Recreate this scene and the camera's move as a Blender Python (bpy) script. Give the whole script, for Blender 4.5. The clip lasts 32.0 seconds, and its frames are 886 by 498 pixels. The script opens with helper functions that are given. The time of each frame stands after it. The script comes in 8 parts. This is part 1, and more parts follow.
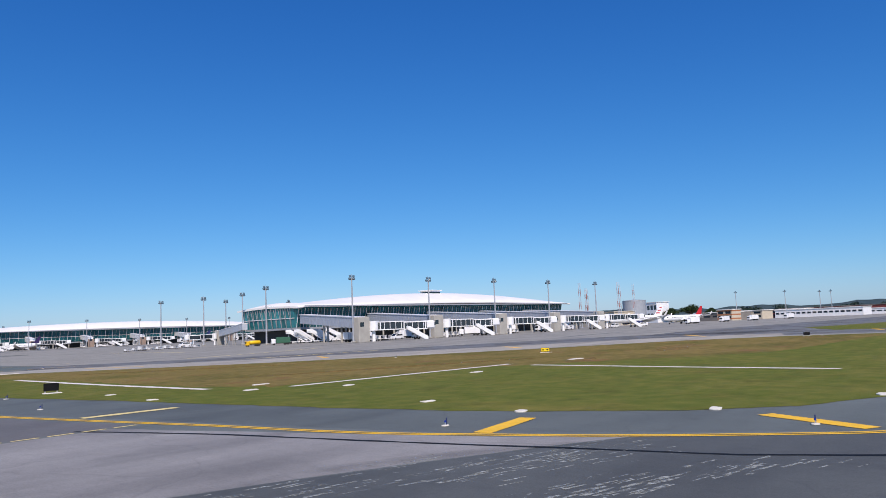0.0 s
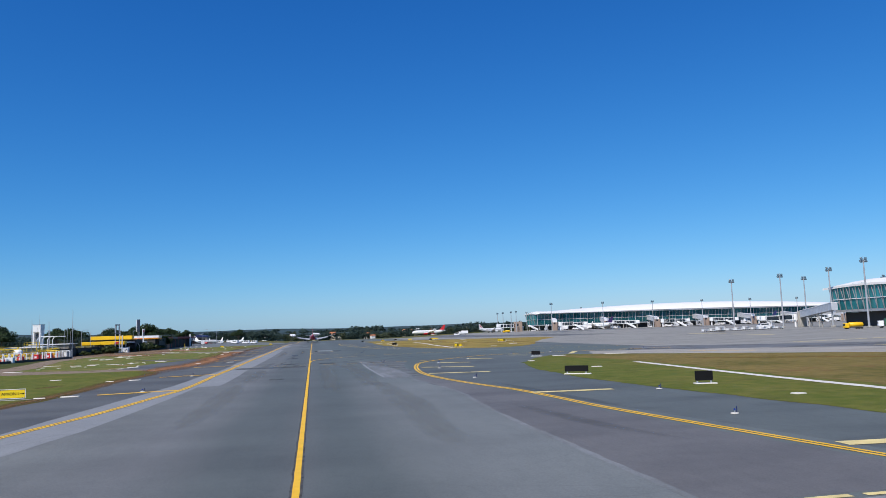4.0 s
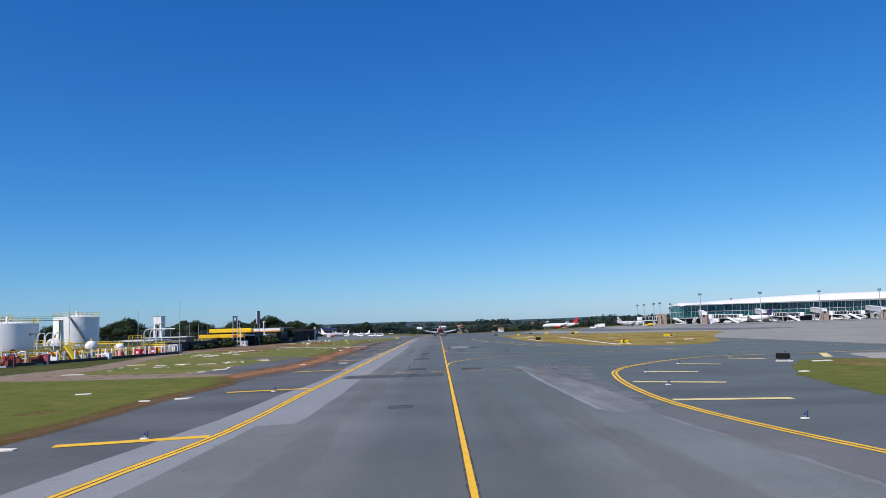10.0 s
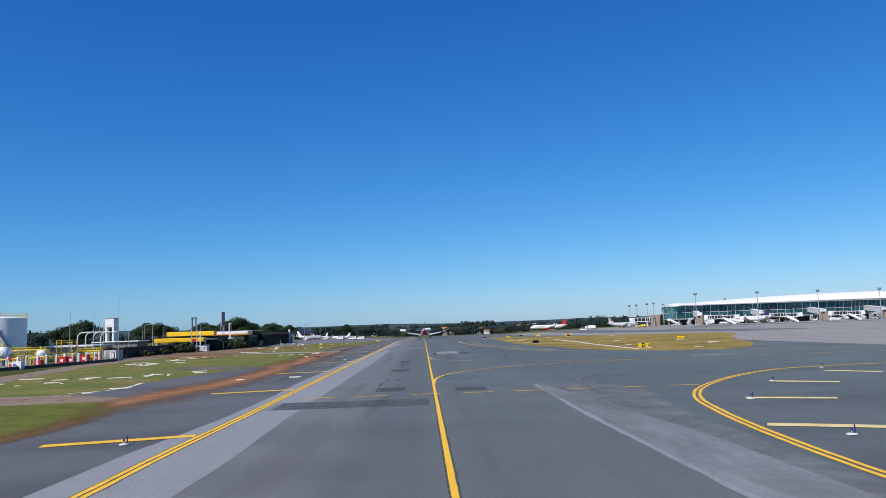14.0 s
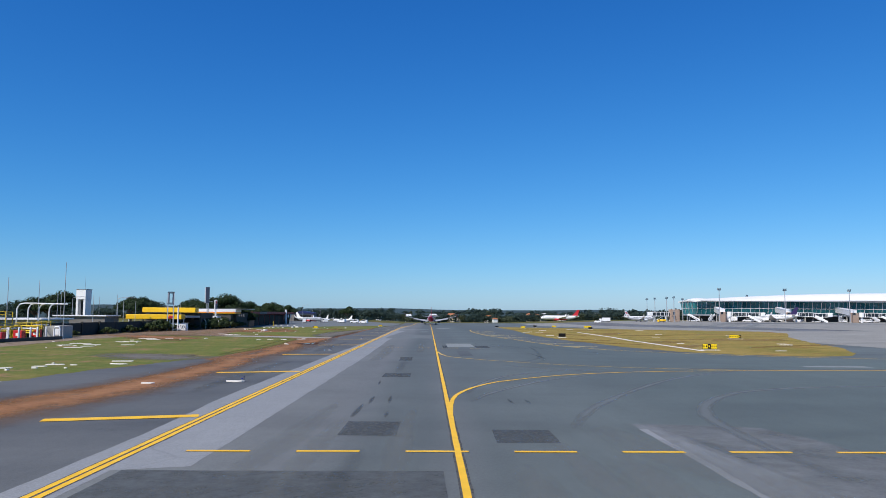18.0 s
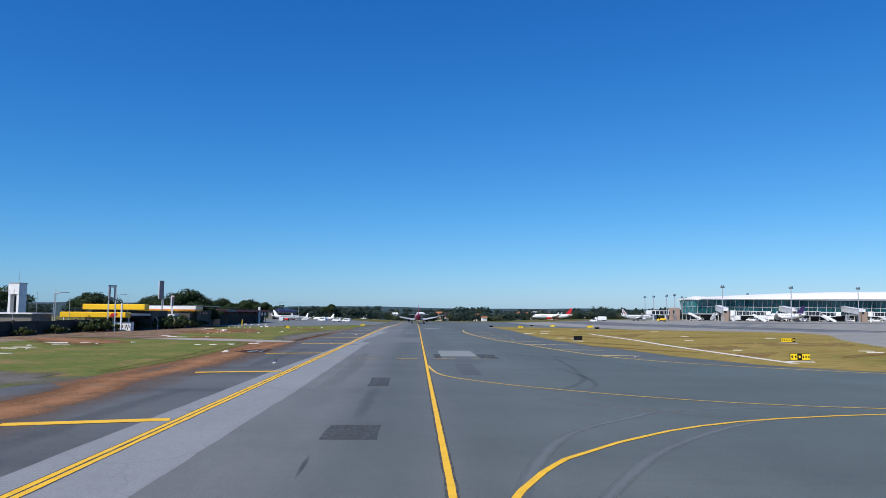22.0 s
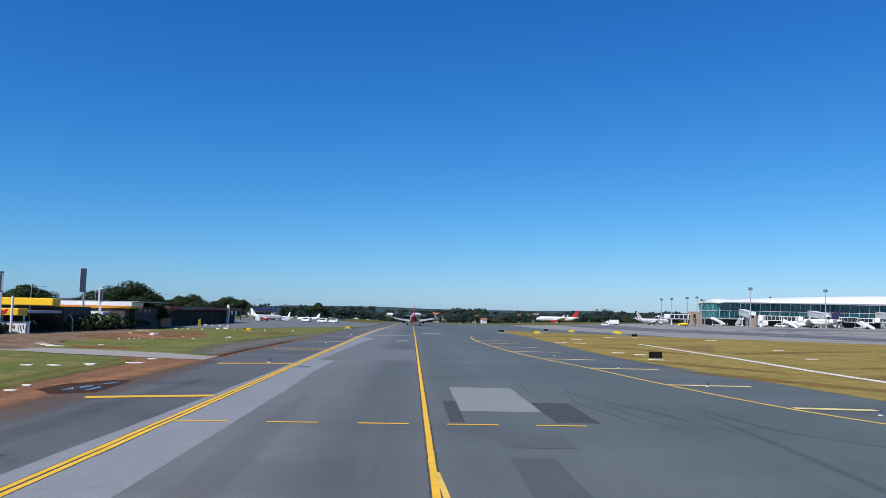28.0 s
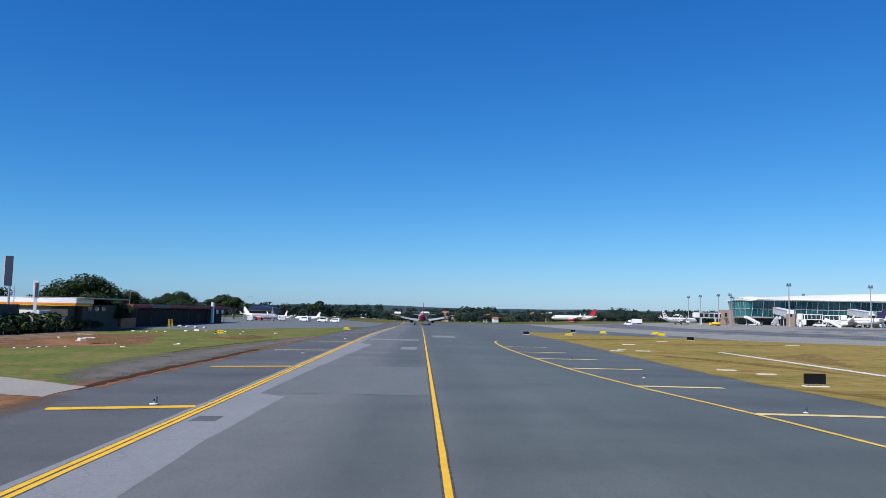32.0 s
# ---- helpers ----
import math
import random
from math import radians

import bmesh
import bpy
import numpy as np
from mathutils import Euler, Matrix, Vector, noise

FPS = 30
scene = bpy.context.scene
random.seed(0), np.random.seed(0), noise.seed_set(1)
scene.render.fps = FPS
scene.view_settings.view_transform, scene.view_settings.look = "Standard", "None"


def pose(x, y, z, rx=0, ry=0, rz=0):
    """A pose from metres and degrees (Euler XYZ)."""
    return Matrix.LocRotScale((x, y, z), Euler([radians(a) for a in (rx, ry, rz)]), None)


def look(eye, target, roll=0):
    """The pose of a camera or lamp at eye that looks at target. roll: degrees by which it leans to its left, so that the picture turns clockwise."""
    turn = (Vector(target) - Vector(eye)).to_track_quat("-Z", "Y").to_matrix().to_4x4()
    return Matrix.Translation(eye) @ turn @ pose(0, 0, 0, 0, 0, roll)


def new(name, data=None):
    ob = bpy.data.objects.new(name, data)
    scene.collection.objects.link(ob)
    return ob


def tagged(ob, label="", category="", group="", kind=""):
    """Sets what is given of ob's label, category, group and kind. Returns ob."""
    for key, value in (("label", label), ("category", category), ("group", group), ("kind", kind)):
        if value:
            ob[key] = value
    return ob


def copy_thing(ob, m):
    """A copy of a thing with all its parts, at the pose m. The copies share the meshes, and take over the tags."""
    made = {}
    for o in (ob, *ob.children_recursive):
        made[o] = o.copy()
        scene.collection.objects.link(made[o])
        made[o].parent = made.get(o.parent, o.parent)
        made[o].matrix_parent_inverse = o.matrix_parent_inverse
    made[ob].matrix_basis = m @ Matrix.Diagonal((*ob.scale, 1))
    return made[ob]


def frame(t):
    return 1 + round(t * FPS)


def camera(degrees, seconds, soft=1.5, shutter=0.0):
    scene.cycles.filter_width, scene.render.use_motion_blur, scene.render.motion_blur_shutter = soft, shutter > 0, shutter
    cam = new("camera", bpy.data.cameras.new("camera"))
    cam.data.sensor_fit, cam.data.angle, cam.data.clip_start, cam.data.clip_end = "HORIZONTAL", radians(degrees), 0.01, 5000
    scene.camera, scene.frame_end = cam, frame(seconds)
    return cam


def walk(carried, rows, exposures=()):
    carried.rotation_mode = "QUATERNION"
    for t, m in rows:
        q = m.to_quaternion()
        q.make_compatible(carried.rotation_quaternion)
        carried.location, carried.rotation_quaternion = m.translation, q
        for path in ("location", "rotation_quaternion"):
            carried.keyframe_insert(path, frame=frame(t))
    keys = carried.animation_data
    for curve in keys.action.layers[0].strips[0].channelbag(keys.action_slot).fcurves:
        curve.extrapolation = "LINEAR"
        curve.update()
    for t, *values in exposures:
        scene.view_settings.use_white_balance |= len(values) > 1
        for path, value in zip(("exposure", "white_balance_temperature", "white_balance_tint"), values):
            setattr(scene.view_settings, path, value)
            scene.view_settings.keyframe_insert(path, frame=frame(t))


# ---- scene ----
cam = camera(61.71, 32.0, soft=0.35)
PATH = [
    (0.0, -1.85, 0.11, 4.51, 96.07, 2.42, -50.56),
    (0.5, -1.27, 2.38, 4.54, 96.21, 1.88, -45.80),
    (1.0, -0.70, 4.72, 4.56, 96.42, 1.88, -40.61),
    (1.5, -0.11, 7.22, 4.57, 96.49, 1.75, -35.40),
    (2.0, 0.39, 9.93, 4.57, 96.41, 1.59, -30.07),
    (2.5, 0.68, 12.50, 4.57, 96.37, 1.39, -24.30),
    (3.0, 0.72, 15.50, 4.56, 96.45, 1.38, -19.21),
    (3.5, 0.68, 18.47, 4.55, 96.27, 1.45, -14.02),
    (4.0, 0.54, 21.48, 4.54, 96.21, 1.82, -9.90),
    (4.5, 0.30, 24.47, 4.54, 96.30, 1.81, -6.55),
    (6.5, -0.20, 36.38, 4.57, 95.76, 1.72, -1.43),
    (7.0, -0.31, 39.17, 4.57, 95.79, 1.73, -1.26),
    (7.5, -0.37, 41.98, 4.58, 95.99, 1.67, -0.98),
    (8.0, -0.50, 44.77, 4.58, 96.11, 1.57, -0.68),
    (8.5, -0.58, 47.60, 4.59, 95.85, 1.64, -0.54),
    (9.0, -0.69, 50.63, 4.59, 95.90, 1.85, -0.52),
    (9.5, -0.78, 53.47, 4.58, 95.93, 1.61, -0.39),
    (10.0, -0.85, 56.39, 4.57, 95.98, 1.69, -0.35),
    (10.5, -0.88, 59.40, 4.57, 96.20, 1.65, -0.31),
    (11.0, -0.86, 62.55, 4.55, 96.15, 1.84, -0.20),
    (11.5, -0.88, 65.72, 4.55, 96.09, 1.81, -0.22),
    (12.0, -0.89, 68.75, 4.54, 96.08, 1.81, -0.61),
    (12.5, -0.85, 71.86, 4.53, 96.08, 1.96, -1.01),
    (13.0, -0.84, 75.01, 4.51, 96.21, 1.89, -1.36),
    (13.5, -0.86, 78.08, 4.50, 96.20, 2.02, -1.46),
    (14.0, -0.74, 81.42, 4.49, 96.11, 1.88, -1.56),
    (14.5, -0.66, 84.42, 4.52, 96.09, 2.04, -1.60),
    (16.5, -0.93, 98.03, 4.57, 93.65, -2.05, -2.65),
    (17.0, -0.97, 101.45, 4.57, 93.80, -1.72, -2.19),
    (17.5, -0.99, 104.86, 4.56, 94.97, -0.48, -1.18),
    (18.0, -1.01, 108.29, 4.55, 95.07, -0.36, -1.10),
    (18.5, -1.01, 111.70, 4.54, 95.14, -0.49, -1.08),
    (19.0, -1.02, 115.07, 4.53, 94.91, -0.35, -1.14),
    (19.5, -1.02, 118.45, 4.53, 95.03, -0.29, -1.26),
    (20.0, -1.03, 121.85, 4.54, 95.08, -0.20, -1.34),
    (20.5, -1.04, 125.28, 4.54, 95.07, -0.26, -1.46),
    (21.0, -1.04, 128.80, 4.54, 94.99, -0.42, -1.76),
    (21.5, -1.02, 132.39, 4.53, 94.96, -0.40, -1.97),
    (22.0, -0.97, 135.99, 4.53, 94.95, -0.47, -2.08),
    (22.5, -0.93, 139.58, 4.52, 94.98, -0.45, -2.13),
    (23.0, -0.88, 143.14, 4.51, 94.99, -0.52, -2.11),
    (23.5, -0.83, 146.70, 4.52, 95.04, -0.44, -2.10),
    (24.0, -0.78, 150.27, 4.53, 95.14, -0.63, -2.16),
    (24.5, -0.72, 153.85, 4.54, 95.07, -0.57, -2.08),
    (25.0, -0.67, 157.43, 4.54, 95.18, -0.56, -2.03),
    (25.5, -0.62, 161.03, 4.54, 95.11, -0.66, -1.94),
    (27.5, -0.70, 175.36, 4.56, 95.09, -1.15, -2.29),
    (28.0, -0.73, 179.00, 4.59, 95.03, -1.15, -2.39),
    (29.0, -0.68, 186.51, 4.55, 94.85, -1.12, -2.34),
    (29.5, -0.67, 190.41, 4.56, 94.76, -1.03, -2.19),
    (30.0, -0.69, 194.34, 4.56, 94.86, -0.95, -2.06),
    (30.5, -0.72, 198.29, 4.57, 94.81, -0.85, -1.97),
    (31.0, -0.76, 202.25, 4.57, 94.69, -1.12, -1.80),
    (31.5, -0.79, 206.22, 4.58, 94.69, -1.14, -1.80),
    (32.0, -0.82, 210.19, 4.58, 94.92, -1.11, -1.74),
]
walk(cam, [(t, pose(x, y, z, rx, ry, rz)) for t, x, y, z, rx, ry, rz in PATH],
     [(0.0, -0.05, 6780, 16.5), (1.0, -0.09, 6710, 15), (2.0, -0.13, 6600, 13), (4.0, -0.05, 6540, 11), (7.0, 0.0, 6700, 14), (9.0, 0.0, 6680, 13), (14.0, 0.0, 6600, 12), (17.0, 0.03, 6600, 11), (20.0, 0.02, 6500, 10), (32.0, 0.02, 6520, 10.5)])

# ---- world, sun ----
SUN_AZ, SUN_EL = radians(222), radians(47)      # clockwise from +y, above the horizon
world = bpy.data.worlds.new("sky")
scene.world = world
world.use_nodes = True
wn = world.node_tree
sky = wn.nodes.new("ShaderNodeTexSky")
sky.sky_type, sky.sun_disc = "NISHITA", False
sky.sun_elevation, sky.sun_rotation = SUN_EL, SUN_AZ
sky.altitude, sky.air_density, sky.dust_density, sky.ozone_density = 1000, 1.0, 0.82, 1.0
bg = wn.nodes["Background"]
bg.inputs["Strength"].default_value = 0.10
split = wn.nodes.new("ShaderNodeSeparateColor")        # clear dry highland air: deep blue above, pale at the horizon
join = wn.nodes.new("ShaderNodeCombineColor")
wn.links.new(sky.outputs[0], split.inputs[0])
for k, (power, gain) in enumerate(((1.76, 0.116), (1.09, 0.662), (0.76, 1.93))):
    p, g = wn.nodes.new("ShaderNodeMath"), wn.nodes.new("ShaderNodeMath")
    p.operation, g.operation = "POWER", "MULTIPLY"
    p.inputs[1].default_value, g.inputs[1].default_value = power, gain
    wn.links.new(split.outputs[k], p.inputs[0])
    wn.links.new(p.outputs[0], g.inputs[0])
    wn.links.new(g.outputs[0], join.inputs[k])
wn.links.new(join.outputs[0], bg.inputs["Color"])
sun = new("sun", bpy.data.lights.new("sun", "SUN"))
sun.data.energy, sun.data.angle, sun.data.color = 4.9, radians(0.53), (1.0, 0.95, 0.88)
sun_way = Vector((math.sin(SUN_AZ) * math.cos(SUN_EL), math.cos(SUN_AZ) * math.cos(SUN_EL), math.sin(SUN_EL)))
sun.matrix_world = look(sun_way * 500, (0, 0, 0))

# ---- materials ----
def nodes_of(name):
    m = bpy.data.materials.new(name)
    m.use_nodes = True
    return m, m.node_tree.nodes, m.node_tree.links, m.node_tree.nodes["Principled BSDF"]


def noise_tex(N, L, scale, detail=4.0, stretch=None, rough=0.55):
    g = N.new("ShaderNodeNewGeometry")
    t = N.new("ShaderNodeTexNoise")
    t.inputs["Scale"].default_value, t.inputs["Detail"].default_value = scale, detail
    t.inputs["Roughness"].default_value = rough
    if stretch:
        mp = N.new("ShaderNodeMapping")
        mp.inputs["Scale"].default_value = stretch
        L.new(g.outputs["Position"], mp.inputs["Vector"])
        L.new(mp.outputs[0], t.inputs["Vector"])
    else:
        L.new(g.outputs["Position"], t.inputs["Vector"])
    return t.outputs["Fac"]


def ramp(N, L, fac, stops):
    r = N.new("ShaderNodeValToRGB")
    e = r.color_ramp.elements
    while len(e) < len(stops):
        e.new(0.5)
    for el, (p, c) in zip(e, stops):
        el.position = p
        el.color = (*c, 1) if len(c) == 3 else c
    L.new(fac, r.inputs[0])
    return r.outputs[0]


def mix(N, L, fac, a, b, kind="MIX"):
    x = N.new("ShaderNodeMix")
    x.data_type, x.blend_type = "RGBA", kind
    for sock, v in ((x.inputs[0], fac), (x.inputs[6], a), (x.inputs[7], b)):
        if isinstance(v, (int, float)):
            sock.default_value = v
        elif isinstance(v, tuple):
            sock.default_value = (*v, 1)
        else:
            L.new(v, sock)
    return x.outputs[2]


def bump(N, L, P, height, strength, dist):
    b = N.new("ShaderNodeBump")
    b.inputs["Strength"].default_value, b.inputs["Distance"].default_value = strength, dist
    L.new(height, b.inputs["Height"])
    L.new(b.outputs[0], P.inputs["Normal"])


def worn_through(N, L, P, cover, scale=0.9, stretch=None, soft=0.07):
    """Lets the surface below show through in ragged patches; cover: about the share that stays."""
    at = 0.5 + (0.5 - cover) * 0.42
    f = ramp(N, L, noise_tex(N, L, scale, 7, stretch, 0.68), [(at - soft, (0, 0, 0)), (at + soft, (1, 1, 1))])
    L.new(f, P.inputs["Alpha"])


def soft_rim(N, L, P, most=1.0, scale=0.8, stretch=None):
    """Lets a drift thin out towards its rim in ragged wisps; the mesh carries how far in a point lies as "edge"."""
    at = N.new("ShaderNodeAttribute")
    at.attribute_name = "edge"
    wisp = N.new("ShaderNodeMath")
    wisp.operation = "MULTIPLY_ADD"
    wisp.inputs[1].default_value = 1.3
    L.new(noise_tex(N, L, scale, 7, stretch, 0.66), wisp.inputs[0])
    L.new(at.outputs["Fac"], wisp.inputs[2])
    half = N.new("ShaderNodeMath")
    half.operation = "MULTIPLY"
    half.inputs[1].default_value = 0.5
    L.new(wisp.outputs[0], half.inputs[0])
    L.new(ramp(N, L, half.outputs[0], [(0.42, (0, 0, 0)), (0.60, (most * 0.55,) * 3), (0.80, (most,) * 3)]), P.inputs["Alpha"])


def paint(name, col, rough=0.5, metal=0.0, dirt=0.12, scale=0.6, vary=0.0, spec=0.5):
    """A painted or plain surface with grime at two scales; vary: spread between pieces."""
    m, N, L, P = nodes_of(name)
    dark = tuple(c * (1 - 2.2 * dirt) for c in col)
    big = noise_tex(N, L, scale, 5)
    fine = noise_tex(N, L, scale * 14, 3)
    c = ramp(N, L, big, [(0.3, dark), (0.62, col)])
    c = mix(N, L, 0.35, c, ramp(N, L, fine, [(0.3, tuple(v * (1 - dirt) for v in col)), (0.7, col)]))
    if vary:
        info = N.new("ShaderNodeObjectInfo")
        h = N.new("ShaderNodeHueSaturation")
        v = N.new("ShaderNodeMapRange")
        v.inputs["To Min"].default_value, v.inputs["To Max"].default_value = 1 - vary, 1 + vary
        L.new(info.outputs["Random"], v.inputs["Value"])
        L.new(v.outputs[0], h.inputs["Value"])
        L.new(c, h.inputs["Color"])
        c = h.outputs[0]
    L.new(c, P.inputs["Base Color"])
    P.inputs["Roughness"].default_value, P.inputs["Metallic"].default_value = rough, metal
    P.inputs["Specular IOR Level"].default_value = spec
    return m


def asphalt(name, base, streak=0.5, tone=(0.95, 1.0, 0.93), crack=0.0, lanes=False, blotch=0.2, cover=1.0, wear=(0.9, None), cloudy=0.0, rim=None, dust_sheen=False):
    """Asphalt: aggregate grain, wheel streaks along the taxiway, cloudy wear, thin cracks."""
    m, N, L, P = nodes_of(name)
    col = tuple(base * t for t in tone)
    long = noise_tex(N, L, 1.0, 3, (0.42, 0.006, 1))
    cloud = noise_tex(N, L, 0.05, 5)
    mid = noise_tex(N, L, 0.5, 6, (1, 0.35, 1), 0.62)
    blot = noise_tex(N, L, 2.4, 5, (1, 0.5, 1), 0.7)
    pebble = noise_tex(N, L, 11.0, 3, None, 0.7)
    grain = noise_tex(N, L, 55.0, 2)
    c = ramp(N, L, long, [(0.32, tuple(v * (1 - 0.42 * streak) for v in col)), (0.68, tuple(v * (1 + 0.42 * streak) for v in col))])
    c = mix(N, L, 0.5, c, ramp(N, L, cloud, [(0.3, tuple(v * 0.74 for v in col)), (0.7, tuple(v * 1.28 for v in col))]))
    c = mix(N, L, 0.4, c, ramp(N, L, mid, [(0.3, tuple(v * 0.62 for v in col)), (0.72, tuple(v * 1.36 for v in col))]))
    c = mix(N, L, blotch, c, ramp(N, L, blot, [(0.34, tuple(v * 0.5 for v in col)), (0.5, col), (0.68, tuple(v * 1.4 for v in col))]))
    c = mix(N, L, 0.25, c, ramp(N, L, pebble, [(0.34, tuple(v * 0.35 for v in col)), (0.68, tuple(v * 1.75 for v in col))]))
    c = mix(N, L, 0.25, c, ramp(N, L, grain, [(0.3, tuple(v * 0.5 for v in col)), (0.75, tuple(v * 1.6 for v in col))]))
    if cloudy:                                          # broad stains and swept, lighter ways
        stain = noise_tex(N, L, 0.13, 4, (0.45, 1.3, 1), 0.55)
        lo, hi = 1 - cloudy, 1 + 0.6 * cloudy
        c = mix(N, L, 1.0, c, ramp(N, L, stain, [(0.34, (lo, lo * 0.99, lo * 0.99)), (0.5, (1, 1, 1)), (0.66, (hi, hi, hi))]), "MULTIPLY")
    if dust_sheen:                                           # reddish dust towards the soil verge; greener and paler away, with grazing sheen painted in
        g = N.new("ShaderNodeNewGeometry")
        sx = N.new("ShaderNodeSeparateXYZ")
        L.new(g.outputs["Position"], sx.inputs[0])
        across = N.new("ShaderNodeMapRange")
        across.inputs["From Min"].default_value, across.inputs["From Max"].default_value = -22, 40
        L.new(sx.outputs[0], across.inputs["Value"])
        c = mix(N, L, 1.0, c, ramp(N, L, across.outputs[0], [(0.0, (1.06, 1.0, 0.97)), (0.33, (1.0, 1.0, 1.0)), (0.62, (1.0, 1.06, 1.03)), (1.0, (1.14, 1.22, 1.17))]), "MULTIPLY")
    if lanes:                                           # polished and rubbered wheel lanes across the width
        g = N.new("ShaderNodeNewGeometry")
        sx = N.new("ShaderNodeSeparateXYZ")
        L.new(g.outputs["Position"], sx.inputs[0])
        wob = noise_tex(N, L, 0.06, 3)
        off = N.new("ShaderNodeMath")
        off.operation = "MULTIPLY_ADD"
        L.new(wob, off.inputs[0])
        off.inputs[1].default_value = 1.8
        shift = N.new("ShaderNodeMath")
        shift.operation = "SUBTRACT"
        L.new(sx.outputs[0], shift.inputs[0])
        shift.inputs[1].default_value = 0.9
        L.new(shift.outputs[0], off.inputs[2])
        mr = N.new("ShaderNodeMapRange")
        mr.inputs["From Min"].default_value, mr.inputs["From Max"].default_value = -10, 12
        L.new(off.outputs[0], mr.inputs["Value"])
        lane = ramp(N, L, mr.outputs[0], [(0.0, (1.22,) * 3), (0.19, (1.20, 1.17, 1.2)), (0.27, (0.98,) * 3), (0.32, (0.78, 0.82, 0.81)), (0.40, (0.74, 0.78, 0.77)), (0.455, (0.88,) * 3), (0.51, (0.74, 0.78, 0.77)), (0.57, (0.76, 0.80, 0.79)), (0.63, (0.98,) * 3), (0.72, (1.22, 1.19, 1.22)), (0.9, (1.30, 1.26, 1.30)), (1.0, (0.95,) * 3)])
        calm = ramp(N, L, mr.outputs[0], [(0.0, (1.16,) * 3), (0.22, (1.10, 1.08, 1.10)), (0.32, (0.77, 0.81, 0.80)), (0.40, (0.78, 0.82, 0.81)), (0.455, (0.94,) * 3), (0.51, (0.78, 0.82, 0.81)), (0.60, (0.82, 0.87, 0.86)), (0.72, (0.85, 0.90, 0.89)), (1.0, (0.72, 0.77, 0.76))])
        my = N.new("ShaderNodeMapRange")
        my.inputs["From Min"].default_value, my.inputs["From Max"].default_value = 84, 104
        L.new(sx.outputs[1], my.inputs["Value"])
        c = mix(N, L, 1.0, c, mix(N, L, my.outputs[0], lane, calm), "MULTIPLY")
    if crack:
        g = N.new("ShaderNodeNewGeometry")
        w = N.new("ShaderNodeTexNoise")
        w.inputs["Scale"].default_value = 0.35
        L.new(g.outputs["Position"], w.inputs["Vector"])
        add = N.new("ShaderNodeVectorMath")
        add.operation = "MULTIPLY_ADD"
        L.new(w.outputs["Color"], add.inputs[0])
        add.inputs[1].default_value = (3.0, 3.0, 0)
        L.new(g.outputs["Position"], add.inputs[2])
        v = N.new("ShaderNodeTexVoronoi")
        v.feature = "DISTANCE_TO_EDGE"
        v.inputs["Scale"].default_value = 0.11
        L.new(add.outputs[0], v.inputs["Vector"])
        line = ramp(N, L, v.outputs["Distance"], [(0.0, (1, 1, 1)), (0.006, (0, 0, 0))])
        c = mix(N, L, mix(N, L, crack, (0, 0, 0), line), c, tuple(v * 0.45 for v in col))
    L.new(c, P.inputs["Base Color"])
    P.inputs["Roughness"].default_value = 0.72
    P.inputs["Specular IOR Level"].default_value = 0.5
    bump(N, L, P, grain, 0.25, 0.01)
    if cover < 1:
        worn_through(N, L, P, cover, *wear)
    if rim:
        soft_rim(N, L, P, *rim)
    return m


def turf(name, green, straw, soil, straw_at=0.5, soil_at=0.66, scale=0.07, cover=1.0, soft=0.1, rim=None):
    """Mown grass: green with dry patches and bare soil showing through, blade grain."""
    m, N, L, P = nodes_of(name)
    big = noise_tex(N, L, scale, 6, None, 0.62)
    mid = noise_tex(N, L, scale * 9, 5)
    fine = noise_tex(N, L, 14.0, 3, None, 0.7)
    c = ramp(N, L, big, [(straw_at - 0.10, green), (straw_at + 0.06, straw)])
    dark = noise_tex(N, L, scale * 4, 7, None, 0.68)
    c = mix(N, L, ramp(N, L, dark, [(0.52, (0, 0, 0)), (0.66, (0.75, 0.75, 0.75))]), c, tuple(v * 0.5 for v in green))
    c = mix(N, L, 0.45, c, ramp(N, L, mid, [(0.36, tuple(v * 0.72 for v in green)), (0.66, straw)]))
    bare = noise_tex(N, L, scale * 1.7, 6, (1, 1, 3), 0.65)
    c = mix(N, L, ramp(N, L, bare, [(soil_at, (0, 0, 0)), (soil_at + 0.08, (1, 1, 1))]), c, soil)
    c = mix(N, L, 0.75, c, ramp(N, L, fine, [(0.28, (0.52, 0.52, 0.52)), (0.72, (1.08, 1.08, 1.08))]), "MULTIPLY")
    L.new(c, P.inputs["Base Color"])
    P.inputs["Roughness"].default_value = 0.95
    P.inputs["Specular IOR Level"].default_value = 0.1
    bump(N, L, P, fine, 0.8, 0.06)
    if cover < 1:
        worn_through(N, L, P, cover, 0.45, None, soft)
    if rim:
        soft_rim(N, L, P, *rim)
    return m


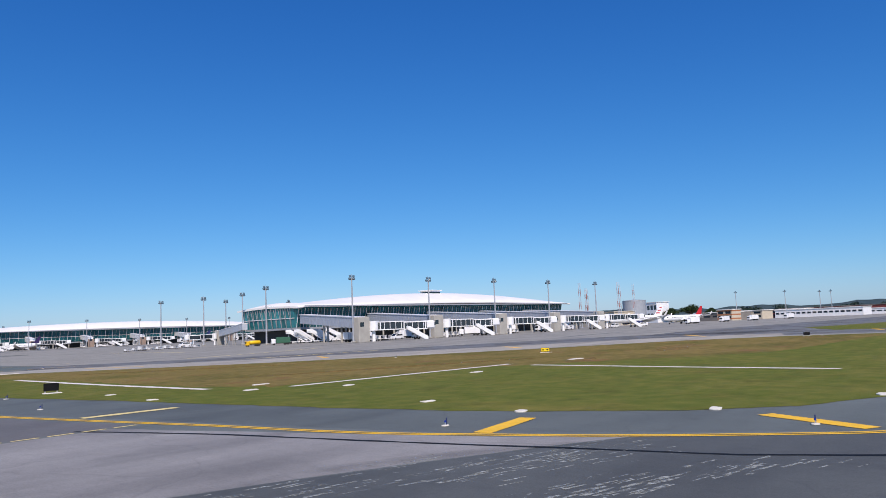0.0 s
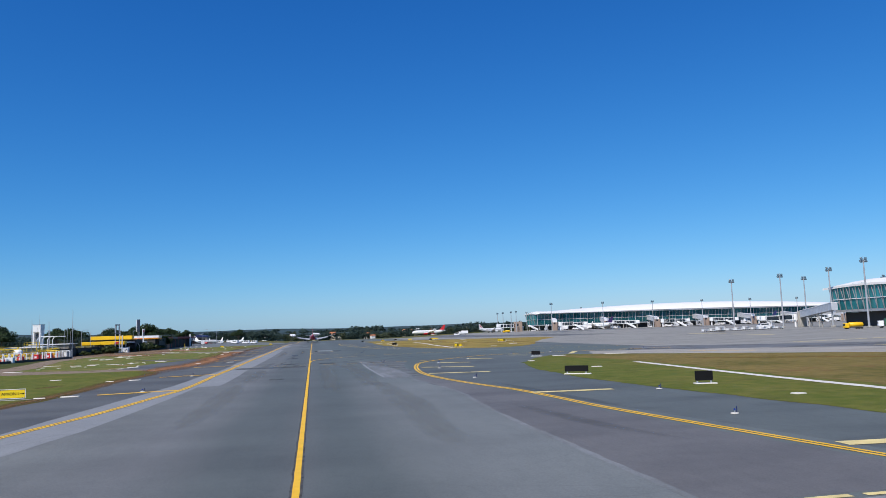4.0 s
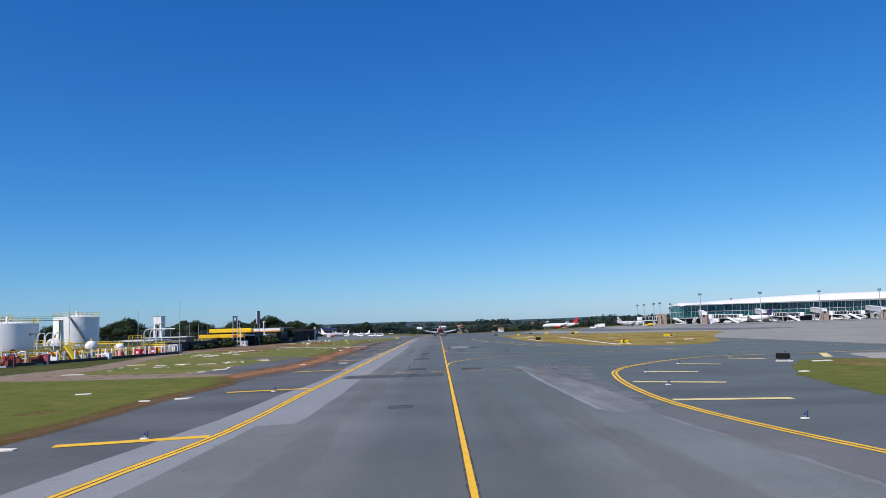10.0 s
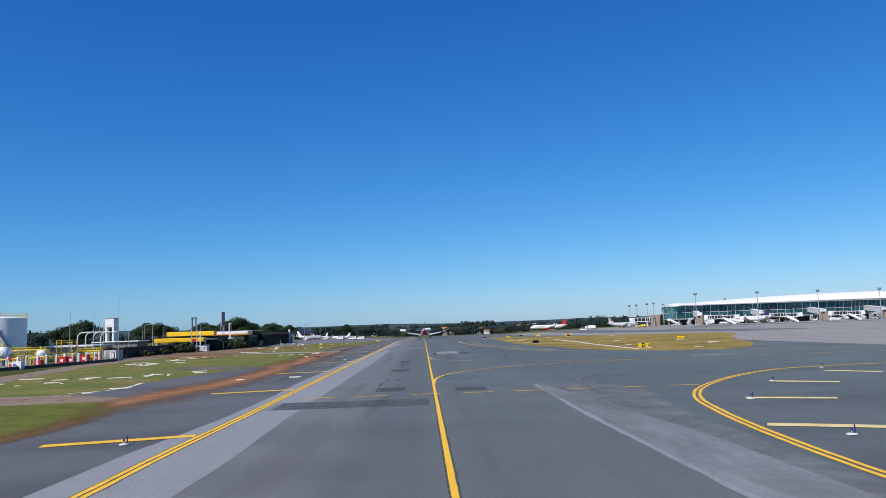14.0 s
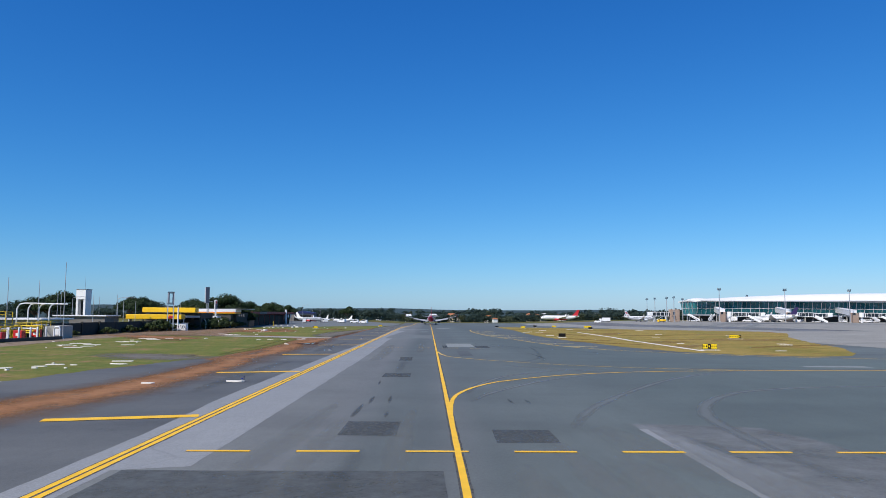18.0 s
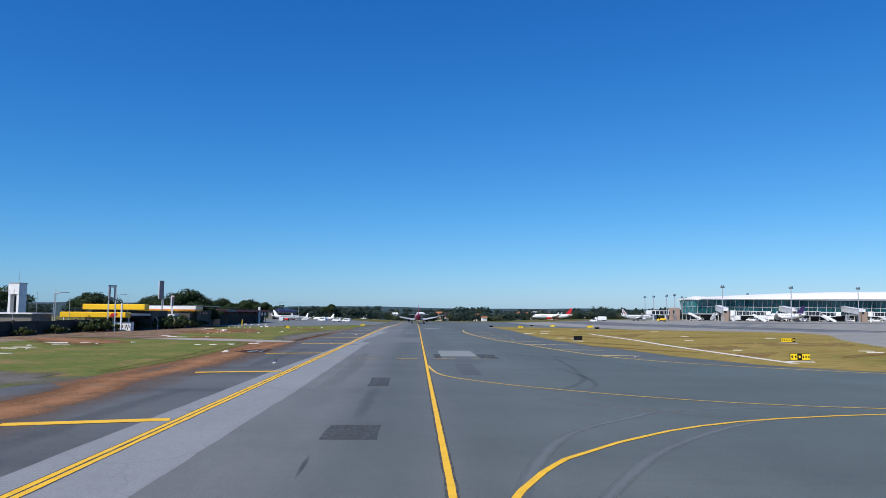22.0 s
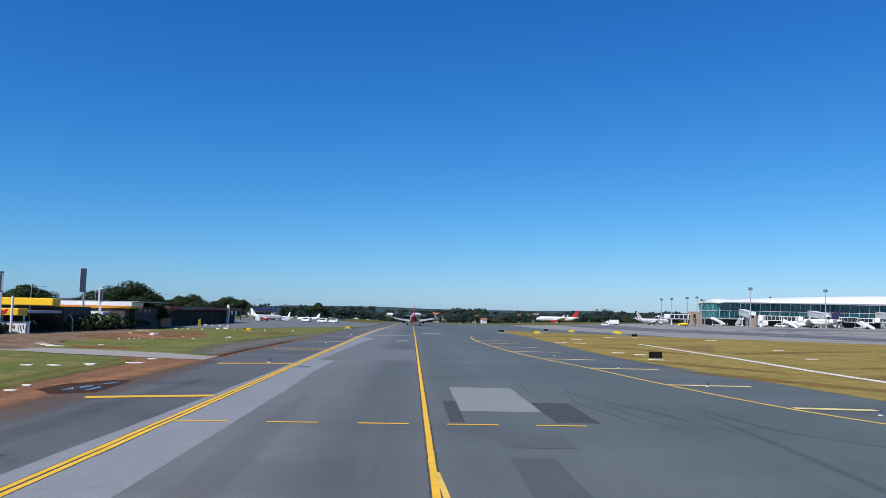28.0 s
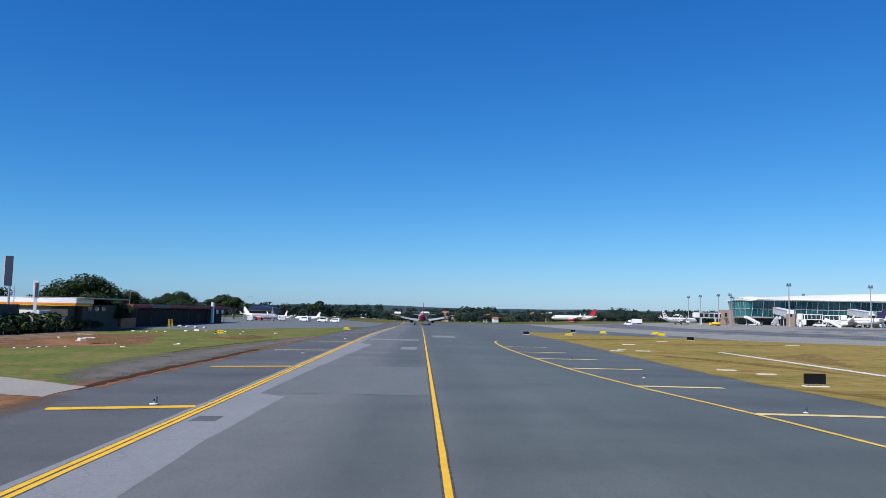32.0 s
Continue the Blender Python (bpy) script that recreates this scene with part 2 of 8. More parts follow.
def leaf_mat(name, a, b, rough=0.6, thin=0.0):
    m, N, L, P = nodes_of(name)
    g = N.new("ShaderNodeNewGeometry")
    c = ramp(N, L, g.outputs["Random Per Island"], [(0.0, a), (1.0, b)])
    big = noise_tex(N, L, 0.5, 3)
    c = mix(N, L, 0.5, c, ramp(N, L, big, [(0.3, tuple(v * 0.6 for v in a)), (0.7, b)]))
    L.new(c, P.inputs["Base Color"])
    P.inputs["Roughness"].default_value = rough
    P.inputs["Specular IOR Level"].default_value = 0.25 if rough < 0.9 else 0.05
    if thin:                                            # light through the blade
        tr, both = N.new("ShaderNodeBsdfTranslucent"), N.new("ShaderNodeMixShader")
        L.new(c, tr.inputs["Color"])
        both.inputs[0].default_value = thin
        L.new(P.outputs[0], both.inputs[1])
        L.new(tr.outputs[0], both.inputs[2])
        L.new(both.outputs[0], N["Material Output"].inputs["Surface"])
    return m


def facade_glass(name, col):
    m, N, L, P = nodes_of(name)
    info = N.new("ShaderNodeObjectInfo")
    c = ramp(N, L, info.outputs["Random"], [(0.0, tuple(v * 0.55 for v in col)), (1.0, tuple(v * 1.35 for v in col))])
    big = noise_tex(N, L, 0.35, 4, (1, 1, 0.4))
    c = mix(N, L, 0.5, c, ramp(N, L, big, [(0.35, tuple(v * 0.35 for v in col)), (0.7, tuple(v * 1.5 for v in col))]))
    L.new(c, P.inputs["Base Color"])
    P.inputs["Roughness"].default_value = 0.08
    P.inputs["Specular IOR Level"].default_value = 0.4
    return m


M_TAXI = asphalt("taxiway_asphalt", 0.128, 0.6, crack=0.15, lanes=True, cloudy=0.12, dust_sheen=True)
M_SHOULDER = asphalt("shoulder_asphalt", 0.097, 0.35, (0.95, 1.0, 0.95), crack=0.25, blotch=0.3, cloudy=0.24, dust_sheen=True)
M_APRON = asphalt("apron_asphalt", 0.245, 0.6, (1.06, 1.0, 0.85), blotch=0.25, cloudy=0.18)
M_APRON_SAND = asphalt("sandy_apron_asphalt", 0.30, 0.4, (1.10, 1.0, 0.84), blotch=0.25, cloudy=0.2)
M_APRON_DARK = asphalt("apron_dark_asphalt", 0.14, 0.3, (1.0, 1.0, 0.98), cover=0.8, wear=(0.09, None, 0.16))
M_CONC = asphalt("worn_pale_asphalt", 0.235, 0.3, (0.98, 1.0, 0.99), crack=0.3, blotch=0.22, cover=1.0)
M_PATCH_L = asphalt("pale_patch_asphalt", 0.235, 0.3)
M_PATCH_D = asphalt("dark_patch_asphalt", 0.074, 0.3, blotch=0.5, cover=0.68, wear=(3.6, (1, 0.5, 1), 0.3))
M_FAINT_D = asphalt("slightly_darker_asphalt", 0.095, 0.3, crack=0.1)
M_FAINT = asphalt("slightly_faded_asphalt", 0.148, 0.3, crack=0.1)
M_BAND = asphalt("dark_band_asphalt", 0.084, 0.3, blotch=0.4, cover=0.95, wear=(1.2, None, 0.3))
M_BORDER = asphalt("dark_line_border", 0.075, 0.2, (1.1, 1.0, 0.85), blotch=0.4, cover=0.8, wear=(2.0, None, 0.25))
M_DARKA = asphalt("rubbered_dark_asphalt", 0.082, 0.25, crack=0.3, blotch=0.35, cloudy=0.25)
M_PALE2 = asphalt("faded_crossing_asphalt", 0.215, 0.3, (1.05, 1.0, 0.95), crack=0.3, blotch=0.25, cloudy=0.34)
M_CONC_D = asphalt("faded_band_asphalt", 0.215, 0.4, (0.97, 1.0, 0.99), crack=0.3, blotch=0.3, cover=0.95, wear=(0.35, (1, 0.2, 1), 0.35))
M_PALE_B = asphalt("brown_stained_asphalt", 0.118, 0.35, (1.05, 1.0, 0.95), blotch=0.3, cloudy=0.25)
M_PALE_C = asphalt("brownish_asphalt", 0.155, 0.3, (0.97, 1.0, 0.96), blotch=0.25, cover=0.85, wear=(0.35, None, 0.3))
M_DUST2 = turf("reddish_ground", (0.27, 0.14, 0.075), (0.33, 0.17, 0.09), (0.20, 0.15, 0.07), 0.5, 0.60, 0.3, 0.62, 0.16)
M_DUST3 = turf("thin_brown_ground", (0.32, 0.20, 0.09), (0.37, 0.24, 0.10), (0.29, 0.22, 0.08), 0.5, 0.60, 0.3, 0.42, 0.16)
M_SWEEP = asphalt("wheel_sweep_asphalt", 0.150, 0.2, blotch=0.3)
M_SWEEP_S = asphalt("wheel_sweep", 0.160, 0.1, (0.91, 1.0, 0.98), blotch=0.12, rim=(0.8, 0.08, None))
M_SKID = asphalt("skid_mark", 0.07, 0.2, blotch=0.2, rim=(0.62, 0.5, (1, 0.3, 1)))
M_SMEAR = asphalt("pale_rubbed_asphalt", 0.20, 0.3, blotch=0.3, rim=(0.34, 0.9, (1, 0.2, 1)))
M_RUBBER = asphalt("soft_rubber_trail", 0.068, 0.2, blotch=0.3, rim=(0.20, 1.1, (1, 0.3, 1)))
M_RED_SOIL = turf("drifted_red_soil", (0.345, 0.165, 0.08), (0.43, 0.22, 0.112), (0.25, 0.16, 0.10), 0.5, 0.57, 0.35, rim=(0.96, 0.42))
M_BARE = turf("bare_verge_soil", (0.25, 0.125, 0.065), (0.31, 0.16, 0.085), (0.17, 0.12, 0.06), 0.5, 0.62, 0.25)
M_TROD = turf("trodden_dirt", (0.22, 0.155, 0.105), (0.28, 0.20, 0.14), (0.20, 0.12, 0.07), 0.5, 0.62, 0.25, rim=(0.95, 0.4))
M_RED_DUST = turf("blown_red_dust", (0.22, 0.125, 0.075), (0.27, 0.15, 0.085), (0.18, 0.13, 0.09), 0.5, 0.62, 0.3, rim=(0.45, 0.3))
M_BROWN_SOIL = turf("drifted_brown_soil", (0.175, 0.105, 0.050), (0.23, 0.135, 0.062), (0.12, 0.12, 0.035), 0.5, 0.56, 0.5, rim=(0.82, 0.7))
M_GRASS = turf("mown_grass", (0.118, 0.150, 0.024), (0.225, 0.195, 0.050), (0.23, 0.12, 0.055), 0.60, 0.70)
M_GRASS2 = turf("rough_grass", (0.118, 0.168, 0.034), (0.27, 0.225, 0.07), (0.31, 0.19, 0.10), 0.56, 0.565, 0.15)
M_GRASS_RIM = turf("ragged_grass_rim", (0.118, 0.168, 0.034), (0.25, 0.20, 0.065), (0.29, 0.17, 0.09), 0.54, 0.55, 0.3, rim=(0.95, 0.7))
M_GRAVEL_S = turf("drifted_gravel", (0.185, 0.17, 0.15), (0.235, 0.215, 0.19), (0.15, 0.14, 0.10), 0.5, 0.62, 0.4, rim=(0.92, 0.5))
M_GRASS_S = turf("dark_rough_grass", (0.06, 0.08, 0.018), (0.13, 0.12, 0.04), (0.14, 0.10, 0.06), 0.55, 0.66)
M_DRY = turf("dry_grass", (0.20, 0.185, 0.038), (0.40, 0.285, 0.085), (0.30, 0.15, 0.055), 0.46, 0.585)
M_DRY_B = turf("brown_dry_grass", (0.135, 0.125, 0.030), (0.27, 0.195, 0.065), (0.22, 0.125, 0.05), 0.48, 0.59, 0.09)
M_RUST = turf("rust_brown_grass", (0.26, 0.165, 0.05), (0.34, 0.21, 0.07), (0.27, 0.125, 0.05), 0.5, 0.6, 0.2, rim=(0.8, 0.35))
M_FIELD = turf("rough_field", (0.10, 0.12, 0.026), (0.20, 0.165, 0.06), (0.22, 0.13, 0.07), 0.5, 0.66, 0.02)
M_DIRT = turf("red_soil", (0.32, 0.145, 0.068), (0.44, 0.20, 0.09), (0.25, 0.16, 0.11), 0.5, 0.6, 0.22, 0.62, 0.22)
M_SCAR = turf("raw_red_soil", (0.26, 0.075, 0.03), (0.32, 0.11, 0.045), (0.16, 0.10, 0.06), 0.5, 0.66, 0.5, 0.75)
M_TRACK_R = turf("reddish_track", (0.25, 0.16, 0.10), (0.30, 0.20, 0.13), (0.13, 0.13, 0.04), 0.5, 0.58, 0.14, 0.75)
M_WET = turf("wet_and_shadow_soil", (0.06, 0.03, 0.02), (0.09, 0.045, 0.03), (0.04, 0.025, 0.02), 0.5, 0.7, 0.6)
M_DIRT_G = turf("grassy_soil", (0.15, 0.135, 0.04), (0.22, 0.13, 0.06), (0.28, 0.12, 0.055), 0.46, 0.60, 0.4, 0.6)
M_TRACK = turf("dirt_track", (0.27, 0.20, 0.145), (0.33, 0.255, 0.19), (0.15, 0.14, 0.06), 0.5, 0.64, 0.2, 0.85)
M_PATHC = asphalt("pale_path_concrete", 0.28, 0.2, (1.12, 1.0, 0.84), blotch=0.3)
M_YEL = paint("yellow_marking", (0.88, 0.50, 0.014), 0.6, dirt=0.12, scale=1.2)
M_YEL_DULL = paint("dull_yellow_marking", (0.80, 0.52, 0.08), 0.7, dirt=0.2, scale=1.0)
M_YEL_OLD = paint("faded_yellow_marking", (0.80, 0.64, 0.27), 0.7, dirt=0.2, scale=1.0)
M_WHITE_OLD = asphalt("pale_scrape", 0.36, 0.2, blotch=0.3, cover=0.5, wear=(5.0, None, 0.12))
M_SLAB = paint("whitewashed_concrete", (0.72, 0.68, 0.60), 0.8, dirt=0.12, scale=0.8)
M_WHITE = paint("white_paint", (0.78, 0.78, 0.78), 0.45, dirt=0.06)
M_ROOF = paint("white_roof_sheet", (0.80, 0.78, 0.74), 0.5, dirt=0.05, scale=0.1)
M_GREY = paint("grey_metal", (0.33, 0.35, 0.38), 0.5, dirt=0.1)
M_LINK = paint("ribbed_grey_metal", (0.46, 0.49, 0.54), 0.45, dirt=0.08)
M_BLOCK = paint("bare_concrete", (0.40, 0.38, 0.34), 0.85, dirt=0.1, scale=0.4)
M_TAN = paint("tan_render", (0.36, 0.26, 0.20), 0.85, dirt=0.1, scale=0.4)
# dark paint; on ground floors and openings it stands in for shade
M_DARK = paint("dark_paint_and_shade", (0.035, 0.038, 0.042), 0.7, dirt=0.1)
M_BLACK = paint("black_paint", (0.009, 0.009, 0.010), 0.7, dirt=0.2, spec=0.15)
M_STEEL = paint("galvanised_steel", (0.42, 0.43, 0.45), 0.45, 0.3, dirt=0.1)
M_YELBOX = paint("bright_yellow_panel", (0.86, 0.50, 0.006), 0.45, dirt=0.05)
M_YELPIPE = paint("yellow_pipe_paint", (0.75, 0.52, 0.03), 0.5, dirt=0.12)
M_SIGN_Y = paint("sign_yellow", (0.88, 0.62, 0.01), 0.45, dirt=0.04)
M_FADED_RED = paint("faded_red_steel", (0.34, 0.11, 0.09), 0.6, dirt=0.15)
M_RED = paint("red_paint", (0.52, 0.02, 0.025), 0.45, dirt=0.08)
M_MAGENTA = paint("crimson_paint", (0.36, 0.012, 0.06), 0.4, dirt=0.05)
M_NAVY = paint("navy_paint", (0.02, 0.028, 0.10), 0.4, dirt=0.05)
M_PURPLE = paint("purple_paint", (0.030, 0.016, 0.075), 0.4, dirt=0.05)
M_ORANGE = paint("orange_paint", (0.75, 0.22, 0.02), 0.5, dirt=0.08)
M_BLUE = paint("blue_lens", (0.015, 0.035, 0.25), 0.25, dirt=0.03)
M_ROOF_RED = paint("dull_red_roof", (0.30, 0.075, 0.06), 0.8, dirt=0.15)
M_BROWN = paint("dark_red_render", (0.20, 0.045, 0.04), 0.8, dirt=0.12)
# olive render darkened so that shade of canopies and trees is in the colour
M_OLIVE = paint("shade_dark_olive_render", (0.066, 0.064, 0.056), 0.85, dirt=0.15)
M_CREAM = paint("cream_render", (0.55, 0.47, 0.36), 0.8, dirt=0.1)
# grey wall coloured near-black: the shade on its face is in the paint
M_FENCE = paint("shade_dark_wall", (0.033, 0.035, 0.029), 0.9, dirt=0.2, scale=0.5)
M_WALL = paint("weathered_wall", (0.22, 0.20, 0.18), 0.9, dirt=0.2, scale=0.3)
M_TILE = paint("terracotta_tile", (0.42, 0.16, 0.07), 0.8, dirt=0.15)
M_TANK = paint("white_tank_paint", (0.86, 0.86, 0.84), 0.5, dirt=0.05, scale=0.25)
M_TYRE = paint("tyre_rubber", (0.02, 0.02, 0.02), 0.85, dirt=0.1)
M_WINDOW = paint("dark_window", (0.02, 0.03, 0.04), 0.1, dirt=0.1, spec=0.8)
# one teal glass twice: front darkened for eave shade, end brighter as sunlit
M_GLASS = facade_glass("shaded_front_teal_glass", (0.014, 0.105, 0.125))
M_GLASS_END = facade_glass("lit_end_teal_glass", (0.032, 0.235, 0.26))
M_BARK = paint("bark", (0.14, 0.10, 0.07), 0.9, dirt=0.2, scale=2)
M_LEAF = leaf_mat("tree_leaves", (0.008, 0.020, 0.005), (0.027, 0.050, 0.010))
M_LEAF_B = leaf_mat("shrub_leaves", (0.018, 0.034, 0.008), (0.055, 0.075, 0.018))
# far green paled and blued: distance haze is mixed into the leaf colour
M_LEAF_FAR = leaf_mat("hazed_far_leaves", (0.050, 0.078, 0.068), (0.070, 0.104, 0.086), 0.95, 0.45)
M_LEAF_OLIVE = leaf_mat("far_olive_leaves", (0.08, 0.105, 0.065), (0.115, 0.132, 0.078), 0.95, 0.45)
# hill colours carry the bluish haze of distance
M_HILL = turf("hazed_hill_cover", (0.048, 0.080, 0.092), (0.068, 0.100, 0.105), (0.085, 0.098, 0.098), 0.55, 0.75, 0.006)

# ---- mesh helpers ----
class Shape:
    """Collects faces for one mesh."""
    def __init__(self):
        self.v, self.f, self.smooth = [], [], []

    def add(self, verts, faces, smooth=False):
        o = len(self.v)
        self.v += [tuple(p) for p in verts]
        self.f += [tuple(i + o for i in f) for f in faces]
        self.smooth += [smooth] * len(faces)
        return self

    def box(self, c, s, rz=0.0, taper=1.0, bevel=0.0):
        x, y, z = (d / 2 for d in s)
        cs, sn = math.cos(radians(rz)), math.sin(radians(rz))
        def at(a, b, h, k=1.0):
            return (c[0] + (a * cs - b * sn) * k, c[1] + (a * sn + b * cs) * k, c[2] + h)
        if bevel <= 0:
            vs = [at(a, b, -z) for a, b in ((-x, -y), (x, -y), (x, y), (-x, y))] + [at(a, b, z, taper) for a, b in ((-x, -y), (x, -y), (x, y), (-x, y))]
            return self.add(vs, [(3, 2, 1, 0), (4, 5, 6, 7), (0, 1, 5, 4), (1, 2, 6, 5), (2, 3, 7, 6), (3, 0, 4, 7)])
        k = min(bevel, x * 0.9, y * 0.9, z * 0.9)
        ring = [(-x + k, -y), (x - k, -y), (x, -y + k), (x, y - k), (x - k, y), (-x + k, y), (-x, y - k), (-x, -y + k)]
        fx, fy = (x - k) / x, (y - k) / y
        vs = [at(a * fx, b * fy, -z) for a, b in ring] + [at(a, b, -z + k) for a, b in ring] + [at(a, b, z - k) for a, b in ring] + [at(a * fx, b * fy, z) for a, b in ring]
        fs = [tuple(range(7, -1, -1)), tuple(range(24, 32))]
        for r in range(3):
            fs += [(8 * r + i, 8 * r + (i + 1) % 8, 8 * r + 8 + (i + 1) % 8, 8 * r + 8 + i) for i in range(8)]
        return self.add(vs, fs)

    def tube(self, p, q, r, r2=None, n=8, caps=True, smooth=True):
        p, q = Vector(p), Vector(q)
        r2 = r if r2 is None else r2
        a = (q - p).normalized()
        u = a.orthogonal().normalized()
        w = a.cross(u)
        vs = []
        for c, rad in ((p, r), (q, r2)):
            for i in range(n):
                t = 2 * math.pi * i / n
                vs.append(c + u * (rad * math.cos(t)) + w * (rad * math.sin(t)))
        self.add(vs, [(i, (i + 1) % n, n + (i + 1) % n, n + i) for i in range(n)], smooth)
        if caps:
            self.add(vs[:n], [tuple(range(n - 1, -1, -1))])
            self.add(vs[n:], [tuple(range(n))])
        return self

    def path(self, pts, r, n=6):
        for a, b in zip(pts, pts[1:]):
            self.tube(a, b, r, n=n)
        return self

    def rings(self, rings, closed_ends=True, smooth=True):
        """Rings of equal count joined in order."""
        n = len(rings[0])
        vs = [p for ring in rings for p in ring]
        fs = [(k * n + i, k * n + (i + 1) % n, (k + 1) * n + (i + 1) % n, (k + 1) * n + i) for k in range(len(rings) - 1) for i in range(n)]
        self.add(vs, fs, smooth)
        if closed_ends:
            self.add(rings[0], [tuple(range(n - 1, -1, -1))])
            self.add(rings[-1], [tuple(range(n))])
        return self

    def prism(self, outline, axis, a, b):
        """A closed outline in the plane across the axis ('x', 'y' or 'z'), drawn from a to b."""
        def at(p, h):
            return {"x": (h, p[0], p[1]), "y": (p[0], h, p[1]), "z": (p[0], p[1], h)}[axis]
        n = len(outline)
        vs = [at(p, a) for p in outline] + [at(p, b) for p in outline]
        return self.add(vs, [tuple(range(n - 1, -1, -1)), tuple(range(n, 2 * n))] + [(i, (i + 1) % n, n + (i + 1) % n, n + i) for i in range(n)])

    def mesh(self, name, material):
        me = bpy.data.meshes.new(name)
        me.from_pydata(self.v, [], self.f)
        if material:
            me.materials.append(material)
        me.polygons.foreach_set("use_smooth", self.smooth)
        me.update()
        return me


def part(name, shape, material, parent=None, label="", m=None):
    """Links a Shape, or a mesh made before, as one object under parent."""
    me = shape if isinstance(shape, bpy.types.Mesh) else shape.mesh(name, material)
    ob = new(name, me)
    ob.parent = parent
    if m is not None:
        ob.matrix_local = m
    return tagged(ob, label)


def thing(name, label, category, x=0, y=0, z=None, rz=0, group="", kind=""):
    ob = new(name)
    ob.empty_display_size = 0.2
    ob.matrix_world = pose(x, y, rise(x, y) if z is None else z, 0, 0, rz)
    return tagged(ob, label, category, group, kind)


def place(ob, x, y, rz=0, dz=0):
    return copy_thing(ob, pose(x, y, rise(x, y) + dz, 0, 0, rz))


def ease(v):
    v = min(1.0, max(0.0, v))
    return v * v * (3 - 2 * v)


CUTS_X = [-100, -60, -50, -40, -30, -20] + list(range(70, 190, 10)) + [220, 300, 500, 900]
CUTS_Y = list(range(330, 620, 20)) + [680, 760, 900, 1100, 1500, 2200]
SIDE = [ease((x - 70) / 110) for x in CUTS_X]
LEFT = [ease((x + 60) / 40) for x in CUTS_X]
DIP = [-1.9 * ease((y - 330) / 270) for y in CUTS_Y]
FALL = [-0.011 * max(0.0, y - 760) for y in CUTS_Y]


def rise(x, y):
    """Height of the ground: a little higher under the terminals, falling away ahead."""
    side = float(np.interp(x, CUTS_X, SIDE))
    return 1.1 * side + float(np.interp(y, CUTS_Y, DIP)) * (1 - side) * float(np.interp(x, CUTS_X, LEFT)) + float(np.interp(y, CUTS_Y, FALL))


def sheet(name, outline, lift, material, label="", category="", kind="structure", parent=None, wobble=0.0):
    """A flat area on the ground with this outline, draped over its rise."""
    pts = list(outline)
    if wobble:
        fine = []
        for (ax, ay), (bx, by) in zip(pts, pts[1:] + pts[:1]):
            n = max(1, min(60, int(math.hypot(bx - ax, by - ay) / 1.2)))
            for i in range(n):
                x, y = ax + (bx - ax) * i / n, ay + (by - ay) * i / n
                d = noise.noise_vector((x * 0.35, y * 0.35, 3.1)) * wobble + noise.noise_vector((x * 1.7, y * 1.7, 8.2)) * wobble * 0.5
                fine.append((x + d.x, y + d.y))
        pts = fine
    bm = bmesh.new()
    bm.faces.new([bm.verts.new((x, y, 0)) for x, y in pts])
    bmesh.ops.triangulate(bm, faces=bm.faces[:])
    xs, ys = [p[0] for p in pts], [p[1] for p in pts]
    for axis, cuts, lo, hi in ((0, CUTS_X, min(xs), max(xs)), (1, CUTS_Y, min(ys), max(ys))):
        for c in cuts:
            if lo < c < hi:
                co, no = [0, 0, 0], [0, 0, 0]
                co[axis], no[axis] = c, 1
                bmesh.ops.bisect_plane(bm, geom=bm.verts[:] + bm.edges[:] + bm.faces[:], plane_co=co, plane_no=no)
    for v in bm.verts:
        v.co.z = rise(v.co.x, v.co.y) + lift
    bm.normal_update()
    bmesh.ops.reverse_faces(bm, faces=[f for f in bm.faces if f.normal.z < 0])
    if lift > 0.02:                                     # a turned-down rim, so that the layer has body
        rim = bmesh.ops.extrude_edge_only(bm, edges=[e for e in bm.edges if e.is_boundary])
        for v in rim["geom"]:
            if isinstance(v, bmesh.types.BMVert):
                v.co.z -= lift + 0.06
        bm.normal_update()
    me = bpy.data.meshes.new(name)
    bm.to_mesh(me)
    bm.free()
    me.materials.append(material)
    ob = new(name, me)
    ob.parent = parent
    return tagged(ob, label, category, "", kind)


def smooth_line(pts, step=2.0):
    """Catmull-Rom through the points."""
    out = []
    P = [pts[0]] + list(pts) + [pts[-1]]
    for i in range(1, len(P) - 2):
        p0, p1, p2, p3 = (Vector((*q, 0)) for q in P[i - 1:i + 3])
        n = max(1, int((p2 - p1).length / step))
        for k in range(n):
            t = k / n
            q = 0.5 * (2 * p1 + (p2 - p0) * t + (2 * p0 - 5 * p1 + 4 * p2 - p3) * t * t + (3 * p1 - p0 - 3 * p2 + p3) * t ** 3)
            out.append((q.x, q.y))
    return out + [tuple(pts[-1])]


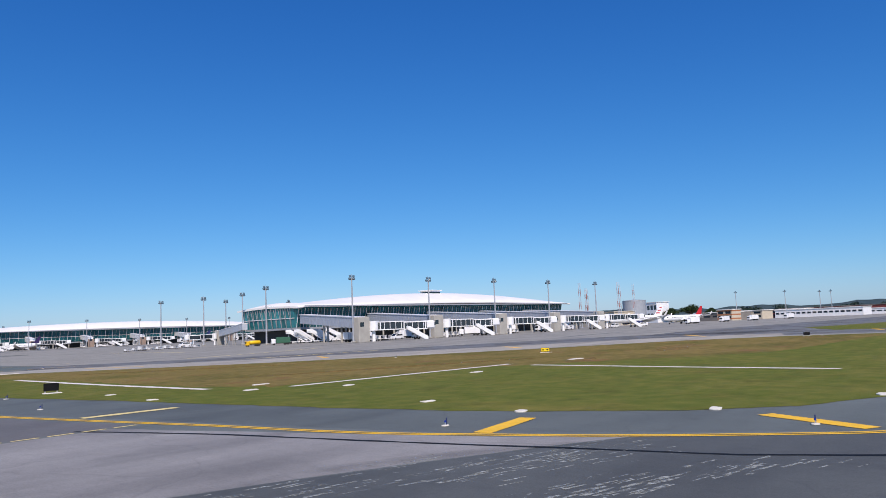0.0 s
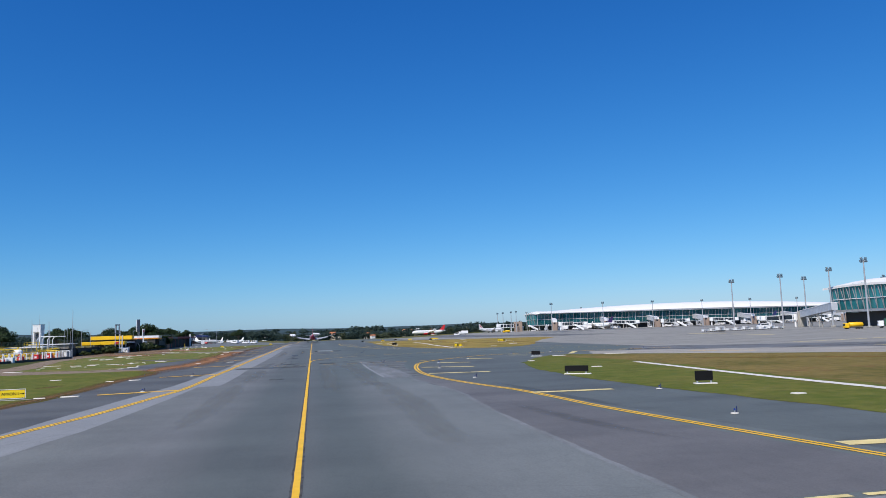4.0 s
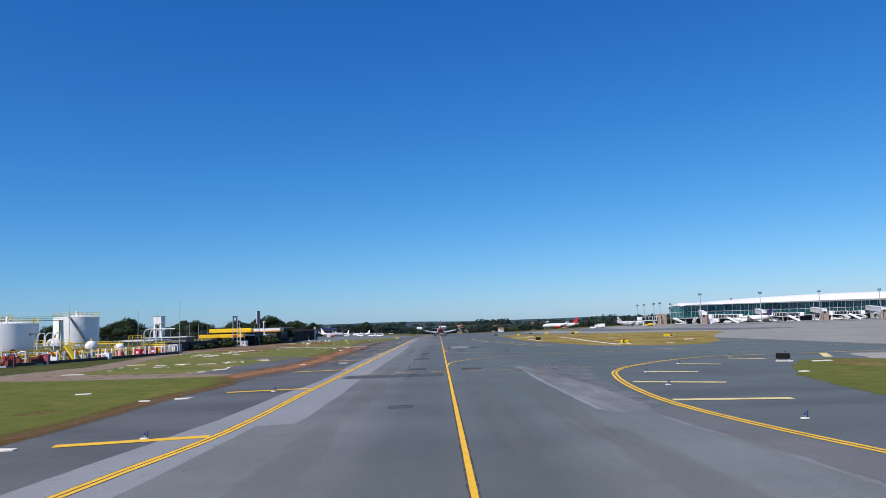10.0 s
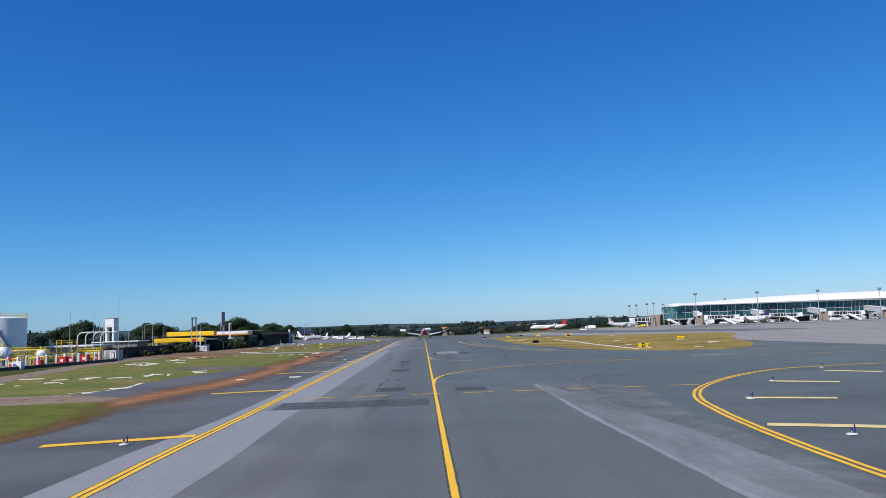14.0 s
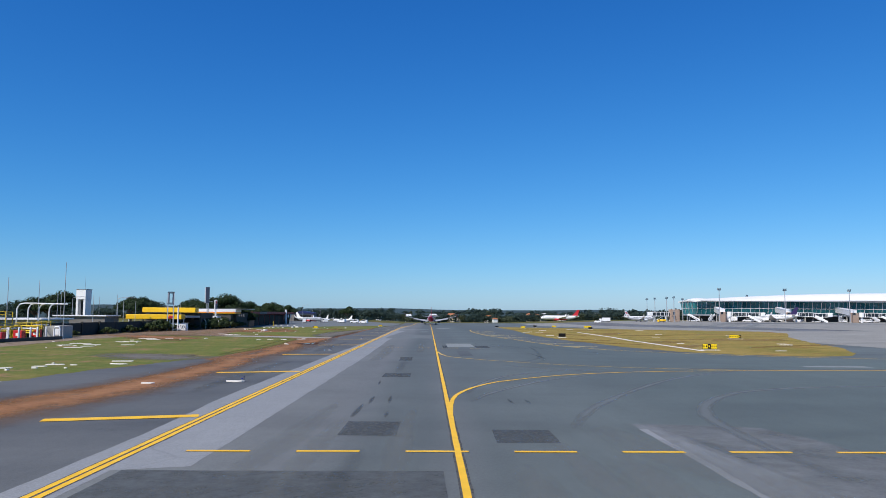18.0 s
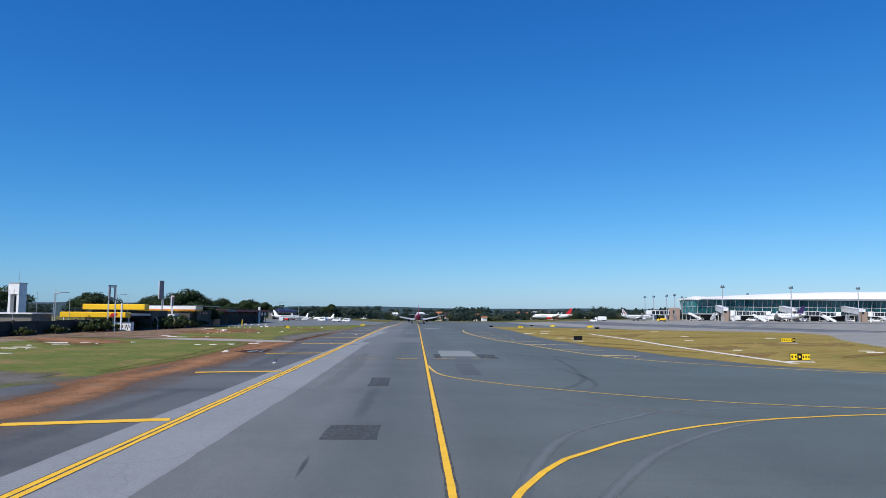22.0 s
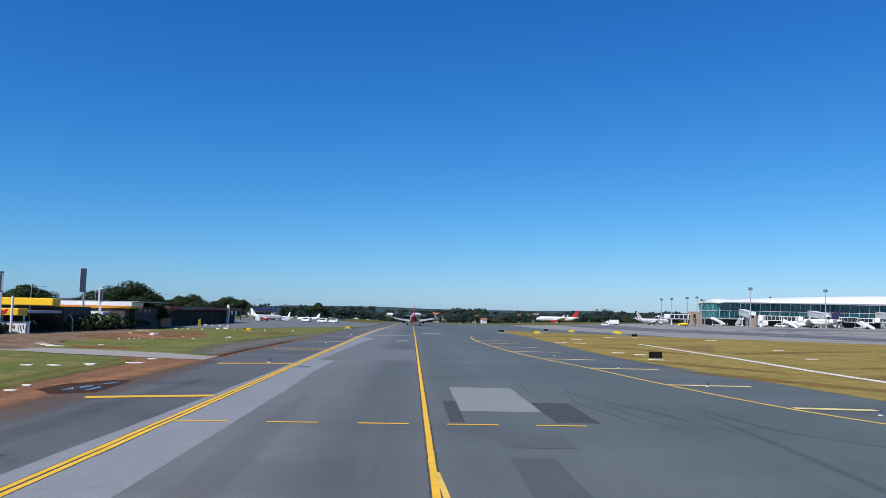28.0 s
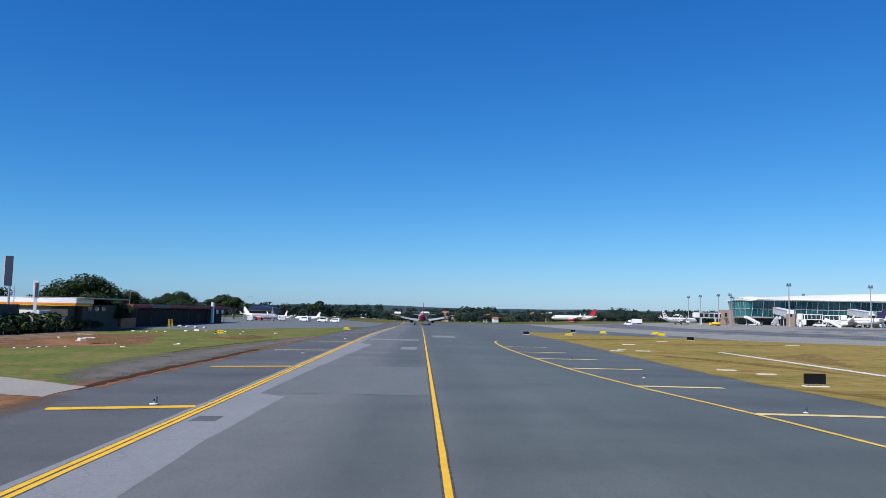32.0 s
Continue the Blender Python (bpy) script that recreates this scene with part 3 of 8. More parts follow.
def stripe(name, pts, width, lift, material, label="", offset=0.0, smooth=True, parent=None, ragged=0.0):
    """A painted line along the points."""
    line = smooth_line(pts) if smooth and len(pts) > 2 else list(pts)
    full = []
    for a, b in zip(line, line[1:]):
        n = max(1, int(math.hypot(b[0] - a[0], b[1] - a[1]) / (1.0 if ragged else 8.0)))
        full += [(a[0] + (b[0] - a[0]) * i / n, a[1] + (b[1] - a[1]) * i / n) for i in range(n)]
    full.append(line[-1])
    vs, fs = [], []
    for i, (x, y) in enumerate(full):
        a, b = full[max(0, i - 1)], full[min(len(full) - 1, i + 1)]
        d = Vector((b[0] - a[0], b[1] - a[1])).normalized()
        n = Vector((-d.y, d.x))
        for k, s in enumerate((-1, 1)):
            w = offset + s * width / 2
            if ragged:
                w += ragged * noise.noise((x * 0.9, y * 0.9, 5.0 + 9 * k))
            px, py = x + n.x * w, y + n.y * w
            vs.append((px, py, rise(px, py) + lift))
        if i:
            j = 2 * i
            fs.append((j - 1, j - 2, j, j + 1))
    ob = part(name, Shape().add(vs, fs), material, parent, label)
    if not parent:
        tagged(ob, label, "", "", "structure")
    return ob

def drift(name, pts, lift, material, label, category, step=1.5):
    """A thin soft-edged layer along a line of (x, y, half width)."""
    line = []
    P = [pts[0]] + list(pts) + [pts[-1]]
    for i in range(1, len(P) - 2):
        p0, p1, p2, p3 = (Vector(q) for q in P[i - 1:i + 3])
        n = max(1, int((p2 - p1).length / step))
        for k in range(n):
            t = k / n
            line.append(0.5 * (2 * p1 + (p2 - p0) * t + (2 * p0 - 5 * p1 + 4 * p2 - p3) * t * t + (3 * p1 - p0 - 3 * p2 + p3) * t ** 3))
    line.append(Vector(pts[-1]))
    vs, fs, rim = [], [], []
    across = ((-1, 0.0), (-0.55, 0.6), (0, 1.0), (0.55, 0.6), (1, 0.0))
    for i, q in enumerate(line):
        a, b = line[max(0, i - 1)], line[min(len(line) - 1, i + 1)]
        n = Vector((a.y - b.y, b.x - a.x)).normalized()
        end = min(1.0, min(i, len(line) - 1 - i) / 4)
        for k, e in across:
            x, y = q.x + n.x * k * q.z, q.y + n.y * k * q.z
            vs.append((x, y, rise(x, y) + lift))
            rim.append(e * end)
        if i:
            o = 5 * i
            fs += [(o + j - 5, o + j, o + j + 1, o + j - 4)[::-1] for j in range(4)]
    ob = part(name, Shape().add(vs, fs), material)
    ob.data.attributes.new("edge", "FLOAT", "POINT").data.foreach_set("value", rim)
    return tagged(ob, label, category, "", "structure")

# ---- ground, pavements, markings ----
ground = sheet("ground", [(-3200, -900), (3200, -900), (3200, 3600), (-3200, 3600)], -0.03, M_FIELD, "rough field of grass and reddish soil", "ground")

# asphalt field: taxiway with both shoulders, the branch to the apron, the apron itself
EDGE_LEFT = [(-20.5, -160), (-20.5, 60), (-21.5, 77), (-20.0, 84), (-19.8, 95), (-21.8, 122), (-19.5, 146), (-19.0, 160), (-20.5, 178), (-22.0, 205), (-20.8, 226), (-19.4, 250), (-18.9, 300), (-18.8, 420), (-19, 700)]
NEAR_1 = [(49, -60), (47, 3), (43.2, 7), (37.6, 10.2), (34.1, 14.4), (31.0, 21.8), (29.8, 27.5), (28.9, 34), (27.8, 44), (26.6, 57), (24.8, 70), (23.6, 84), (24.2, 100), (27.2, 115), (32.5, 127), (37, 134.5), (41, 136)]
FAR_1 = [(47, 131), (58, 119), (71, 105), (83.5, 92.6), (96.8, 79), (110.5, 65), (124.6, 51), (133, 35), (136, 20), (150, -20), (150, -60)]
ISLAND_2 = [(25.0, 372), (24.6, 330), (23.4, 300), (23.0, 280), (23.2, 262), (24.4, 247), (26.4, 231), (27.6, 217), (31, 204), (36, 197), (43.5, 193.5), (49, 195.5), (53, 202), (60, 217), (67, 240), (80, 275), (95, 306), (97.5, 326), (86, 344), (67, 366), (46, 400), (33, 425), (27, 420)]
paved = sheet("taxiway", EDGE_LEFT + [(60, 700), (560, 700), (640, 330), (760, 90), (760, -160)], 0.0, M_SHOULDER, "grey asphalt taxiway with worn shoulders", "taxiway")
sheet("runway_strip_pavement", [(-20.3, -150), (-20.3, 28), (-17.8, 45), (-14.4, 64), (-12.6, 76), (-11.3, 90), (-11.2, 110), (-11.3, 150), (-11.3, 400), (-11.3, 690)] + [(11.5, 690), (11.5, 300), (13, 262), (17, 231), (20, 216), (30, 200), (50, 187), (64, 184), (64, 152), (50, 149), (31, 145), (22, 137), (15.5, 126), (12.2, 106), (13, 90), (16.4, 67), (20, 43.7), (23.4, 20.6), (30, 6), (38, -40), (40, -150)], 0.004, M_TAXI, "streaked asphalt of the taxiway", "taxiway")
apron = sheet("apron", [(67, -160), (760, -160), (750, 90), (630, 330), (550, 690), (67, 690), (67, 300)], 0.006, M_APRON, "pale grey concrete and asphalt apron", "apron")
for lane in ([(50, 136), (61.5, 123), (74, 109.5), (86.5, 97), (100, 83.5), (113.5, 69.5), (128, 55), (138, 36), (142, -40), (176, -40), (168, 40), (152, 78), (136, 94), (120, 110), (106, 124), (92, 138), (78, 152), (64, 164)], [(150, 48), (185, 34), (420, 22), (740, 6), (740, 46), (420, 62), (190, 72), (150, 70)], [(108, 330), (128, 322), (124, 420), (122, 540), (128, 680), (96, 680), (98, 540), (100, 420)], [(150, 470), (300, 486), (470, 500), (470, 530), (300, 520), (150, 506)]):
    sheet("apron_lane", lane, 0.0085, M_APRON_DARK, "darker asphalt lane across the apron", "apron", wobble=0.8)
island_1 = sheet("grass_island", NEAR_1 + FAR_1, 0.012, M_GRASS, "mown green grass island with dry patches", "grass", wobble=0.35)
sheet("far_grass", [(156, 24), (156, 33), (180, 44.5), (222, 35), (300, 10), (340, -60), (190, -60), (160, 0)], 0.016, M_GRASS, "mown green grass beyond the apron lane", "grass", wobble=0.8)
sheet("apron_edge", [(44, 133), (47, 131), (58, 119), (71, 105), (84, 92.6), (97, 79), (111, 65), (125, 51), (133, 36), (146, 40), (138, 60), (124, 76), (110, 92), (98, 106), (84, 120), (70, 134), (58, 142), (48, 146)], 0.0105, M_APRON_SAND, "sandy pale asphalt along the grass", "apron", wobble=0.8)
sheet("dry_grass_strip", [(39, 134.5), (47, 129.8), (58, 117.6), (71, 103.6), (83.5, 91.2), (96.8, 77.6), (110.5, 63.6), (124.6, 49.6), (132, 34), (134, 20), (90, 26), (66, 48), (52, 53), (39.5, 54), (37.6, 62), (38.2, 78), (40.5, 106), (37, 128)], 0.016, M_DRY_B, "dry yellowish mown grass", "grass", wobble=1.2)
island_2 = sheet("grass_island", ISLAND_2, 0.012, M_DRY, "dry yellow-green grass island", "grass", wobble=0.35)

# left verge
sheet("bare_soil", [(-15, 120), (-15, 258), (-28, 258), (-28, 228), (-30, 200), (-34, 140), (-26, 120)], -0.008, M_BARE, "bare reddish soil below the thin verge", "soil")
sheet("left_verge", [(-20.6, -160), (-20.6, 60), (-21.5, 77), (-21.0, 86), (-20.3, 95), (-20.8, 111), (-20.0, 117), (-20.1, 124), (-20.6, 131.4), (-24.7, 137.2), (-30.5, 136), (-35, 136.2), (-46, 137.5), (-62, 139), (-120, 100), (-120, -160)], 0.008, M_GRASS, "mown green grass verge", "grass", wobble=0.5)
sheet("dirt_path", [(-20.6, 134), (-24.7, 136.6), (-30.5, 135.5), (-35, 135.8), (-46, 137), (-62, 138.5), (-62, 149), (-47, 149), (-41, 147.6), (-34.4, 145), (-29.6, 145.6), (-22.6, 141)], 0.006, M_TRACK, "pale gritty path between the grass strips", "track", wobble=0.5)
sheet("side_road_asphalt", [(-22.2, 139), (-29.8, 144.2), (-28.2, 149.5), (-29.3, 157.5), (-27.7, 169.3), (-26.3, 175), (-24, 184), (-21.6, 181), (-21.2, 157.6), (-22.3, 145.8)], 0.007, M_SHOULDER, "worn grey asphalt side road", "road", wobble=0.4)
sheet("left_verge", [(-47, 148.6), (-41, 147), (-34.4, 144.5), (-29.8, 145.2), (-28, 149.7), (-29, 157.5), (-27.5, 169.3), (-26, 175), (-23.4, 186), (-23.2, 200), (-23.4, 215), (-24.4, 228), (-24.8, 237), (-25.4, 244), (-27.5, 249.8), (-34, 253), (-41, 256.6), (-48, 258), (-58.5, 256), (-59.6, 236), (-56.6, 206), (-51.6, 183), (-48, 167), (-47, 158)], 0.009, M_GRASS2, "rough green grass with scattered slabs", "grass", wobble=0.7)
sheet("dirt_track", [(-47.3, 147), (-47.2, 158.5), (-48.2, 167), (-51.8, 183.4), (-56.8, 206.7), (-59.8, 235.6), (-58, 252), (-69, 255), (-62.7, 212.5), (-57.6, 186.6), (-54.8, 171.5), (-57, 147)], 0.0075, M_TRACK, "beige dirt track along the depot fence", "track", wobble=0.6)
sheet("depot_verge", [(-56.8, 147), (-54.6, 171.5), (-57.4, 186.6), (-62.5, 212.5), (-68.8, 255), (-76, 255), (-92, 120), (-64, 138)], 0.0085, M_GRASS_S, "rough dark grass along the depot fence", "grass", wobble=0.6)
sheet("left_verge", [(-27, 260), (-21.2, 256.6), (-24.3, 274), (-27, 296), (-23.5, 322), (-19.3, 348), (-19, 420), (-30, 470), (-56, 420), (-60, 366), (-55, 330), (-50, 300), (-46, 276), (-36, 266)], 0.0095, M_GRASS2, "rough green grass verge", "grass", wobble=0.8)
sheet("left_verge", [(-43, 256.4), (-30, 255.8), (-21.2, 254.6), (-21.6, 259), (-27, 262.5), (-36, 268.5), (-43, 274)], 0.0078, M_GRASS2, "rough green grass along the footpath", "grass", wobble=0.3)
drift("left_verge", [(-24.0, 190, 0.8), (-23.6, 204, 1.4), (-24.0, 218, 1.6), (-25.0, 232, 1.8), (-25.6, 244, 1.6), (-28.0, 250.5, 0.8)], 0.0122, M_GRASS_RIM, "ragged grass creeping over the soil", "grass")
drift("red_soil_bank", [(-21.5, 130, 0.9), (-22.0, 139, 2.6), (-20.6, 147, 3.2), (-19.5, 155, 2.8), (-19.3, 166, 2.4), (-19.1, 177, 2.2), (-20.6, 186, 2.4), (-19.6, 195, 1.9), (-20.4, 206, 2.9), (-20.7, 218, 2.0), (-20.5, 228, 2.3), (-20.5, 238, 1.9), (-20.1, 251, 1.0)], 0.012, M_RED_SOIL, "eroded red soil drifted along the pavement edge", "soil")
drift("red_soil_spill", [(-27.0, 144.5, 1.0), (-24.5, 145.5, 1.5), (-21.5, 148, 1.8), (-19.5, 152, 1.4)], 0.0124, M_RED_SOIL, "red soil washed out of the verge", "soil")
drift("soil_dust", [(-21.0, 124, 1.5), (-20.8, 136, 4.2), (-20.0, 150, 5.0), (-19.2, 166, 4.2), (-19.4, 186, 4.2), (-19.4, 206, 4.0), (-19.4, 226, 3.8), (-19.6, 250, 2.2)], 0.0112, M_RED_DUST, "thin reddish dust blown over the pavement", "soil")
drift("soil_edge", [(-20.8, 34, 0.8), (-20.8, 60, 1.0), (-21.6, 77, 1.3), (-21.1, 88, 1.5), (-20.6, 97, 1.5), (-21.0, 110, 1.6), (-20.2, 120, 1.5), (-20.4, 130, 1.4)], 0.0115, M_BROWN_SOIL, "bare brown soil along the pavement edge", "soil")
drift("gravel_edge", [(-22.5, 190, 2.0), (-25.0, 186, 5.5), (-29.5, 187, 6.5), (-34.5, 191, 4.5), (-37.5, 194, 2.0)], 0.0105, M_GRAVEL_S, "grey-brown gravelly soil", "gravel")
drift("gravel_edge", [(-20.6, 254, 1.2), (-22.2, 262, 3.4), (-22.8, 274, 4.8), (-22.6, 292, 4.6), (-21.2, 312, 3.4), (-20.0, 332, 2.4), (-19.4, 350, 1.0)], 0.0125, M_GRAVEL_S, "grey gravel thinning out into the grass", "gravel")
stripe("soil_rim", [(-19.0, 253), (-19.2, 266), (-18.7, 284), (-19.0, 315), (-18.9, 350)], 0.7, 0.013, M_DIRT, "reddish soil along the pavement edge", ragged=0.5)
# shadow side of the low soil bank, painted as a dark stripe
stripe("soil_rim", [(-19.6, 252), (-19.9, 264), (-19.5, 279), (-19.3, 296)], 0.8, 0.0145, M_WET, "dark stripe of painted bank shadow along the pavement edge", ragged=0.5)
sheet("red_scar", [(-44.4, 289.2), (-39.5, 297.8), (-34.8, 306.2), (-40, 322), (-44.9, 338.8), (-52.8, 333.8), (-53, 312.9), (-54.8, 300)], 0.0138, M_DUST2, "trodden reddish soil in the grass", "soil", wobble=1.2)
sheet("worn_track", [(-44, 262), (-56, 266), (-66, 268), (-66, 300), (-65, 329), (-66, 362), (-56, 364), (-51, 330), (-46, 300), (-42, 274), (-38, 262)], 0.0065, M_TRACK_R, "trodden reddish track before the wall", "track", wobble=1.4)
sheet("soil_yard", [(-66, 255), (-58, 252), (-60, 300), (-62, 352), (-67, 362), (-71, 362), (-71, 255)], 0.0055, M_TRACK_R, "trodden soil before the wall", "soil", wobble=0.8)
sheet("red_scar", [(-41, 232), (-43, 239), (-42.5, 247), (-50, 255), (-57, 258), (-57, 246), (-50, 236)], 0.0135, M_DIRT_G, "trodden reddish soil in the grass", "soil", wobble=0.9)
sheet("red_scar", [(-39, 265.6), (-34, 264.8), (-31.5, 266.2), (-35, 268.6), (-40, 268.4)], 0.014, M_SCAR, "small heap of bare red soil", "soil", wobble=0.6)
sheet("red_scar", [(-34, 328), (-27, 322), (-25, 334), (-31, 344)], 0.014, M_DIRT_G, "patch of bare red soil", "soil", wobble=1.0)
sheet("red_scar", [(-26.5, 102), (-25.0, 101.6), (-24.6, 104.4), (-26.0, 105)], 0.014, M_DIRT_G, "patch of bare red soil in the grass", "soil", wobble=0.6)
sheet("footpath", [(-42.5, 263.5), (-36, 262.5), (-27.5, 258.6), (-19.6, 253.4), (-19.6, 248.4), (-26, 250.5), (-34, 253.6), (-41, 257.2), (-46, 259.6)], 0.016, M_PATHC, "pale concrete footpath", "path", wobble=0.25)
drift("trodden_path", [(-40, 260, 2.2), (-48, 263, 3.0), (-56, 266, 4.0), (-64, 270, 4.5), (-70, 274, 4.0)], 0.0168, M_TROD, "trodden dirt leading on from the footpath", "path")
drift("red_scar", [(-66, 258, 3.0), (-58, 256, 6.0), (-49, 247, 6.5), (-42, 240, 3.0)], 0.0137, M_RED_SOIL, "trodden red soil in the grass", "soil")
drift("red_scar", [(-52, 318, 3.5), (-46, 306, 6.0), (-40, 300, 6.0), (-35, 306, 3.0)], 0.0139, M_RED_SOIL, "bare red soil in the grass", "soil")
drift("red_scar", [(-38, 336, 2.0), (-31, 332, 4.5), (-27, 326, 3.0)], 0.0141, M_RED_SOIL, "bare red soil in the grass", "soil")
sheet("puddle_soil", [(-21.3, 221.4), (-21.4, 224.6), (-20.3, 226.8), (-18.7, 228.1), (-17.9, 224.5), (-17.7, 220.4), (-19.6, 219.2)], 0.0145, M_WET, "damp dark soil hollow", "soil", wobble=0.35)
water = paint("still_water", (0.05, 0.06, 0.08), 0.03, dirt=0.02, spec=1.0)
for pts in ([(-20.0, 221.2), (-20.2, 222.6), (-19.6, 224.4), (-19.3, 223.2), (-19.5, 221.6)], [(-19.4, 224.6), (-19.2, 226.2), (-18.8, 226.4), (-18.9, 225.0)], [(-18.9, 221.4), (-18.8, 223.4), (-18.5, 223.0), (-18.55, 221.6)]):
    sheet("puddle", pts, 0.018, water, "shallow puddle reflecting the sky", "puddle", wobble=0.35)
sheet("left_yard", [(-30, 420), (-46, 370), (-66, 366), (-150, 380), (-150, 620), (-20, 640), (-20, 480)], 0.032, M_SWEEP, "grey asphalt apron before the hangars", "apron", wobble=0.6)

# pale worn bands and patches on the taxiway
sheet("pale_band", [(-15.2, 58), (-14.4, 72), (-13.4, 86), (-12.6, 97), (-12.4, 112), (-11.8, 122), (-11.7, 137), (-12.2, 150), (-12.1, 168), (-11.9, 195), (-11.5, 215), (-11.2, 240), (-11.3, 330), (-11.3, 500), (-9.6, 500), (-9.4, 318), (-7.4, 314.5), (-8.0, 300), (-8.5, 287), (-9.2, 265), (-9.5, 251.5), (-7.9, 250.2), (-8.2, 237), (-8.0, 227), (-7.8, 180), (-8.05, 131), (-10.2, 130.4), (-10.2, 126.2), (-8.1, 126.0), (-7.9, 110), (-7.9, 97), (-8.05, 93.9), (-9.9, 93.3), (-10.1, 82), (-10.5, 72), (-11.0, 62), (-12.0, 54)], 0.008, M_CONC, "pale worn concrete band along the edge", "pavement", wobble=0.07)
sheet("pale_band", [(7.6, 140), (8.5, 139.6), (9.2, 130), (9.7, 123.7), (10.4, 109), (10.4, 97), (10.2, 95.2), (8.3, 94.2), (7.5, 95.0), (7.35, 107), (7.35, 122), (7.6, 131)], 0.008, M_CONC_D, "pale worn asphalt band", "pavement", wobble=0.12)
sheet("brown_band", [(10.0, 94.5), (11.4, 96), (12.3, 88), (13.2, 82), (14.4, 76), (15.2, 68), (15.7, 61), (17.0, 51), (18.3, 43), (18.8, 39.2), (10.3, 39.2), (10.3, 58), (10.6, 66), (11.0, 75), (10.5, 84)], 0.0075, M_PALE_B, "brownish stained asphalt beside the lane", "pavement", wobble=0.1)
stripe("joint_line", [(7.65, 138.5), (7.6, 131), (7.4, 122), (7.4, 107), (7.55, 96)], 0.28, 0.0087, M_CONC, "pale sealed joint along the lane", ragged=0.12)
stripe("joint_line", [(10.2, 39.5), (10.3, 58), (10.6, 66), (11.0, 75), (10.5, 84), (9.9, 90), (9.0, 104)], 0.30, 0.0079, M_CONC_D, "pale sealed joint along the lane", ragged=0.12)
sheet("pale_band", [(8.2, 140), (12.8, 139), (14.0, 131), (12.4, 120), (11.7, 108), (11.4, 97), (9.6, 95), (8.6, 112)], 0.0078, M_PALE_C, "faded brownish asphalt beside the lane", "pavement", wobble=0.4)
sheet("pale_band", [(-13, 38.6), (17.6, 38.6), (20.5, 28), (23.4, 18), (25.3, 13.4), (21, 15.6), (17, 17.5), (11.8, 19.6), (6, 21.6), (-6, 24), (-16, 26)], 0.0072, M_PALE2, "pale asphalt of the crossing", "pavement", wobble=0.25)
sheet("dark_crossing", [(25.3, 13.3), (21, 15.5), (17, 17.4), (11.8, 19.5), (6, 21.5), (-6, 23.9), (-16, 25.9), (-16, -60), (36, -60), (34, -2), (29, 7)], 0.0062, M_DARKA, "dark rubbered asphalt of the crossing", "pavement", wobble=0.3)
for x0, y0, x1, y1, m, name in (
        (1.7, 214.8, 5.6, 226.4, M_PATCH_L, "pale_patch"), (5.65, 211.4, 7.6, 218.6, M_PATCH_D, "dark_patch"), (1.0, 211.2, 1.68, 219, M_PATCH_D, "dark_patch"),
        (2.6, 205.2, 5.2, 208.2, M_FAINT_D, "dark_patch"), (-4.35, 163.0, -2.35, 166.5, M_PATCH_D, "dark_patch"), (-3.95, 182.4, -2.65, 188.6, M_PATCH_D, "dark_patch"),
        (-4.4, 136.8, -2.2, 140.4, M_PATCH_D, "dark_patch"), (1.5, 135.2, 3.75, 138.3, M_PATCH_D, "dark_patch"), (-9.9, 126.2, -0.5, 130.4, M_BAND, "dark_patch"),
        (2.5, 191, 4.0, 203.4, M_DARKA, "dark_patch"), (-3.9, 99.3, -2.4, 101.2, M_BAND, "dark_patch"), (-10.1, 241.1, -9.1, 242.6, M_SHOULDER, "dark_patch"),
        (-3.2, 302, -1.2, 309, M_PATCH_L, "pale_patch"), (-9, 331, -1.0, 337, M_PATCH_L, "pale_patch"), (-9.1, 251.8, -0.2, 273, M_FAINT, "pale_patch"), (1.6, 350, 6, 362, M_PATCH_L, "pale_patch"),
        (33.5, 175.6, 39.5, 177.4, M_PATCH_L, "pale_patch")):
    sheet(name, [(x0, y0), (x1, y0), (x1, y1), (x0, y1)], 0.012, m, "repair patch in the asphalt", "patch", wobble=0.1)
for n, (pts, w) in enumerate((([(4.4, 137), (6.4, 143.4), (8.4, 148.0), (12.1, 155.0), (17.1, 162.9), (23.2, 169.3), (29.4, 172.2), (45, 173.5)], 0.42), ([(10.6, 128), (11.0, 136.5), (11.8, 142.6), (12.7, 145.4), (14.2, 148.5), (16.5, 151.8), (19.0, 154.2), (25.6, 157), (40, 158.5)], 0.48),
                                ([(0.9, 150.4), (2.2, 156.9), (4.8, 164.2), (8.7, 169.1), (12.7, 171.9), (28, 174)], 0.34), ([(0.6, 145.0), (2.0, 150.4), (4.0, 155.0), (7.7, 161.5), (13.2, 167.4), (19.6, 171.2)], 0.3), ([(7.6, 138.9), (8.5, 137.2), (9.0, 133.7), (8.9, 128)], 0.7))):
    drift("tyre_sweep", [(x, y, w) for x, y in pts], 0.0092 + 0.0004 * n, M_SWEEP_S, "pale sweep of a turning wheel", "tyre mark")
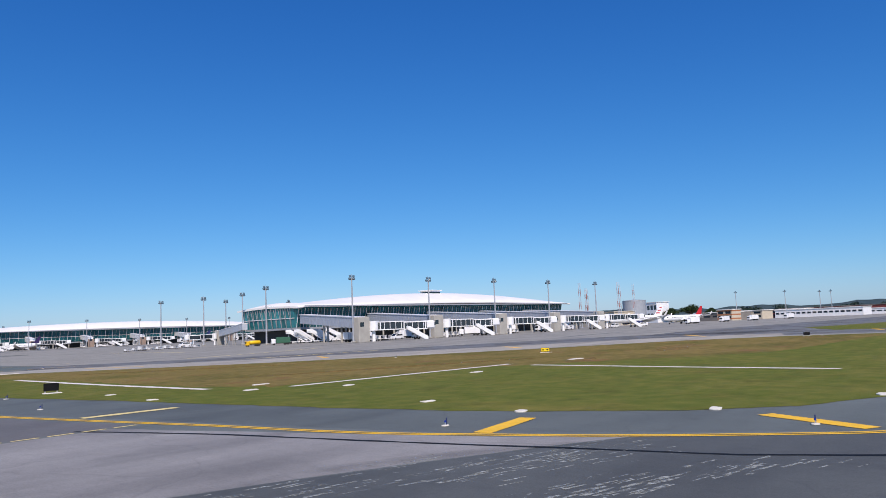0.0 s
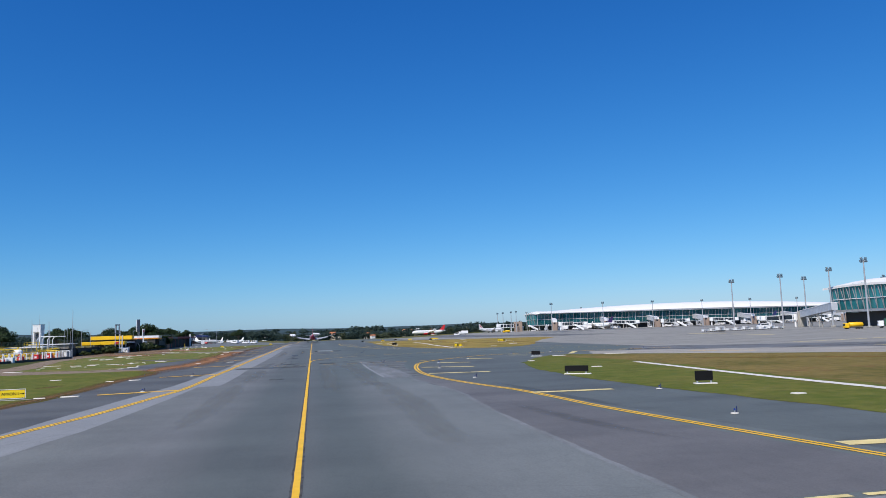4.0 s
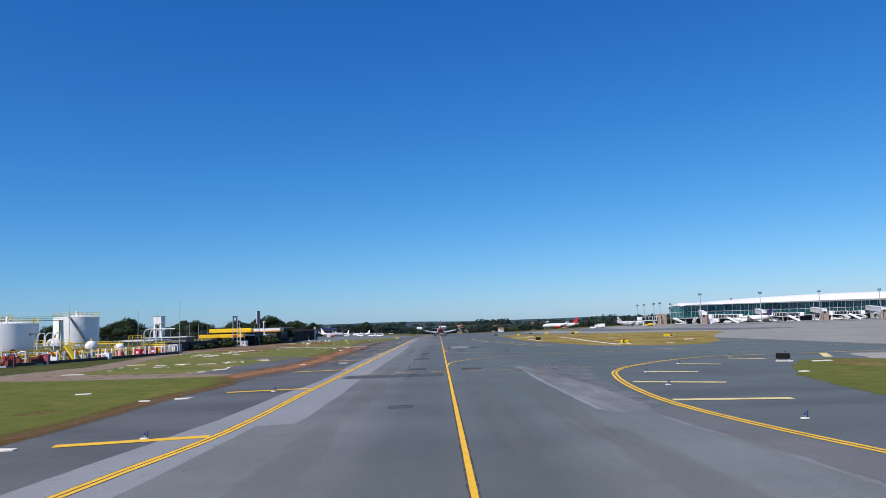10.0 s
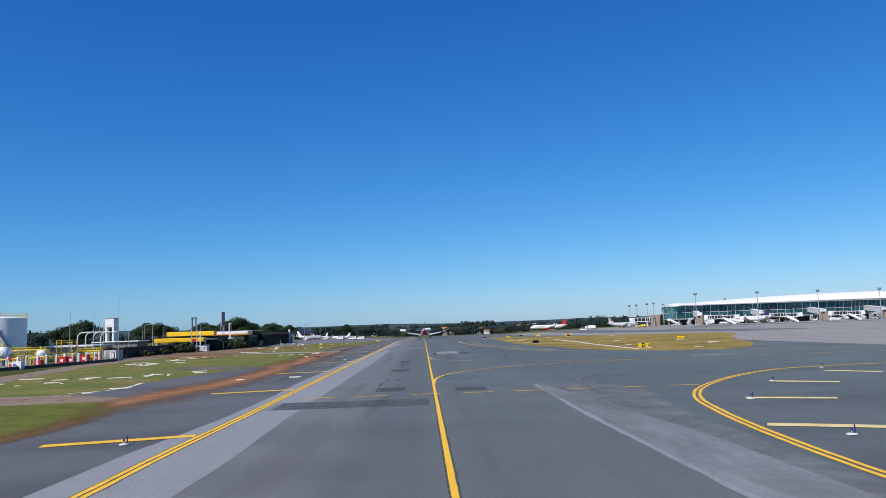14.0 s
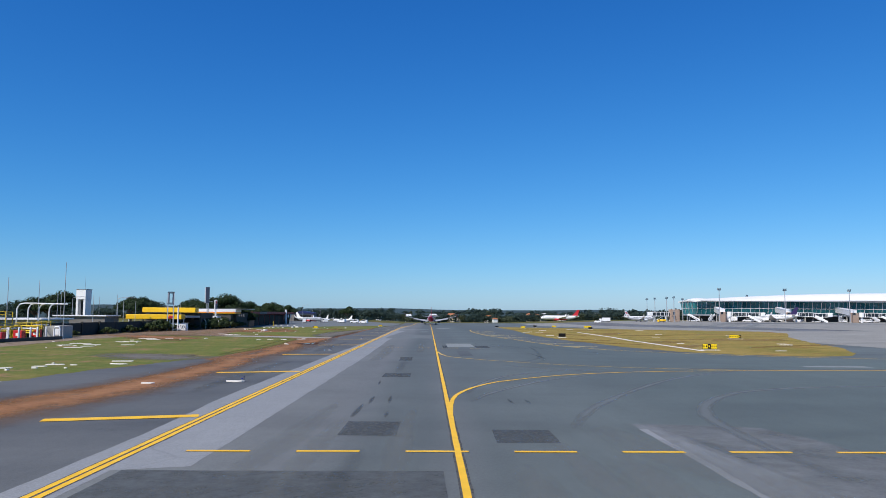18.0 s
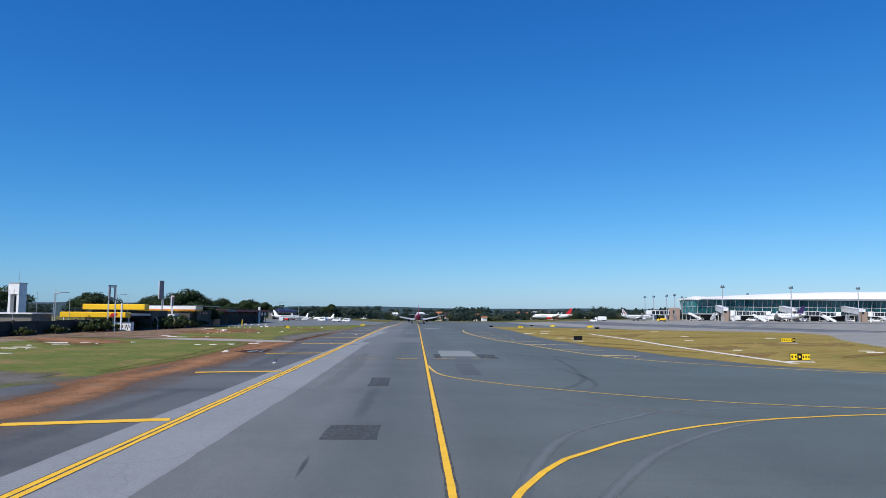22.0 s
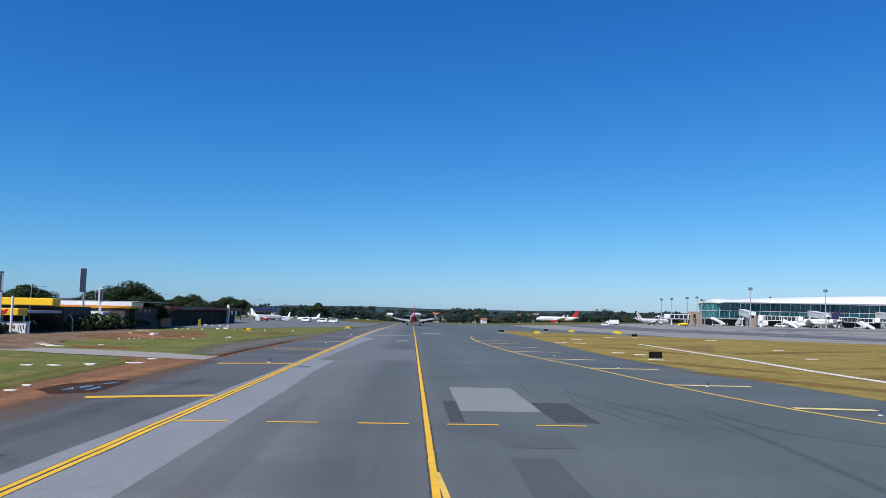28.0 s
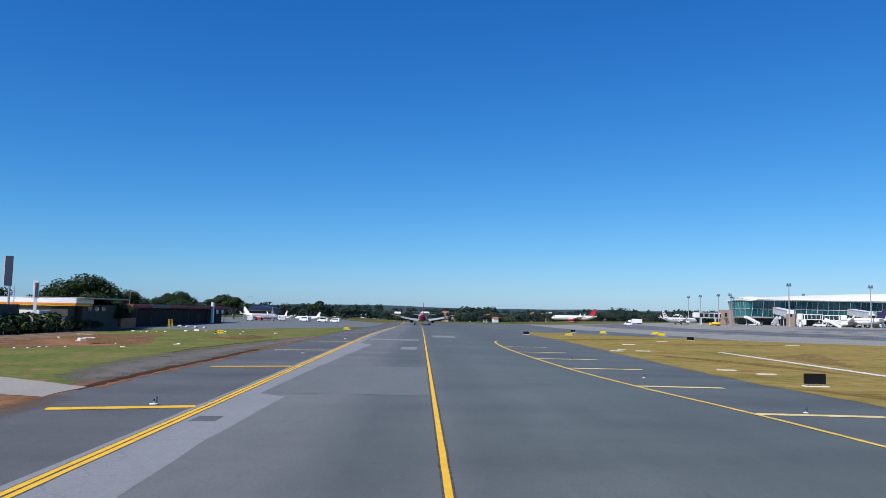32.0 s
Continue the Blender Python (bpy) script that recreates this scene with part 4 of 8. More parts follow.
for n, pts in enumerate((
        [(-6.6, 127, 0.5), (-6.1, 136, 0.8), (-5.7, 148, 0.4)], [(-5.2, 124, 0.4), (-4.9, 133, 0.6), (-4.7, 143, 0.3)], [(-1.9, 126, 0.4), (-2.0, 134, 0.6), (-1.7, 146, 0.3)], [(-7.2, 136.9, 0.12), (-5.0, 136.6, 0.2), (-1.2, 136.5, 0.12)], [(4.6, 118, 0.5), (4.0, 128, 0.9), (3.4, 137, 0.4)],
        [(5.0, 141, 1.0), (7.0, 134, 2.0), (9.2, 124, 1.4), (11.0, 112, 0.6)], [(-6.2, 60, 0.8), (-6.0, 78, 1.3), (-6.4, 96, 0.8)], [(6.0, 50, 0.9), (6.6, 70, 1.5), (6.2, 92, 0.8)], [(4.9, 178, 0.6), (9.0, 172.6, 1.0), (15, 168, 0.7)], [(-6.4, 180, 0.6), (-6.2, 200, 1.0), (-6.5, 222, 0.5)], [(-2.0, 196, 0.4), (-2.1, 212, 0.7), (-1.9, 232, 0.4)],
        [(2.0, 80, 0.8), (2.2, 105, 1.2), (2.0, 132, 0.8)], [(5.6, 84, 1.0), (5.8, 108, 1.5), (5.2, 134, 1.0)], [(-6.0, 96, 0.8), (-5.8, 111, 1.2), (-6.0, 124, 0.6)])):
    drift("pale_smear", pts, 0.0123 + 0.00004 * n, M_SMEAR, "pale smear rubbed into the asphalt", "tyre mark")
for n, pts in enumerate((
        [(-4.0, 118, 0.3), (-3.6, 126, 0.5), (-3.2, 136, 0.4)],
        [(-3.3, 165, 0.3), (-3.4, 174, 0.5), (-3.3, 184, 0.4)],
        [(9.9, 231, 0.06), (8.9, 224.5, 0.16), (9.6, 220.8, 0.22), (10.9, 216.6, 0.3), (11.7, 213.1, 0.3), (12.4, 210, 0.3), (13.4, 206, 0.2)], [(9.1, 226, 0.06), (8.2, 219, 0.14), (8.8, 214.8, 0.18), (9.1, 211, 0.16), (9.2, 207, 0.1)], [(6.9, 208.2, 0.05), (7.7, 206.8, 0.09), (9.1, 205.8, 0.07)],
        [(10.4, 222, 0.05), (9.6, 216.5, 0.14), (10.2, 212, 0.2), (10.8, 207, 0.14)], [(13.6, 218, 0.1), (12.9, 206, 0.25), (11.8, 194.5, 0.35), (10.4, 186.6, 0.35), (7.5, 180.1, 0.25), (5.7, 177.2, 0.1)], [(10.8, 202, 0.1), (11.1, 196.8, 0.25), (11.3, 190.5, 0.3), (10.9, 185.0, 0.3), (9.1, 179.2, 0.15)], [(13.8, 221.6, 0.1), (14.6, 210.6, 0.3), (16.8, 206.5, 0.3), (19.5, 200.8, 0.3), (20.4, 193.0, 0.1)], [(7.0, 232, 0.06), (6.4, 226, 0.14), (6.7, 220, 0.1)],
        [(17.5, 58, 0.5), (17.0, 66, 0.7), (16.2, 76, 0.6), (15.4, 84, 0.4)], [(15.0, 48, 0.4), (13.2, 56, 0.8), (12.2, 66, 0.6)],
        [(12.0, 20.5, 0.5), (16.5, 18.6, 0.9), (21.5, 15.6, 0.8), (25.0, 12.5, 0.5)], [(3.0, 12, 0.6), (9.0, 9.4, 1.1), (17, 4.5, 0.9)], [(-14.5, 150, 0.6), (-14.8, 166, 1.0), (-14.4, 182, 0.7)], [(-14.5, 196, 0.7), (-14.9, 214, 1.1), (-14.2, 232, 0.6)])):
    drift("rubber_trail", pts, 0.0128 + 0.00005 * n, M_RUBBER, "dark rubber trail worn into the asphalt", "tyre mark")
for n, pts in enumerate(([(-4.0, 146.2, 0.08), (-4.02, 148.4, 0.16), (-4.0, 150.8, 0.07)], [(-3.0, 146.4, 0.07), (-3.05, 148.6, 0.15), (-3.1, 151.0, 0.06)], [(-4.4, 141.4, 0.12), (-4.35, 144.2, 0.18), (-4.3, 147.2, 0.08)], [(-2.9, 141.2, 0.08), (-2.9, 143.0, 0.14), (-2.9, 144.4, 0.06)],
                         [(-4.2, 156.4, 0.06), (-4.25, 158.6, 0.12), (-4.3, 160.4, 0.05)], [(3.3, 149.6, 0.06), (3.35, 148, 0.16), (3.4, 146.4, 0.10)], [(4.2, 149.4, 0.06), (4.25, 147.8, 0.16), (4.3, 146.3, 0.10)], [(1.8, 146.2, 0.05), (2.1, 146.8, 0.09), (2.4, 147.4, 0.05)])):
    drift("skid_mark", pts, 0.0136 + 0.00005 * n, M_SKID, "short dark skid mark", "tyre mark", step=0.4)
stripe("surface_crack", [(16.0, 39.6), (17.6, 34.5), (18.9, 29.7), (20.5, 21.0), (22.1, 13.9), (23.2, 8.5), (25.0, 4.3), (27.6, -6)], 0.30, 0.013, M_BLACK, "sealed dark crack", ragged=0.12)
for i in range(330):                                    # broken white scrapes left by turning wheels, in a few long bands
    (x, y), (ex, ey), wide = random.choice((((10.5, 17.3), (25.2, 13.3), 0.35), ((10.5, 17.3), (25.2, 13.3), 0.9), ((15.0, 14.8), (21.4, 13.2), 0.35), ((13.5, 15.3), (24.0, 11.8), 0.8), ((15.5, 9.9), (21.5, 7.5), 0.3), ((14.0, 11.0), (23.5, 6.4), 0.8), ((9.0, 13.5), (19.0, 9.8), 0.7), ((9.5, 19.2), (18.5, 17.4), 0.6)))
    k, d = random.random(), random.gauss(0, wide)
    x, y = x + (ex - x) * k + 0.25 * d, y + (ey - y) * k + d
    ln = random.uniform(0.15, 1.0)
    stripe("scrape", [(x, y), (x + ln, y - 0.26 * ln + random.uniform(-0.06, 0.06))], random.uniform(0.03, 0.11), 0.0122 + 0.000004 * i, M_WHITE_OLD, "pale scrape in the asphalt", ragged=0.08)

# yellow lines
EDGE_L = [(-19.5, 30), (-17.4, 45), (-15.4, 56), (-14.0, 64), (-13.5, 67), (-12.9, 70.3), (-12.3, 75.5), (-11.7, 82), (-11.0, 88.5), (-10.75, 95), (-10.75, 103), (-10.85, 112), (-10.75, 125), (-10.75, 150), (-10.7, 220), (-10.7, 400), (-10.7, 690)]
stripe("line_border", [(0, -120), (0, 690)], 0.36, 0.0165, M_BORDER, "dark border of the centre line", ragged=0.05)
stripe("line_border", EDGE_L, 0.60, 0.0155, M_BORDER, "dark border of the edge line", ragged=0.06)
stripe("centre_line", [(0, -120), (0, 690)], 0.215, 0.018, M_YEL, "yellow taxiway centre line", ragged=0.02)
for off in (-0.148, 0.148):
    stripe("edge_line", EDGE_L, 0.205, 0.018, M_YEL, "double yellow taxiway edge line", offset=off, ragged=0.03)
EDGE_1 = [(38, -8), (34.5, 0.5), (31.5, 3.5), (29.4, 6.2), (26.5, 11.5), (24.9, 15), (23.6, 18.8), (22.3, 22.6), (21.4, 27), (20.5, 34.5), (19.2, 42), (17.8, 51), (16.4, 61), (15.9, 68), (15.2, 75), (14.0, 81), (13.0, 87), (12.3, 93), (12.0, 99), (12.3, 106), (13.0, 113), (13.9, 119), (15.2, 125), (18.2, 132), (24.3, 140.6), (30.5, 146.3), (37, 148.5), (48, 149.5), (66, 150)]
EDGE_3 = [(12.6, 338), (11.4, 331), (10.8, 315), (10.9, 300), (11.9, 276), (13.4, 260), (15.4, 246), (17, 231), (19.4, 217), (23, 208.5), (28, 202), (36, 195), (47, 190), (62, 187)]
for off in (-0.17, 0.17):
    stripe("edge_line", EDGE_1, 0.2, 0.018, M_YEL, "double yellow taxiway edge line", offset=off, ragged=0.03)
stripe("edge_line", EDGE_3, 0.30, 0.018, M_YEL_DULL, "dull yellow taxiway edge line", ragged=0.04)
stripe("lead_off_line", [(0.0, 139), (0.03, 142.5), (0.14, 146.2), (0.55, 150.8), (1.8, 155.4), (3.8, 159.6), (6.3, 162.6), (9, 165.2), (12.8, 167.7), (18, 169.6), (26, 171), (40, 172), (75, 172)], 0.22, 0.019, M_YEL, "yellow lead-off line", ragged=0.03)
stripe("lead_off_line", [(0.1, 201), (1.0, 191.0), (4.4, 184.6), (9, 179.6), (13.3, 176), (18.4, 173.4), (26, 171.4)], 0.17, 0.019, M_YEL_DULL, "dull yellow lead-off line", ragged=0.03)
for k in range(18):
    y = 89.4 + 25.9 * k
    stripe("shoulder_mark", [(-17.3, y - 0.8), (-11.2, y + 0.8)], 0.85, 0.019, M_YEL if k < 8 else M_YEL_OLD, "yellow shoulder mark", ragged=0.06)
for ax, ay, bx, by in ((23.9, 19.4, 28.9, 20.3), (30.8, 5.9, 33.7, 10.7), (19.3, 46, 25.4, 45.6), (15.5, 72, 21.3, 71.7), (12.5, 99.6, 18.9, 98.5), (13.7, 113, 19.7, 110.2), (17.5, 123.8, 21.8, 122), (24.1, 134, 27.4, 131.6), (32.4, 142.5, 35, 139), (46.2, 148, 42.2, 139)):
    stripe("shoulder_mark", [(ax, ay), (bx, by)], 0.9, 0.019, M_YEL if ay < 30 else M_YEL_OLD, "yellow shoulder mark", ragged=0.06)
for ax, bx, y in ((19.6, 23.8, 218), (17.2, 22.9, 230.5), (15.5, 21.6, 246), (13.6, 19.2, 259.3), (12.1, 18.5, 274.8), (11.2, 17.7, 288), (11, 17, 301), (11.2, 17, 315)):
    stripe("shoulder_mark", [(ax, y), (bx, y - 0.4)], 0.7, 0.019, M_YEL_OLD, "yellow shoulder mark", ragged=0.06)
for y, x0, n, pitch, long in ((38.9, -10.5, 18, 1.66, 1.26), (133.5, -9.0, 8, 3.63, 2.1), (210.5, -10.4, 5, 3.75, 2.15)):
    for k in range(n):
        stripe("holding_dash", [(x0 + pitch * k, y), (x0 + pitch * k + long, y)], 0.26, 0.0185, M_YEL if y > 100 else M_YEL_OLD, "yellow holding position dash", ragged=0.03)
for ax, ay, bx, by, m in ((86, 124, 112, 112, M_YEL_OLD), (60, 133, 66, 124, M_YEL), (88, 101, 92, 108, M_YEL), (140, 52, 150, 60, M_YEL), (150, 24, 176, 34, M_YEL), (110, 74, 116, 82, M_YEL), (120, 200, 128, 260, M_YEL_OLD), (90, 150, 130, 150, M_YEL_OLD)):
    stripe("apron_mark", [(ax, ay), (bx, by)], 0.9, 0.0108, m, "yellow apron marking", ragged=0.1)
for k in range(26):                                     # long dark rubber streaks
    x, y = random.uniform(100, 460), random.uniform(40, 540)
    stripe("rubber_streak", [(x, y), (x + random.uniform(25, 90), y + random.uniform(-7, 7))], random.uniform(0.6, 2.6), 0.0092 + 0.00002 * k, M_APRON_DARK, "dark rubber streak on the apron", ragged=0.6)
for k in range(30):
    x, y = random.uniform(95, 420), random.uniform(60, 500)
    stripe("pale_streak", [(x, y), (x + random.uniform(15, 60), y + random.uniform(-8, 8))], random.uniform(0.4, 1.2), 0.0100 + 0.00002 * k, M_PATCH_L, "pale streak on the apron", ragged=0.5)

for pts in (((104, 46.4), (115, 44.7), (98, 38.9), (94.7, 42.1)), ((80.3, 47.7), (82.1, 45), (74.9, 41.3), (73.2, 43.7)), ((36.5, 239.3), (46.7, 247.6), (45.6, 238.3), (36.2, 229.9)), ((37.8, 224.7), (45.4, 229.2), (37.1, 216.4), (33.8, 216.2)), ((41.2, 300.4), (53.5, 310.3), (41.3, 281.2)), ((56.4, 258.5), (73, 261.9), (67.3, 249), (52.1, 246.7))):
    sheet("bare_soil_patch", pts, 0.0185, M_DUST3, "bare reddish soil in the dry grass", "soil", wobble=0.9)

for pts in ([(21.8, 246, 0.6), (25.5, 239, 1.6), (29, 232.5, 1.8), (33, 226, 1.4), (36, 221, 0.6)], [(23, 262, 0.5), (27, 254, 1.4), (31, 246, 1.6), (34, 240, 0.7)], [(40, 276, 1.0), (52, 284, 2.4), (66, 292, 2.4), (78, 296, 1.0)], [(36, 330, 1.0), (48, 336, 2.6), (62, 340, 2.0), (72, 342, 0.8)], [(27, 300, 0.8), (31, 290, 1.6), (34, 280, 1.6), (36, 270, 0.6)],
            [(44, 214, 0.5), (52, 222, 1.6), (62, 228, 1.8), (70, 232, 0.6)], [(40, 250, 0.6), (50, 254, 1.5), (60, 260, 1.2), (68, 264, 0.5)], [(24, 344, 1.0), (30, 352, 2.4), (42, 360, 2.4), (54, 366, 1.0)], [(30, 380, 1.0), (44, 390, 3.0), (60, 398, 1.5)], [(46, 112, 0.6), (54, 104, 1.8), (64, 95, 1.8), (74, 86, 0.8)], [(44, 72, 0.6), (56, 66, 1.6), (70, 60, 1.8), (84, 52, 0.8)]):
    drift("dead_grass", pts, 0.0187, M_RUST, "rust-brown dead grass", "grass")

# white concrete drains and slabs in the grass
def drain(pts):
    stripe("drain_channel", pts, 0.95, 0.03, M_SLAB, "whitewashed concrete drain channel", smooth=False, ragged=0.12)


for pts in ([(38.6, 106), (37.2, 88), (36.4, 76), (35.8, 58)], [(40.0, 51.9), (52.6, 51.0), (70.1, 49.4)], [(68.4, 45.4), (65.1, 27.2), (63.2, 13.5)], [(39.4, 309), (38.0, 267), (36.4, 246), (35.2, 206)]):
    drain(pts)
stripe("edging_kerb", [(-31, 146.2), (-28.6, 148), (-28.2, 151), (-28.6, 155), (-29.2, 158)], 0.4, 0.03, M_SLAB, "whitewashed edging of the side road", ragged=0.15)
for x, y, w, d in ((37.9, 131.9, 3.2, 1.3), (29.3, 118.2, 1.2, 0.8), (57, 228, 3.2, 1.2), (-45.5, 148.6, 4.0, 0.8), (-48.0, 173.2, 4.2, 0.8), (-42.6, 169.0, 2.4, 0.7), (-39.9, 171.2, 2.6, 0.7), (-52.0, 219, 4.0, 1.0), (-48.2, 214.4, 3.4, 0.9), (-48.4, 228, 4.0, 0.9), (-48, 236.6, 3.2, 1.0), (-29.4, 116.8, 1.8, 0.8), (29.4, 62.7, 1.0, 0.8), (28, 53.4, 1.0, 0.8), (36.4, 52.6, 2.0, 1.0), (40.8, 57.4, 2.2, 1.0), (42, 46.8, 1.8, 1.0), (57.5, 44.8, 2.4, 1.0), (33.5, 30.6, 1.4, 0.8), (31, 22.1, 1.2, 0.7), (35, 13.4, 1.5, 0.8), (43.8, 7.6, 1.6, 0.8),
                   (79.3, 45.9, 4, 1.4), (-51.5, 213, 3.2, 1.0), (-47, 209.8, 2.4, 0.8), (-51, 242, 4.6, 1.0), (-47.4, 243, 2.0, 1.0), (-48.6, 225.4, 3.0, 0.7), (-33.4, 174, 2.4, 0.7), (-29.6, 179, 3.0, 0.8), (-38.6, 272, 1.0, 0.6), (-13.9, 158.8, 1.7, 0.8),
                   (-19.1, 157.1, 1.2, 0.7), (-46.4, 273.4, 2.2, 0.8), (-42, 267.6, 3.0, 0.6), (-48.8, 319.9, 2.6, 1.2), (-24.2, 248, 1.2, 0.7), (-23.8, 242.7, 2.2, 0.7), (-26.5, 240.6, 1.4, 0.6), (-28.2, 238.3, 1.0, 0.5), (-45.5, 310.4, 1.8, 1.2),
                   (-45.6, 361.4, 1.6, 1.4), (-31, 304.4, 1.2, 0.6), (-54.9, 332.4, 3.0, 0.6), (25, 307.6, 2.4, 1.0), (28.8, 308.8, 2.6, 0.8), (26.4, 275.4, 2.0, 0.8), (28, 271.4, 2.4, 0.8), (64.8, 340, 3.4, 1.0), (26.6, 311, 1.6, 0.8), (47, 131.5, 4.2, 1.2), (31, 99, 1.6, 0.8),
                   (56, 292, 2.6, 1.0), (48, 268, 2.0, 1.0), (70, 283, 3.0, 1.0), (41, 232, 1.6, 0.8), (46, 207, 2.2, 0.8), (58, 232, 2.4, 1.0), (33, 330, 3.0, 1.0), (45, 350, 3.0, 1.0), 
                   (-39.7, 169.2, 2.2, 0.6), (-35.9, 169.4, 3.4, 0.7), (-40.9, 163.5, 2.4, 0.7), (-28.4, 150.6, 2.6, 0.5), (-29.2, 145.9, 1.2, 0.5), (-46.5, 164.3, 1.0, 0.5), (-33.6, 171.7, 1.6, 0.6), (-43.5, 214.7, 3.0, 0.8), (-46.9, 205.8, 3.6, 0.6), (-28.5, 175.2, 2.4, 0.6), (-44, 269.7, 2.2, 0.8), (-30.4, 238.3, 1.4, 0.6), (-28.7, 238.7, 1.0, 0.5), (-26.1, 239.4, 0.9, 0.4), (-22.3, 220.5, 1.2, 0.4), (-22.8, 223.3, 0.8, 0.4), (-63.8, 347.2, 3.4, 1.0), (-19.2, 87.9, 2.2, 0.6), (-21.3, 87.3, 1.2, 0.5), (-28.5, 98, 1.2, 0.4), (-21.4, 108.9, 1.2, 0.5), (-19.1, 110, 1.8, 0.6), (-62, 150, 2.6, 0.9), (-44.5, 156, 1.0, 0.4), (-42.6, 160, 0.8, 0.4), (-31.6, 173.6, 1.0, 0.4)):
    s = Shape()
    n, w, d = 9, w * 0.72, d * 0.75
    ring = []
    for i in range(n):
        a = 2 * math.pi * i / n + 0.3
        k = 1 + 0.55 * noise.noise((x + i * 1.3, y, 2.0))
        ring.append((math.copysign(abs(math.cos(a)) ** 0.6, math.cos(a)) * w / 2 * k, math.copysign(abs(math.sin(a)) ** 0.6, math.sin(a)) * d / 2 * k))
    s.rings([[(a, b, 0.0) for a, b in ring], [(a, b, 0.055) for a, b in ring], [(a * 0.93, b * 0.88, 0.075) for a, b in ring]], smooth=False)
    ob = part("concrete_slab", s, M_SLAB)
    ob.matrix_world = pose(x, y, rise(x, y) + 0.0, 0, 0, random.uniform(-14, 14))
    tagged(ob, "whitewashed concrete slab lying in the grass", "slab", "slabs in the grass")

chip = random.Random(77)
for i in range(26):                                     # small whitewashed fragments strewn over the rough verge
    x, y = chip.choice(((-48, 212), (-36, 169), (-47, 243), (-42, 268), (-46, 316), (-30, 240), (-33, 176), (-40, 164), (-50, 226), (-45, 206), (-40, 290), (-34, 300)))
    x, y = x + chip.gauss(0, 3.4), y + chip.gauss(0, 2.6)
    if x > -23.5 or -58 < x < -19 and 256 < y < 264:
        continue
    w, d = chip.uniform(0.25, 0.8), chip.uniform(0.15, 0.4)
    ring = [(w / 2 * math.cos(a) * chip.uniform(0.6, 1.2), d / 2 * math.sin(a) * chip.uniform(0.6, 1.2)) for a in (0.3, 1.5, 2.6, 3.9, 5.2)]
    ob = part("concrete_fragment", Shape().rings([[(a, b, 0.0) for a, b in ring], [(a, b, 0.07) for a, b in ring], [(a * 0.8, b * 0.8, 0.11) for a, b in ring]], smooth=False), M_SLAB)
    ob.matrix_world = pose(x, y, rise(x, y), 0, 0, chip.uniform(0, 180))
    tagged(ob, "small broken piece of whitewashed concrete in the grass", "concrete fragment", "fragments in the grass")

